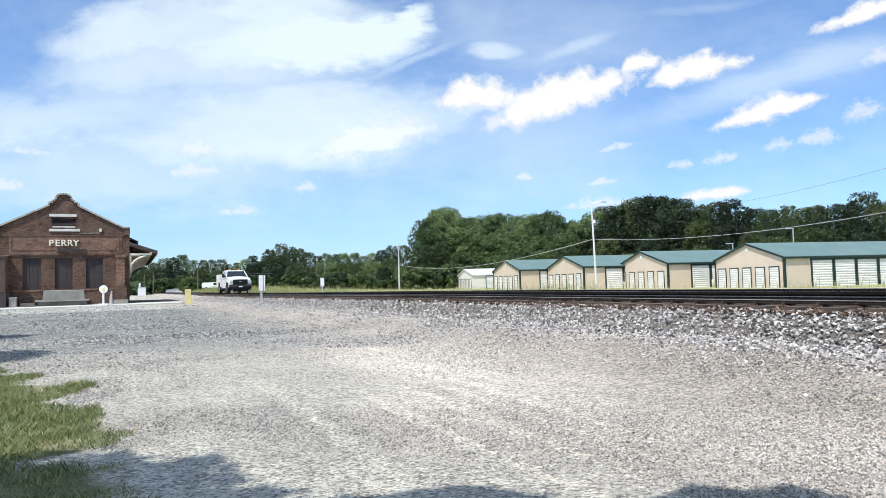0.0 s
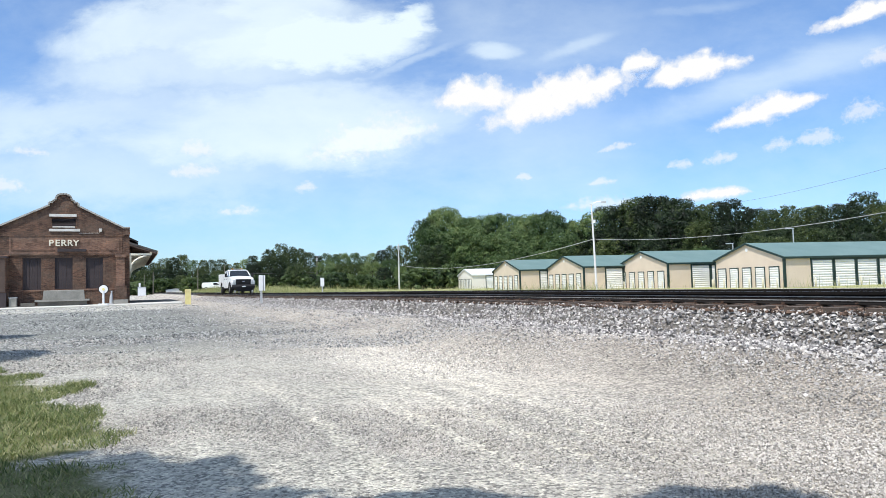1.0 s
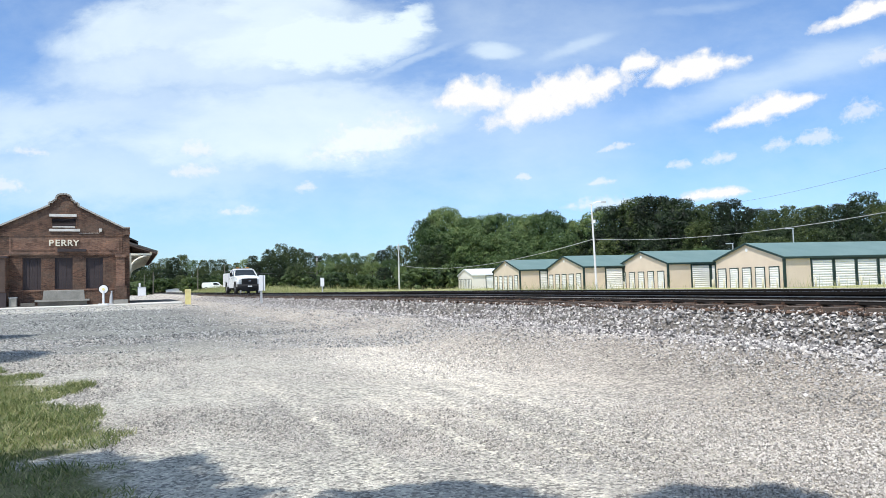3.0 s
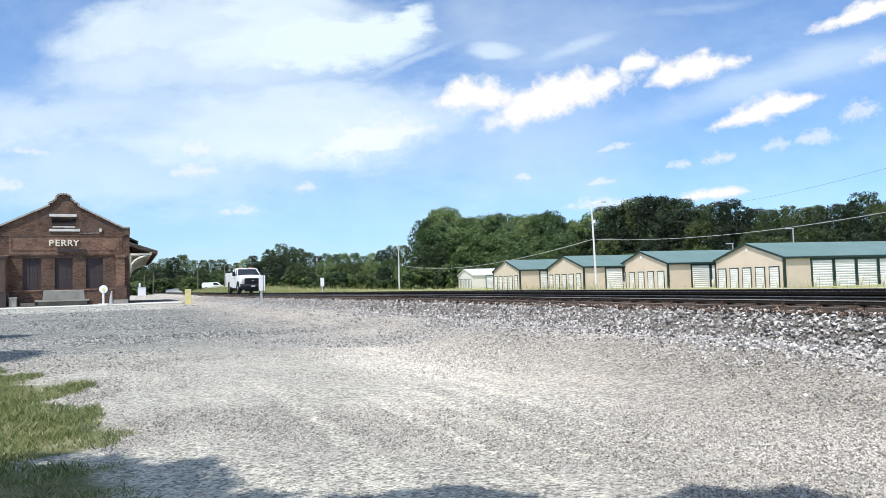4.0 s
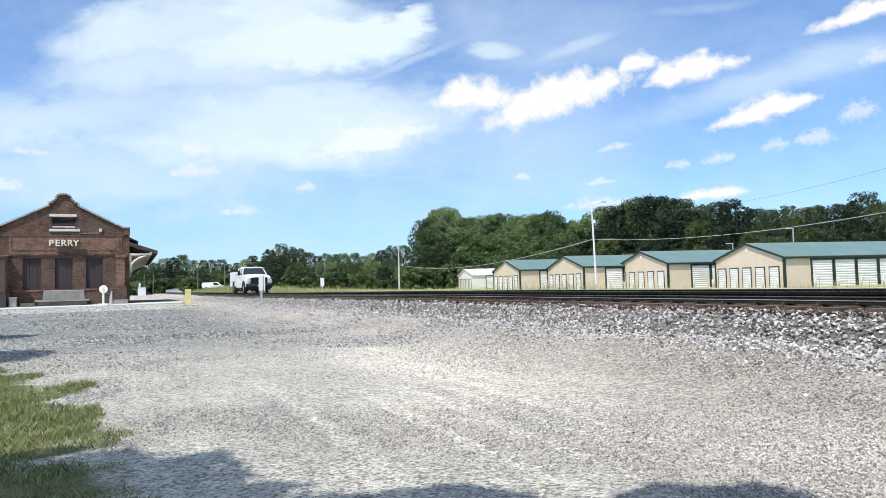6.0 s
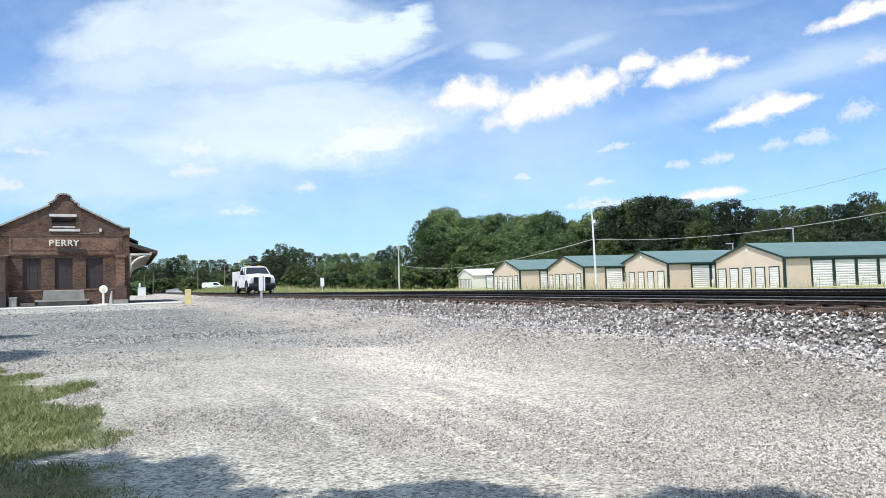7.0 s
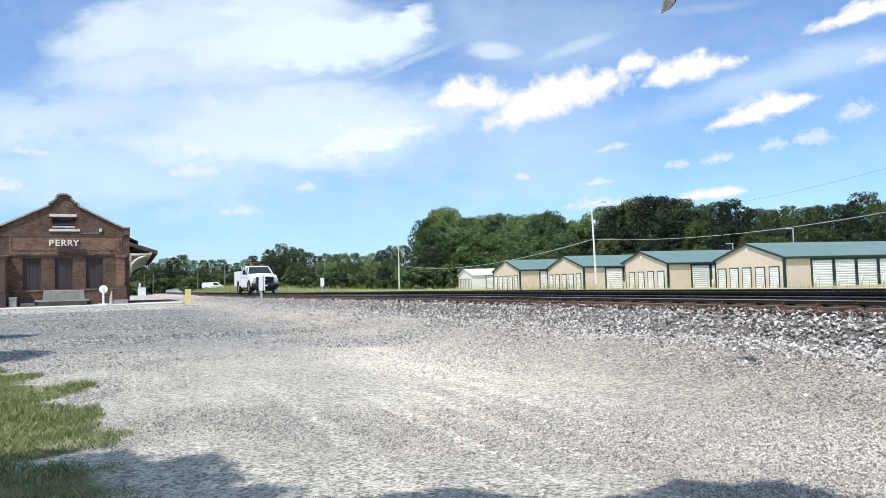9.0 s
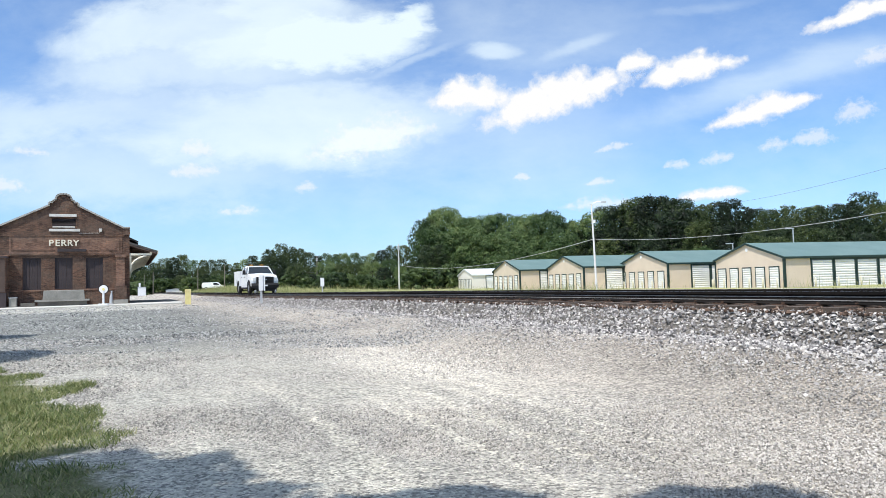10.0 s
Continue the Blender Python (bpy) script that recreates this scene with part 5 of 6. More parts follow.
def build_truck():
    """A crew pickup with a service body on rail gear; it looks to -y, and its base lies at the origin under the front bumper."""
    t = empty("rail_truck", Matrix.Identity(4), "white pickup truck with rail wheels rolling along the track", "truck")
    W = 0.985
    # cab: a row of outlines from the bumper back
    def section(y, half, z0, z1, crown=0.04, shrink=0.0):
        return [(-half, y, z0), (-half * 1.0, y, z0 + (z1 - z0) * 0.6), (-half + 0.02 + shrink, y, z1 - 0.05), (-half * 0.82 + shrink, y, z1), (0, y, z1 + crown), (half * 0.82 - shrink, y, z1), (half - 0.02 - shrink, y, z1 - 0.05), (half, y, z0 + (z1 - z0) * 0.6), (half, y, z0)]
    bm = bmesh.new()
    loft(bm, [section(0.10, W * 0.90, 0.56, 1.12), section(0.22, W * 0.97, 0.52, 1.21), section(0.75, W, 0.50, 1.30), section(1.45, W, 0.48, 1.36)])
    part("hood", bm, PAINT, t, "white hood and front wings", smooth=False)
    bm = bmesh.new()
    loft(bm, [section(1.451, W, 0.45, 1.36, 0.02), section(3.78, W, 0.45, 1.36, 0.02)])
    cab = part("cab", bm, PAINT, t, "white crew cab")
    bm = bmesh.new()
    def green(y, half, z):
        return [(-half, y, z), (half, y, z)]
    lo = [(-0.95, 1.52, 1.36), (0.95, 1.52, 1.36), (0.95, 3.72, 1.36), (-0.95, 3.72, 1.36)]
    hi = [(-0.76, 2.12, 1.84), (0.76, 2.12, 1.84), (0.78, 3.58, 1.85), (-0.78, 3.58, 1.85)]
    a, b = [bm.verts.new(p) for p in lo], [bm.verts.new(p) for p in hi]
    for i in range(4):
        bm.faces.new((a[i], a[(i + 1) % 4], b[(i + 1) % 4], b[i]))
    part("glasshouse", bm, GLASS, cab, "dark tinted cab windows")
    bm = bmesh.new()
    a, b = [bm.verts.new((x * 0.95, y * 0.9 + 0.3, z + 0.012)) for x, y, z in lo], [bm.verts.new((x * 0.93, y * 0.9 + 0.3, z - 0.03)) for x, y, z in hi]
    for i in range(4):
        bm.faces.new((a[i], a[(i + 1) % 4], b[(i + 1) % 4], b[i]))
    bm.faces.new(b)
    part("interior", bm, BLACK, cab, "dark cab interior")
    bm = bmesh.new()
    loft(bm, [[(-0.77, 2.07, 1.83), (-0.70, 2.07, 1.885), (0.70, 2.07, 1.885), (0.77, 2.07, 1.83)], [(-0.80, 2.5, 1.83), (-0.72, 2.5, 1.93), (0.72, 2.5, 1.93), (0.80, 2.5, 1.83)],
              [(-0.80, 3.3, 1.83), (-0.72, 3.3, 1.93), (0.72, 3.3, 1.93), (0.80, 3.3, 1.83)], [(-0.79, 3.64, 1.83), (-0.70, 3.64, 1.89), (0.70, 3.64, 1.89), (0.79, 3.64, 1.83)]])
    part("cab_roof", bm, PAINT, cab)
    for s in (-1, 1):
        for (x0, y0, z0), (x1, y1, z1), r in (((0.95, 1.50, 1.35), (0.765, 2.10, 1.85), 0.035), ((0.955, 2.62, 1.35), (0.785, 2.70, 1.86), 0.04), ((0.95, 3.70, 1.35), (0.785, 3.60, 1.86), 0.05)):
            bm = bmesh.new()
            bm_tube(bm, [(s * x0, y0, z0), (s * x1, y1, z1)], r, 6)
            part("pillar", bm, PAINT, cab)
        bm = bmesh.new()
        bm_box(bm, 0.10, 0.30, -0.05, 0.06, 0.0, 0.30)
        bevel(bm, 0.03)
        bm_box(bm, -0.02, 0.10, -0.02, 0.02, 0.06, 0.10)
        bmesh.ops.transform(bm, matrix=Matrix.Diagonal((s, 1, 1, 1)), verts=bm.verts)
        part("mirror", bm, BLACK, cab, "black door mirror", pose(s * 0.98, 1.75, 1.32))
        for y0, y1 in ((1.56, 2.60), (2.64, 3.60)):
            bm = bmesh.new()
            bm_box(bm, s * 0.986 if s > 0 else -0.998, 0.998 if s > 0 else -0.986, y0, y1, 0.60, 1.32)
            bevel(bm, 0.008)
            dr = part("door", bm, PAINT, cab)
            cuboid("door_handle", (0.998 if s > 0 else -1.02, 1.02 if s > 0 else -0.998, y1 - 0.22, y1 - 0.06, 1.14, 1.18), BLACK, dr)
        bm = bmesh.new()
        bm_box(bm, -0.06, 0.06, 1.5, 3.7, 0.36, 0.42)
        part("running_board", bm, BLACK, t, m=pose(s * 1.0, 0, 0))
    # nose
    bm = bmesh.new()
    bm_box(bm, -0.64, 0.64, 0.02, 0.12, 0.66, 1.12)
    bevel(bm, 0.03)
    g = part("grille", bm, BLACK, t, "wide dark grille")
    for z in (0.80, 0.91, 1.02):
        cuboid("grille_bar", (-0.50, 0.50, 0.005, 0.028, z, z + 0.035), BLACK, g)
    bm = bmesh.new()
    bm_tube(bm, [(-0.10, 0.0, 0.925), (0.10, 0.0, 0.925)], 0.05, 8)
    part("badge", bm, CHROME, g)
    for s in (-1, 1):
        bm = bmesh.new()
        bm_box(bm, s * 0.66 - (0 if s > 0 else 0.22), s * 0.66 + (0.22 if s > 0 else 0), 0.05, 0.2, 0.82, 1.04)
        bevel(bm, 0.04)
        part("headlight", bm, LENS, t, "clear headlight")
        bm = bmesh.new()
        loft(bm, [[(s * 0.80, 0.12, 0.5), (s * 1.0, 0.12, 0.5), (s * 1.0, 0.12, 0.95), (s * 0.8, 0.12, 0.95)], [(s * 0.80, 0.30, 0.5), (s * 1.015, 0.30, 0.6), (s * 1.015, 0.30, 1.02), (s * 0.8, 0.30, 1.02)]])
        part("wing", bm, PAINT, t)
    bm = bmesh.new()
    loft(bm, [[(x, -0.10 + 0.12 * (x / 1.0) ** 2, 0.36), (x, -0.13 + 0.12 * (x / 1.0) ** 2, 0.55), (x, -0.06 + 0.12 * (x / 1.0) ** 2, 0.70), (x, 0.10, 0.70), (x, 0.10, 0.42)] for x in np.linspace(-1.0, 1.0, 9)])
    bp = part("bumper", bm, BLACK, t, "heavy black front bumper")
    cuboid("plate_bar", (-0.16, 0.16, -0.150, -0.132, 0.50, 0.58), SIGN_WHITE, bp)
    # axles, frame and rail gear; flaps and a bar added to darken the underside
    for y in (1.0, 4.75):
        bm = bmesh.new()
        bm_tube(bm, [(-0.74, y, 0.39), (0.74, y, 0.39)], 0.09, 8)
        bm_tube(bm, [(0.0, y - 0.17, 0.39), (0.0, y + 0.17, 0.39)], [0.15, 0.19], 8)
        part("axle", bm, BLACK, t, "black axle with its differential")
        for s in (-1, 1):
            cuboid("mud_flap", (s * 0.86 - 0.16, s * 0.86 + 0.16, y + 0.50, y + 0.52, 0.16, 0.62), RUBBER, t, "black flap added to darken the underside of the truck")
    cuboid("tow_frame", (-0.72, 0.72, -0.02, 0.10, 0.26, 0.36), BLACK, t, "black bar added under the bumper to darken the underside", w=0.02)
    cuboid("chassis", (-0.42, 0.42, 0.15, 6.0, 0.36, 0.56), BLACK, t)
    for y in (0.02, 5.75):
        bm = bmesh.new()
        bm_box(bm, -0.78, 0.78, y - 0.05, y + 0.05, 0.16, 0.26)
        for s in (-1, 1):
            bm_box(bm, s * 0.5 - 0.05, s * 0.5 + 0.05, y - 0.05, y + 0.35, 0.2, 0.42)
        gear = part("rail_gear", bm, BLACK, t, "steel rail guide gear")
        for s in (-1, 1):
            bm = bmesh.new()
            bm_tube(bm, [(s * 0.70, y, 0.13), (s * 0.80, y, 0.13)], 0.13, 14)
            part("guide_wheel", bm, ALLOY, gear)
    wheels = [wheel_set(t, s * 0.91, y, 0.39, 0.25) for y in (1.0, 4.75) for s in (-1, 1)]
    for s in (-1, 1):
        for y in (1.0, 4.75):
            bm = bmesh.new()
            pts = [(s * 0.99, y + 0.50 * math.cos(a), 0.40 + 0.50 * math.sin(a)) for a in np.linspace(0.1, math.pi - 0.1, 9)]
            bm_tube(bm, pts, 0.045, 6)
            part("wheel_arch", bm, BLACK, t)
        bm = bmesh.new()
        rim = [(1.0 + 0.49 * math.cos(a), 0.40 + 0.49 * math.sin(a)) for a in np.linspace(-0.15, math.pi + 0.15, 14)]
        inner, outer = [bm.verts.new((s * 0.94, y, z)) for y, z in rim], [bm.verts.new((s * 0.994, y, z)) for y, z in rim]
        bm.faces.new(inner)
        bm.faces.new(outer)
        for i in range(14):
            bm.faces.new((inner[i], outer[i], outer[(i + 1) % 14], inner[(i + 1) % 14]))
        part("wheel_well", bm, BLACK, t, "dark wheel well")
    # service body
    body = cuboid("service_body", (-0.549, 0.549, 3.86, 6.15, 0.72, 0.80), BLACK, t, "white utility body with side lockers")
    for s in (-1, 1):
        bm = bmesh.new()
        x0, x1 = (0.55, 1.06) if s > 0 else (-1.06, -0.55)
        bm_box(bm, x0, x1, 3.86, 6.15, 0.92, 1.62)
        bm_box(bm, x0, x1, 3.86, 4.22, 0.55, 0.919)
        bm_box(bm, x0, x1, 5.28, 6.15, 0.55, 0.919)
        bevel(bm, 0.02)
        lk = part("locker", bm, PAINT, body)
        for y0, y1 in ((3.92, 4.60), (4.66, 5.34), (5.40, 6.08)):
            bm = bmesh.new()
            xs = (1.06, 1.072) if s > 0 else (-1.072, -1.06)
            bm_box(bm, xs[0], xs[1], y0, y1, 0.98, 1.56)
            part("locker_door", bm, PAINT, lk)
    cuboid("headboard", (-0.549, 0.549, 3.86, 3.92, 0.801, 1.70), BLACK, body)
    # beacon bar
    bar = cuboid("light_bar", (-0.55, 0.55, 2.75, 2.95, 1.925, 1.965), BLACK, t, "amber beacon bar on the roof")
    for x in (-0.40, 0.40):
        bm = bmesh.new()
        bm_box(bm, x - 0.13, x + 0.13, 2.77, 2.93, 1.966, 2.03)
        bevel(bm, 0.03)
        part("beacon", bm, AMBER, bar, "amber beacon")
    return t, wheels


truck, truck_wheels = build_truck()
truck.scale = (0.93, 1.05, 1.05)
# ---- trees ----
def leaf_cloud(blobs, count, leaf, seed):
    """Vertices and faces of many small leaf sprays in the skins of the given blobs (centre, radii)."""
    rng = np.random.default_rng(seed)
    vol = np.array([r[0] * r[1] * r[2] for _, r in blobs]) ** (2 / 3)
    pick = rng.choice(len(blobs), count, p=vol / vol.sum())
    c = np.array([b[0] for b in blobs])[pick]
    rad = np.array([b[1] for b in blobs])[pick]
    d = rng.normal(size=(count, 3))
    d /= np.linalg.norm(d, axis=1)[:, None]
    d[:, 2] = np.where(d[:, 2] < -0.6, -d[:, 2], d[:, 2])
    depth = 1 - 0.38 * rng.beta(1.0, 2.8, count)
    rag = np.clip(1 + 0.14 * rng.normal(size=count), 0.72, 1.22)
    at = c + d * rad * (depth * rag)[:, None]
    nrm = d + np.array([-0.15, -0.1, 0.25]) + 0.40 * rng.normal(size=(count, 3))
    nrm /= np.linalg.norm(nrm, axis=1)[:, None]
    t = np.cross(nrm, rng.normal(size=(count, 3)))
    t /= np.linalg.norm(t, axis=1)[:, None]
    b = np.cross(nrm, t)
    s = (leaf * rng.uniform(0.55, 1.35, count))[:, None]
    v = np.stack([at - t * s - b * s * 0.5, at + t * s * rng.uniform(0.5, 1.1, (count, 1)) - b * s * 0.4, at + b * s * rng.uniform(0.7, 1.2, (count, 1))], 1)
    return v.reshape(-1, 3), (np.arange(count)[:, None] * 3 + np.array([0, 1, 2])[None])


def crown_blobs(h, w, seed, low=0.25):
    """A loose crown of large limbs' clumps, as on a street tree."""
    rnd = random.Random(seed)
    blobs = [((0, 0, h * (0.46 + low / 2)), (w * 0.24, w * 0.24, h * (0.40 - low / 2)))]
    for i in range(17):
        a, u = rnd.uniform(0, math.tau), rnd.uniform(0.0, 1.0)
        z = h * (low + (1 - low) * (0.12 + 0.70 * u))
        reach = w * 0.5 * math.sqrt(max(0.05, 1 - ((z / h - (0.5 + low / 4)) / 0.56) ** 2)) * rnd.uniform(0.55, 0.86)
        r = w * rnd.uniform(0.10, 0.19)
        blobs.append(((reach * math.cos(a), reach * math.sin(a), min(z, h - r * 0.85)), (r, r, r * rnd.uniform(0.7, 0.95))))
    blobs.append(((w * rnd.uniform(-0.1, 0.1), w * rnd.uniform(-0.1, 0.1), h * 0.88), (w * 0.2, w * 0.2, h * 0.12)))
    return blobs


def wood_blobs(h, w, seed):
    """A closed crown down to the ground: many small clumps over a rounded core."""
    rnd = random.Random(seed)
    blobs = [((0, 0, h * 0.45), (w * 0.32, w * 0.32, h * 0.42))]
    lumps = 64
    for i in range(lumps):
        a, u = i * 2.4 + rnd.uniform(-0.6, 0.6), (i + rnd.uniform(0.0, 1.0)) / lumps
        z = h * (0.06 + 0.90 * u ** 0.85)
        reach = w * 0.5 * math.sqrt(max(0.02, 1 - ((z / h - 0.42) / 0.575) ** 2)) * rnd.uniform(0.62, 0.98)
        r = math.sqrt(w * h) * rnd.uniform(0.055, 0.125)
        blobs.append(((reach * math.cos(a), reach * math.sin(a), min(z, h - r)), (r * 1.15, r * 1.15, r * rnd.uniform(0.7, 0.95))))
    return blobs


def tree(name, h, w, seed, count, leaf, material, label, low=0.25, category="tree", group="", closed=False):
    t = empty(name, Matrix.Identity(4), label, category, group)
    rnd = random.Random(seed * 7 + 1)
    bm = bmesh.new()
    r = h * 0.022 + 0.05
    top = (rnd.uniform(-0.3, 0.3), rnd.uniform(-0.3, 0.3), h * 0.72)
    bm_tube(bm, [(0, 0, -0.2), (0.02, 0.03, h * 0.12), (top[0] * 0.4, top[1] * 0.4, h * 0.4), top], [r * 1.35, r, r * 0.75, r * 0.25], 8)
    blobs = wood_blobs(h, w, seed) if closed else crown_blobs(h, w, seed, low)
    for c, rr in blobs[1:][::6 if closed else 1]:
        z0 = min(h * rnd.uniform(0.2, 0.55), c[2] * 0.8)
        k = z0 / (h * 0.72)
        a = Vector((top[0] * k, top[1] * k, z0))
        b = Vector(c)
        m = a.lerp(b, 0.5) + Vector((0, 0, -0.04 * h))
        bm_tube(bm, [a, m, b], [r * 0.38, r * 0.24, r * 0.08], 5)
    part("trunk", bm, BARK, t)
    v, f = leaf_cloud(blobs, count, leaf, seed)
    me = bpy.data.meshes.new("crown")
    me.from_pydata(v.tolist(), [], f.tolist())
    me.materials.append(material)
    o = new("crown", me)
    o.parent = t
    return t


# the edge of the wood against the sky: (across, up) by the distance
FAR_SKYLINE = [(-0.50, 0.044), (-0.430, 0.044), (-0.415, 0.044), (-0.401, 0.050), (-0.386, 0.053), (-0.370, 0.050), (-0.360, 0.040), (-0.349, 0.043), (-0.333, 0.046), (-0.306, 0.037), (-0.292, 0.046), (-0.279, 0.048), (-0.266, 0.043),
               (-0.250, 0.060), (-0.234, 0.067), (-0.221, 0.061), (-0.205, 0.056), (-0.194, 0.048), (-0.172, 0.047), (-0.156, 0.050), (-0.119, 0.047), (-0.094, 0.049), (-0.077, 0.056), (-0.057, 0.058), (0.0, 0.058)]
SKYLINE = [(-0.047, 0.069), (-0.041, 0.088), (-0.023, 0.099), (-0.006, 0.107), (0.008, 0.114), (0.021, 0.103), (0.039, 0.100), (0.072, 0.099), (0.093, 0.101), (0.114, 0.096), (0.134, 0.101), (0.159, 0.104),
           (0.174, 0.098), (0.181, 0.086), (0.212, 0.089), (0.223, 0.102), (0.236, 0.109), (0.250, 0.101), (0.271, 0.111), (0.291, 0.121), (0.323, 0.125), (0.350, 0.115), (0.365, 0.102), (0.382, 0.107),
           (0.399, 0.114), (0.420, 0.114), (0.442, 0.099), (0.468, 0.100), (0.510, 0.101), (0.530, 0.096), (0.557, 0.104), (0.569, 0.097), (0.592, 0.101), (0.613, 0.115), (0.630, 0.112), (0.649, 0.106), (0.80, 0.106)]


def ground_at(x, y):
    a = radians(TRACK_TURN)
    return float(lie(x * math.cos(a) + y * math.sin(a), -x * math.sin(a) + y * math.cos(a)))


def build_woods():
    rnd = random.Random(11)
    kinds = {}
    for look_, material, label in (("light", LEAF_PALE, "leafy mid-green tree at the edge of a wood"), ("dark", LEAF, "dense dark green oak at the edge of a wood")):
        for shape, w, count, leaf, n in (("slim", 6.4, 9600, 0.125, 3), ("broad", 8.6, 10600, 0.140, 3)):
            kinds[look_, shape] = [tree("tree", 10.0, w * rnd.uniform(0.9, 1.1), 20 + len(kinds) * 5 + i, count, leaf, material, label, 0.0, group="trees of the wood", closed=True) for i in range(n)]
    used = set()

    def put(x, y, h, turn, wide=1.0, shape="broad", dark=0.3):
        some = kinds["dark" if rnd.random() < dark else "light", shape]
        kind = some[rnd.randrange(len(some))]
        m = pose(x, y, ground_at(x, y) - 0.1, 0, 0, turn)
        s = h / 10.0
        if kind in used:
            o = copy_thing(kind, m)
        else:
            o = kind
            used.add(kind)
            o.matrix_basis = m
        o.scale = (s * wide, s * wide, s)

    def depth(a):
        return 205 - 95 * min(1, max(0, (a - 0.05) / 0.55))

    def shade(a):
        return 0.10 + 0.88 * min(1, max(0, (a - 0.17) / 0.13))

    sa, sb = np.array([p[0] for p in SKYLINE]), np.array([p[1] for p in SKYLINE])
    # the near wood behind the sheds: slim crowns to the skyline, broader and lower ones before them
    a = -0.030
    while a < 0.74:
        y = depth(a) + rnd.uniform(-3, 3)
        h = np.interp(a, sa, sb) * y + EYE - ground_at(a * y, y)
        put(a * y, y, h * rnd.uniform(0.96, 1.03), rnd.uniform(0, 360), rnd.uniform(0.62, 0.85), "slim", shade(a))
        a += rnd.uniform(1.9, 3.0) / y
    for back, low, high, step in ((-7, 0.66, 0.86, 4.6), (-14, 0.38, 0.62, 4.6)):
        a = -0.016
        while a < 0.74:
            y = depth(a) + back + rnd.uniform(-2, 2)
            h = (np.interp(a, sa, sb) * y + EYE) * rnd.uniform(low, high)
            put(a * y, y, h, rnd.uniform(0, 360), rnd.uniform(0.75, 1.05), "broad", shade(a))
            a += rnd.uniform(0.8, 1.3) * step / y
    # undergrowth along the foot of the wood
    bush = [tree("bush", 3.0, 4.2, 60 + i, 3000, 0.17, BRUSH, "dense green undergrowth bush at the foot of the wood", -0.1, "bush", "undergrowth bushes", True) for i in range(3)]
    fresh = [True] * 3

    def put_bush(x, y, h, wide):
        k = rnd.randrange(3)
        m = pose(x, y, ground_at(x, y) - 0.1, 0, 0, rnd.uniform(0, 360))
        if fresh[k]:
            o, fresh[k] = bush[k], False
            o.matrix_basis = m
        else:
            o = copy_thing(bush[k], m)
        o.scale = (h / 3 * wide, h / 3 * wide, h / 3)

    a = -0.17
    while a < 0.10:
        y = 160 + rnd.uniform(-6, 6)
        put_bush(a * y, y, rnd.uniform(2.2, 4.8) if a < -0.05 else rnd.uniform(3.5, 6.5), rnd.uniform(0.9, 1.3))
        a += rnd.uniform(1.6, 3.0) / y
    a = -0.46
    while a < -0.16:
        y = 178 + rnd.uniform(-5, 5)
        put_bush(a * y, y, rnd.uniform(2.0, 4.2), rnd.uniform(1.0, 1.5))
        a += rnd.uniform(2.4, 4.0) / y
    # the far trees beyond the depot
    sa, sb = np.array([p[0] for p in FAR_SKYLINE]), np.array([p[1] for p in FAR_SKYLINE])
    for back, low, high, shape in ((0, 0.95, 1.05, "slim"), (-14, 0.60, 0.85, "broad"), (-26, 0.35, 0.6, "broad")):
        a = -0.49
        while a < -0.045:
            y = 205 + back + rnd.uniform(-3, 3)
            h = (np.interp(a, sa, sb) * y + EYE - ground_at(a * y, y)) * rnd.uniform(low, high)
            put(a * y, y, h, rnd.uniform(0, 360), rnd.uniform(0.60, 0.80) if shape == "slim" else rnd.uniform(0.85, 1.15), shape, 0.97 if a < -0.19 else 0.35)
            a += (rnd.uniform(2.2, 3.4) if shape == "slim" else rnd.uniform(4.0, 6.0)) / y


build_woods()


def build_shade_trees():
    """Street trees beside and behind the camera, whose shade falls on the lot."""
    made = []
    made.append(tree("shade_tree", 11.5, 9.6, 71, 30000, 0.19, LEAF, "tall leafy shade tree at the edge of the gravel lot", 0.42))
    made[-1].matrix_basis = pose(-7.35, -4.05, 0, 0, 0, 30)
    made.append(tree("shade_tree", 8.2, 4.4, 72, 12000, 0.17, LEAF, "slim leafy shade tree at the edge of the gravel lot", 0.45))
    made[-1].matrix_basis = pose(-1.50, -1.85, 0, 0, 0, 10)
    made.append(tree("shade_tree", 8.8, 3.0, 76, 9000, 0.17, LEAF, "leafy shade tree at the edge of the gravel lot", 0.45))
    made[-1].matrix_basis = pose(-2.80, -0.95, 0, 0, 0, 120)
    made.append(tree("shade_tree", 9.0, 7.5, 73, 18000, 0.18, LEAF, "leafy shade tree standing in the grass patch", 0.42))
    made[-1].matrix_basis = pose(-13.6, 7.9, 0, 0, 0, 75)
    made.append(tree("shade_tree", 8.5, 7.0, 74, 18000, 0.18, LEAF, "leafy shade tree standing in the grass patch", 0.42))
    made[-1].matrix_basis = pose(-17.2, 14.6, 0, 0, 0, 130)
    return made


shade_trees = build_shade_trees()


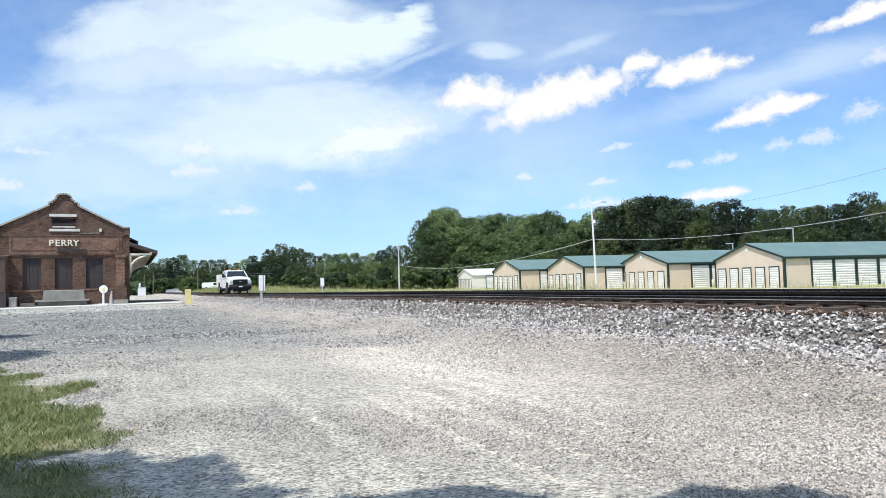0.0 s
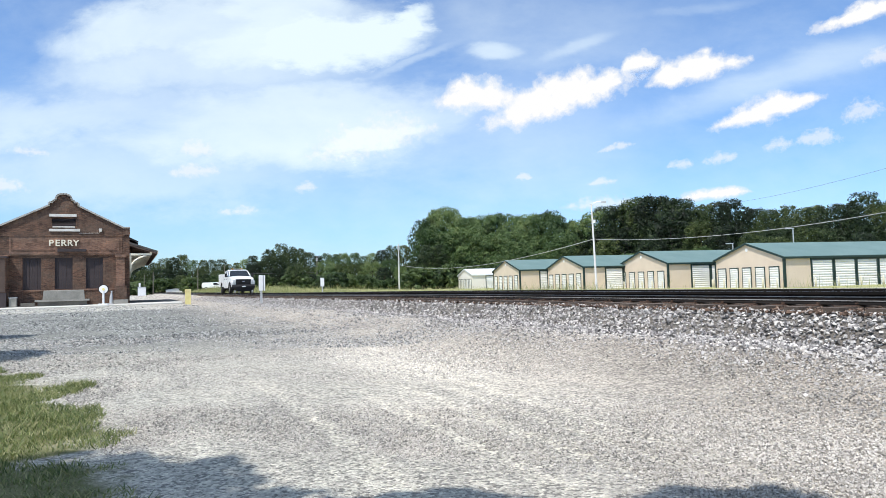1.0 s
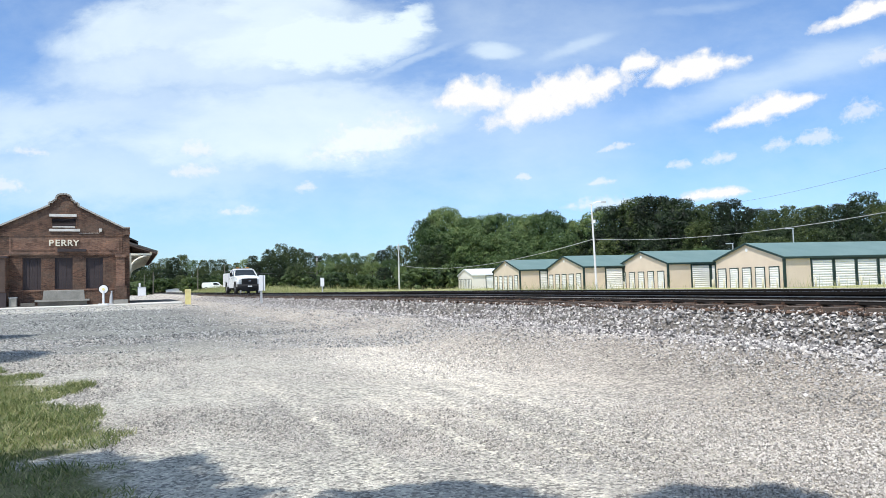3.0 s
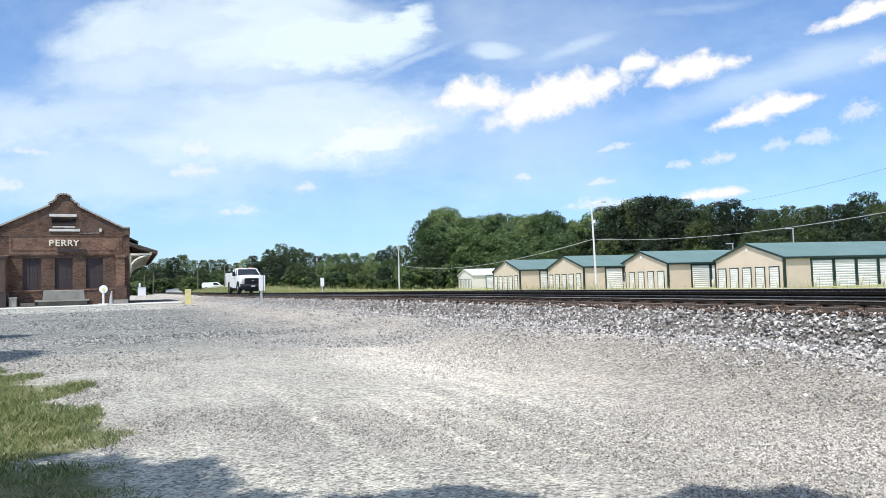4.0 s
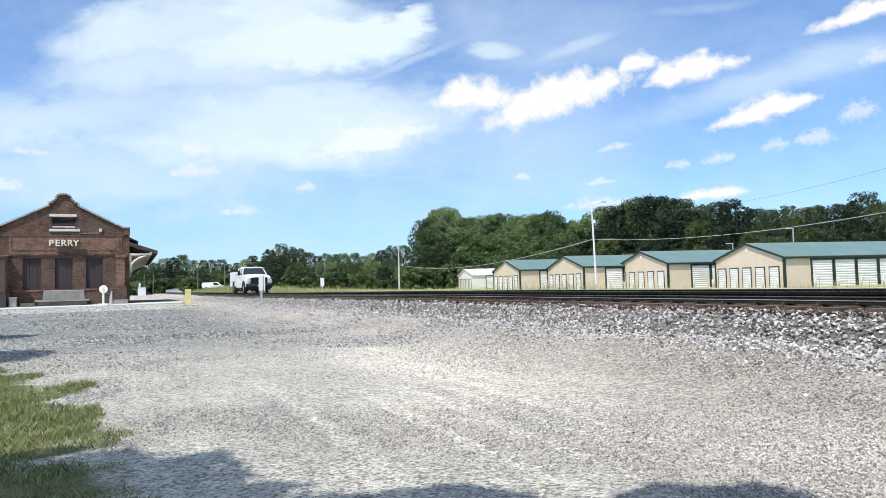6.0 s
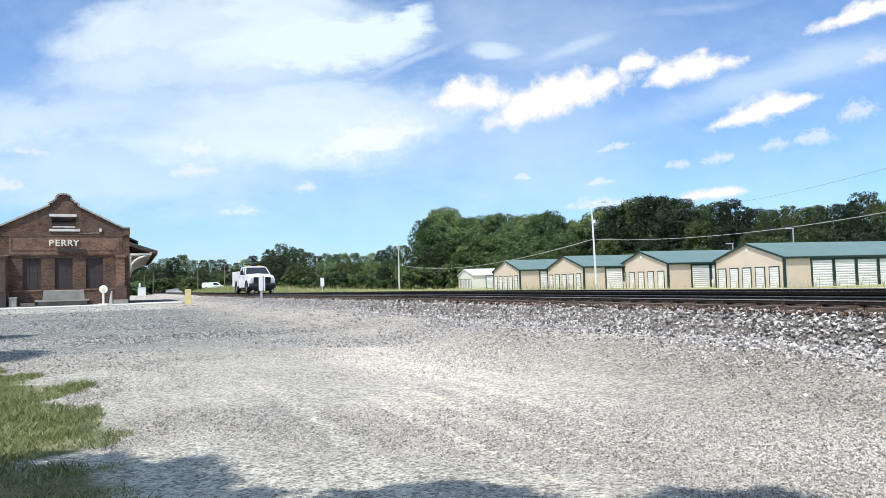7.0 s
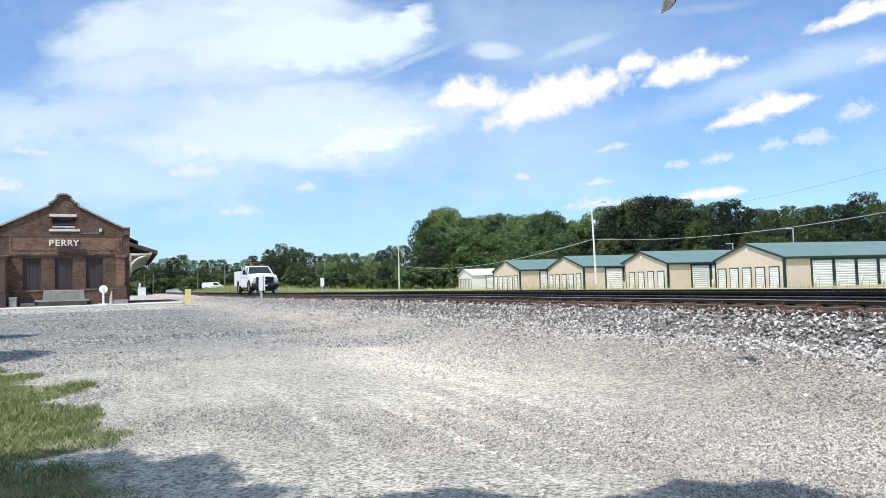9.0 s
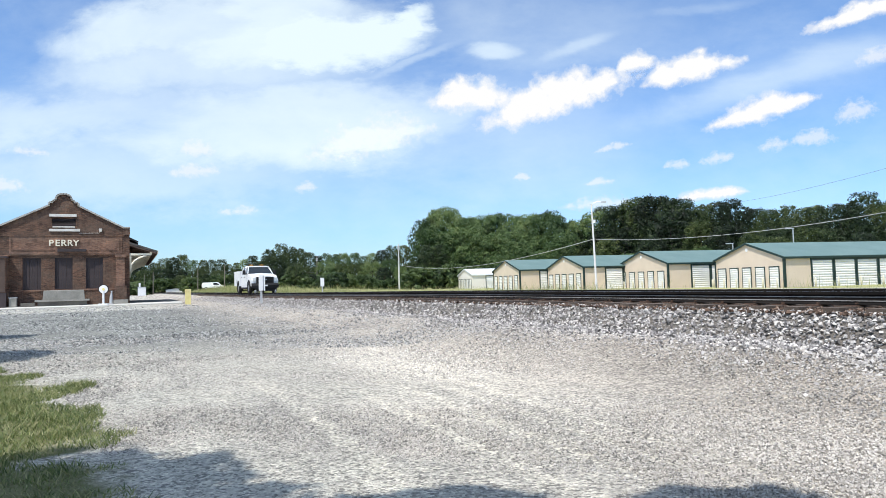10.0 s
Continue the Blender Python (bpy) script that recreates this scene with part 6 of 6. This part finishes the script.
# ---- grass ----
def blades(name, xyz, height, lean, width, seed, material, label, category):
    """Bent blades, three to a tuft, in one mesh."""
    rng = np.random.default_rng(seed)
    n = len(xyz)
    a = rng.uniform(0, math.tau, n)
    side = np.stack([np.cos(a), np.sin(a), np.zeros(n)], 1) * width[:, None]
    b = rng.uniform(0, math.tau, n)
    over = np.stack([np.cos(b), np.sin(b), np.zeros(n)], 1) * (lean * height)[:, None]
    up = np.stack([np.zeros(n), np.zeros(n), height], 1)
    v = np.stack([xyz - side, xyz + side, xyz + up * 0.55 + over * 0.35 + side * 0.7, xyz + up * 0.55 + over * 0.35 - side * 0.7, xyz + up + over], 1)
    k = (np.arange(n) * 5)[:, None]
    quads, tris = k + np.array([0, 1, 2, 3]), k + np.array([3, 2, 4])
    me = bpy.data.meshes.new(name)
    me.from_pydata(v.reshape(-1, 3).tolist(), [], quads.tolist() + tris.tolist())
    me.materials.append(material)
    ob = new(name, me)
    ob.matrix_basis = TRACK
    return tagged(ob, label, category, kind="stuff")


def build_grass():
    rng = np.random.default_rng(8)
    n = 130000
    q, p = rng.uniform(-9, 0.6, n * 3), rng.uniform(2.6, 15.2, n * 3)
    a = radians(TRACK_TURN)
    x, y = q * math.cos(a) - p * math.sin(a), q * math.sin(a) + p * math.cos(a)
    seen = (x > -0.70 * y - 0.3) & (y > 3.3)
    q, p = q[seen], p[seen]
    n = len(q)
    clump = np.array([noise.noise((q[i] * 1.4, p[i] * 1.4, 5.0)) + 0.5 * noise.noise((q[i] * 4, p[i] * 4, 1.0)) for i in range(n)])
    r2 = ((q + 5.08) / 5.2) ** 2 + ((p - 4) / 11.2) ** 2 - 0.16 * clump + 0.26 * np.exp(-((q + 0.3) / 0.5) ** 2 - ((p - 8.5) / 0.5) ** 2) + 0.34 * np.exp(-((q + 0.25) / 0.6) ** 2 - ((p - 5.45) / 0.22) ** 2)
    keep = (r2 < 0.98) & (rng.uniform(-1.1, 0.45, n) < clump + 1.6 * (0.98 - r2))
    q, p, c = q[keep], p[keep], clump[keep]
    xyz = np.stack([q, p, lie(q, p) - 0.01], 1)
    m = len(q)
    blades("grass", xyz, rng.uniform(0.025, 0.075, m) * (1 + 0.5 * np.clip(c, -0.5, 1)), rng.uniform(0.3, 1.3, m), rng.uniform(0.0025, 0.006, m), 9, GRASS, "short rough mown grass patch beside the gravel", "grass")
    # weeds beyond the track
    n = 52000
    q, p = 12.2 + rng.gamma(1.5, 3.4, n), np.concatenate([rng.uniform(-6, 66, n // 3), rng.uniform(66, 165, n - n // 3)])
    clump = np.array([noise.noise((q[i] * 0.16, p[i] * 0.10, 9.0)) for i in range(n)])
    keep = (rng.uniform(-0.30, 0.5, n) < clump) & ((p > 66) | (rng.uniform(0, 1, n) < 0.30 + 0.5 * (p < 12) + 0.4 * (p > 38)))
    q, p, c = q[keep], p[keep], clump[keep]
    xyz = np.stack([q, p, lie(q, p) - 0.02], 1)
    m = len(q)
    blades("weeds", xyz, rng.uniform(0.30, 0.75, m) * (1 + 0.25 * smooth01(50, 70, p) * smooth01(17, 21, q)) * (1 + 0.9 * np.clip(c, -0.4, 1)), rng.uniform(0.1, 0.5, m), rng.uniform(0.007, 0.018, m) * (1 + 1.4 * smooth01(60, 110, p)), 12, WEED, "tall yellow-green weeds and grass beyond the track", "weeds")
    # stands of tall weeds along the far side of the track
    stands = [(8.1, 1.0, 900, 0.70), (9.6, 0.5, 300, 0.55), (10.9, 0.45, 260, 1.0), (19.6, 1.0, 1000, 0.80), (22.2, 0.7, 800, 0.95), (25.6, 1.4, 1000, 0.8), (29.5, 1.5, 420, 0.9), (33.5, 2.0, 520, 0.95), (39.0, 3.0, 700, 1.0), (46.0, 3.5, 800, 1.0)]
    q = np.concatenate([rng.normal(14.2 + 0.04 * at, 0.55, n) for at, spread, n, tall in stands])
    p = np.concatenate([rng.normal(at, spread, n) for at, spread, n, tall in stands])
    tall = np.concatenate([tall * rng.beta(3, 2.2, n) for at, spread, n, tall in stands])
    blades("tall_weeds", np.stack([q, p, lie(q, p) - 0.02], 1), tall, rng.uniform(0.05, 0.5, len(q)), rng.uniform(0.004, 0.010, len(q)), 14, WEED, "stands of tall green and straw-coloured weeds beside the track", "weeds")


build_grass()
# ---- signs, posts, poles and wires ----
def build_posts():
    # round disc sign before the depot
    s = empty("disc_sign", pose(-24.05, 48.6, 0.27, 0, 0, 12), "white round disc sign on a short white post", "sign")
    bm = bmesh.new()
    bm_tube(bm, [(0, 0, 0.1), (0, 0, 1.0)], 0.07, 10)
    part("post", bm, SIGN_WHITE, s)
    bm = bmesh.new()
    bm_box(bm, -0.30, 0.30, -0.2, 0.2, -0.02, 0.11)
    bevel(bm, 0.03)
    part("base", bm, SIGN_WHITE, s)
    bm = bmesh.new()
    bm_tube(bm, [(0, 0.005, 1.12), (0, 0.045, 1.12)], 0.34, 24)
    part("rim", bm, BLACK, s, "black rim of the disc")
    bm = bmesh.new()
    bm_tube(bm, [(0, -0.02, 1.12), (0, 0.004, 1.12)], 0.29, 24)
    disc = part("disc", bm, SIGN_WHITE, s)
    bm = bmesh.new()
    bm_tube(bm, [(0, -0.045, 1.12), (0, -0.021, 1.12)], 0.10, 14)
    part("hub", bm, YELLOW, disc)
    # yellow marker
    m = empty("marker_post", pose(-18.75, 50.4, 0.12, 0, 0, 20), "short faded yellow flat marker post beside the track", "marker post")
    bm = bmesh.new()
    bm_box(bm, -0.20, 0.20, -0.05, 0.05, 0, 0.95)
    bevel(bm, 0.02)
    part("post", bm, YELLOW, m)
    bm = bmesh.new()
    bm_box(bm, -0.22, 0.22, -0.07, 0.07, 0.951, 1.12)
    bevel(bm, 0.03)
    part("cap", bm, YELLOW, m)
    # white folded trackside sign
    w = empty("trackside_sign", pose(-10.38, 39.2, 0.30, 0, 0, 10), "tall white folded trackside marker on a grey post", "sign")
    bm = bmesh.new()
    bm_box(bm, -0.16, 0.06, -0.03, 0.0, 0.72, 1.61)
    bevel(bm, 0.008)
    part("panel", bm, SIGN_WHITE, w)
    bm = bmesh.new()
    bm_box(bm, 0.12, 0.19, -0.02, 0.02, 0.70, 1.60)
    part("side_panel", bm, SIGN_WHITE, w)
    bm = bmesh.new()
    bm_box(bm, 0.0601, 0.119, 0.0, 0.02, 0.74, 1.58)
    part("web", bm, SIGN_GREY, w, "dark grey web between the panels")
    bm = bmesh.new()
    bm_box(bm, -0.09, 0.03, 0.001, 0.05, -0.1, 1.5)
    part("post", bm, GALV, w)
    # small far sign
    w = empty("milepost", pose(-7.95, 45.0, 0.45, 0, 0, 12), "small white milepost plate beyond the track", "sign")
    cuboid("plate", (-0.12, 0.12, -0.02, 0.0, 0.72, 1.28), SIGN_WHITE, w, w=0.006)
    cuboid("post", (-0.04, 0.04, 0.001, 0.05, -0.1, 1.2), GALV, w)


build_posts()


def sag(a, b, drop, n=24):
    a, b = Vector(a), Vector(b)
    return [a.lerp(b, i / n) - Vector((0, 0, drop * 4 * (i / n) * (1 - i / n))) for i in range(n + 1)]


def build_poles():
    base = (15.95, 72.0, ground_at(15.95, 72.0) - 0.1)
    top = (15.72, 72.0, 9.1)
    p = empty("street_lamp_pole", Matrix.Identity(4), "tall pale lamp pole with a short bracket arm", "lamp pole")
    bm = bmesh.new()
    bm_tube(bm, [base, (15.84, 72, 4.5), top], [0.12, 0.10, 0.075], 10)
    part("pole", bm, POLE_PALE, p)
    bm = bmesh.new()
    bm_tube(bm, [(15.72, 72, 8.75), (15.95, 72, 9.15), (16.3, 71.95, 9.28), (16.75, 71.9, 9.28)], 0.04, 6)
    part("arm", bm, GALV, p)
    bm = bmesh.new()
    bm_box(bm, 16.7, 17.25, 71.8, 72.0, 9.18, 9.32)
    bevel(bm, 0.05)
    part("lamp_head", bm, GALV, p, "grey lamp head")
    bm = bmesh.new()
    bm_tube(bm, [(15.95, 71.9, 7.05), (15.95, 71.9, 7.4)], 0.12, 8)
    part("transformer", bm, SIGN_WHITE, p)
    # wooden poles along the far edge
    for x, y, h, r in ((-9.75, 150, 10.0, 0.14), (-35.0, 190, 9.2, 0.16), (-72.7, 172, 5.5, 0.09), (-75.2, 172.6, 5.2, 0.07), (-60.8, 170, 6.1, 0.09), (-54.2, 170.0, 5.9, 0.09), (52.8, 160.1, 18.1, 0.16), (30.75, 40.0, 8.6, 0.14), (34.5, 38.0, 6.5, 0.14)):
        z = ground_at(x, y)
        q = empty("utility_pole", pose(x, y, z), "weathered wooden utility pole before the trees", "utility pole")
        bm = bmesh.new()
        bm_tube(bm, [(0, 0, -0.2), (0.05, 0, h)], [r * 1.2, r * 0.8], 8)
        part("pole", bm, POLE_PALE if y == 150 else POLE_WOOD, q)
        if h > 9:
            bm = bmesh.new()
            bm_tube(bm, [(0.05, -0.25, h - 1.3), (0.05, -0.25, h - 0.4)], 0.24, 8)
            part("transformer", bm, GALV, q)
    # yard lamps behind the sheds
    for x, y, z0, z1 in ((43.4, 85.0, -0.2, 6.75), (40.5, 96.0, -0.2, 5.6)):
        q = empty("yard_lamp", pose(x, y, z0), "slim grey yard lamp behind the sheds", "yard lamp")
        bm = bmesh.new()
        bm_tube(bm, [(0, 0, 0), (0, 0, z1 - z0)], [0.09, 0.07], 8)
        part("pole", bm, GALV, q)
        bm = bmesh.new()
        bm_box(bm, -0.95, 0.08, -0.1, 0.1, z1 - z0 - 0.02, z1 - z0 + 0.10)
        bevel(bm, 0.03)
        part("lamp_head", bm, GALV, q)
    for a, b, drop, r, mat_, label in (((-9.75, 150, 5.5), (15.75, 72, 5.36), 1.75, 0.035, CABLE_PALE, "slack pale overhead cable between poles"),
                                       ((15.85, 72, 5.36), (34.5, 38.0, 6.2), 1.15, 0.024, CABLE_PALE, "pale overhead cable rising to the street"),
                                       ((52.8, 160.0, 18.2), (30.75, 40.0, 8.35), 1.6, 0.012, CABLE, "thin dark overhead wire against the sky"),
                                       ((-54.2, 170, 5.6), (-35, 190, 5.2), 0.5, 0.04, CABLE, "dark overhead cable before the trees")):
        bm = bmesh.new()
        bm_tube(bm, sag(a, b, drop), r, 6)
        tagged(part("overhead_cable", bm, mat_), label, "cable")


build_poles()


def build_far_things():
    # parked van beyond the track
    x, y = -56.3, 168.0
    z = ground_at(x, y)
    v = empty("parked_van", pose(x, y, z, 0, 0, 8), "white van parked on the grass beneath the trees", "van")
    bm = bmesh.new()
    bm_prism(bm, [(-2.5, 0.45), (2.35, 0.45), (2.45, 0.85), (1.75, 1.05), (1.1, 1.72), (0.9, 1.80), (-2.4, 1.72), (-2.55, 1.2)], -0.95, 0.95)
    bevel(bm, 0.06, 2)
    body = part("body", bm, PAINT, v)
    bm = bmesh.new()
    for s in (-1, 1):
        bm_prism(bm, [(0.2, 1.12), (1.55, 1.12), (1.0, 1.62), (0.2, 1.64)], s * 0.955, s * 0.965)
    part("side_window", bm, GLASS, body)
    for xx in (-1.6, 1.55):
        for s in (-1, 1):
            bm = bmesh.new()
            bm_tube(bm, [(0, -0.11, 0), (0, 0.11, 0)], 0.34, 18)
            w = part("wheel", bm, RUBBER, v, m=pose(xx, s * 0.86, 0.34))
            bm = bmesh.new()
            bm_tube(bm, [(0, -0.118, 0), (0, 0.118, 0)], 0.2, 12)
            part("rim", bm, ALLOY, w)
    # signal cabinet and low white sheds at the far end
    x, y = -74.6, 170.0
    z = ground_at(x, y)
    c = empty("signal_cabinet", pose(x, y, z, 0, 0, 20), "white trackside signal cabinet with a mast", "signal cabinet")
    cuboid("body", (-0.9, 0.9, -0.7, 0.7, 0, 2.1), SIGN_WHITE, c, w=0.04)
    cuboid("roof", (-1.0, 1.0, -0.8, 0.8, 2.101, 2.22), GALV, c, w=0.02)
    cuboid("door", (-0.4, 0.4, -0.73, -0.701, 0.15, 1.95), SIGN_WHITE, c)
    bm = bmesh.new()
    bm_tube(bm, [(-0.5, 0, 2.2), (-0.5, 0, 3.2)], 0.22, 8)
    part("vent", bm, SIGN_WHITE, c)
    for x, y, l, h in ((-68.5, 176.0, 4.6, 1.1), (-63.8, 179.0, 2.4, 1.5)):
        b = empty("low_shed", pose(x, y, ground_at(x, y), 0, 0, 10), "low white shed in the grass before the trees", "shed")
        cuboid("wall", (-l / 2, l / 2, -1, 1, 0, h), SIGN_WHITE, b, w=0.03)
        bm = bmesh.new()
        bm_prism(bm, [(-l / 2 - 0.1, h + 0.002), (l / 2 + 0.1, h + 0.002), (l / 2 + 0.1, h + 0.07), (0, h + 0.35), (-l / 2 - 0.1, h + 0.07)], -1.1, 1.1)
        part("roof", bm, GALV, b)


build_far_things()


# ---- birds ----
def build_bird(size=1.0, feathers=None):
    """A bird, looking to +y."""
    b = empty("bird", Matrix.Identity(4), "small dark bird flying across the sky" if feathers else "dark flying bird with grey and white wings", "bird")
    bm = bmesh.new()
    prof = [(-0.19, 0.012, 0.0), (-0.13, 0.028, 0.0), (-0.06, 0.046, 0.0), (0.02, 0.052, 0.0), (0.08, 0.040, 0.006), (0.11, 0.026, 0.014), (0.135, 0.028, 0.018), (0.16, 0.022, 0.018), (0.178, 0.008, 0.014), (0.20, 0.002, 0.010)]
    loft(bm, [[(r * math.cos(k * math.tau / 10), y, z + r * 0.9 * math.sin(k * math.tau / 10)) for k in range(10)] for y, r, z in prof])
    part("body", bm, FEATHER_DARK, b, smooth=True)
    bm = bmesh.new()
    loft(bm, [[(-0.02, -0.15, 0.004), (0.02, -0.15, 0.004), (0.02, -0.15, -0.004), (-0.02, -0.15, -0.004)], [(-0.06, -0.29, 0.003), (0.06, -0.29, 0.003), (0.06, -0.29, -0.003), (-0.06, -0.29, -0.003)]])
    part("tail", bm, FEATHER_DARK, b)
    wings, done = [], set()
    for s in (-1, 1):
        bm = bmesh.new()
        outline = [(0.0, 0.07), (0.14, 0.10), (0.25, 0.06), (0.35, -0.06), (0.26, -0.07), (0.14, -0.09), (0.0, -0.07)]
        lo = [bm.verts.new((s * x, y, -0.004 + 0.02 * math.sin(x * 8))) for x, y in outline]
        hi = [bm.verts.new((s * x, y, 0.006 + 0.02 * math.sin(x * 8))) for x, y in outline]
        bm.faces.new(lo)
        bm.faces.new(list(reversed(hi)))
        for i in range(7):
            bm.faces.new((lo[i], hi[i], hi[(i + 1) % 7], lo[(i + 1) % 7]))
        w = part("wing", bm, feathers or FEATHER_GREY, b, "dark wing" if feathers else "grey and white wing")
        bm = bmesh.new()
        bm_tube(bm, [(s * 0.02, 0.07, 0.004), (s * 0.14, 0.10, 0.02), (s * 0.25, 0.06, 0.02), (s * 0.34, -0.05, 0.01)], [0.016, 0.013, 0.009, 0.003], 6)
        part("leading_edge", bm, FEATHER_DARK, w)
        w.matrix_basis = pose(s * 0.03, 0.03, 0.02)
        wings.append((w, s))
    for o in b.children_recursive:
        if o.data.name not in done:
            done.add(o.data.name)
            o.data.transform(Matrix.Scale(size, 4))
    for w, s in wings:
        w.matrix_basis = pose(s * 0.03 * size, 0.03 * size, 0.02 * size)
    return b, wings


bird, bird_wings = build_bird(0.18, FEATHER_DARK)
second_bird, second_wings = build_bird(0.6)
# ---- what moves ----
def motions():
    for ob, m, drift in cloud_things:
        walk(ob, [(0.0, m), (10.0, Matrix.Translation((drift, 0, 0)) @ m)])
    # the shade trees sway a little in the wind
    for k, t in enumerate(shade_trees):
        at = t.matrix_basis.copy()
        walk(t, [(0.5 * i, at @ pose(0, 0, 0, 0.55 * math.sin(0.9 * i + k), 0.65 * math.sin(0.7 * i + 2.1 * k), 0)) for i in range(21)])
    # the truck rolls up the track and stops
    along = [(0.0, 59.88), (0.5, 59.06), (1.0, 58.30), (1.5, 57.57), (2.0, 56.82), (2.5, 56.06), (4.0, 53.88), (4.5, 53.22), (5.0, 52.57), (5.5, 51.88), (7.0, 49.95), (7.5, 49.42), (8.0, 49.07), (8.5, 48.90), (10.0, 48.90)]
    mid = RAIL_NEAR + GAUGE / 2
    walk(truck, [(t, TRACK @ pose(mid + 0.09, p, float(rail_z(p)) - 0.04, 0, 0, 1.5)) for t, p in along])
    times = [i * 0.25 for i in range(41)]
    gone = np.interp(times, [t for t, _ in along], [59.88 - p for _, p in along])
    for w in truck_wheels:
        at = w.matrix_basis.translation.copy()
        walk(w, [(t, pose(*at, math.degrees(g / 0.41))) for t, g in zip(times, gone)])
    # one bird crosses the sky, another dips past close by
    path = [(0.0, -60.0, 0.6), (3.5, -18.0, 1.9), (4.5, -5.3, 2.73), (4.9, -0.55, 3.77), (5.3, 5.8, 4.12), (5.5, 9.0, 4.31), (5.7, 12.2, 4.26), (6.3, 20.5, 4.1), (10.0, 70.0, 8.0)]
    walk(bird, [(t, pose(x, 20.0, z, 0, 0, -90)) for t, x, z in path])
    path = [(0.0, -70.0, 9.0), (8.6, -1.2, 4.6), (8.9, 1.2, 4.10), (9.0, 2.10, 3.67), (9.1, 2.95, 4.10), (9.4, 5.4, 4.8), (10.0, 10.5, 6.0)]
    walk(second_bird, [(t, pose(x, 6.0, z, 0, 0, -80)) for t, x, z in path])
    beat = [(i * 0.05, 38 * math.sin(i * 0.05 * 10 * math.pi + 0.5 * math.pi)) for i in range(201)]
    for w, s in bird_wings + second_wings:
        at = w.matrix_basis.translation.copy()
        walk(w, [(t, pose(*at, 0, s * a, 0)) for t, a in beat])


motions()
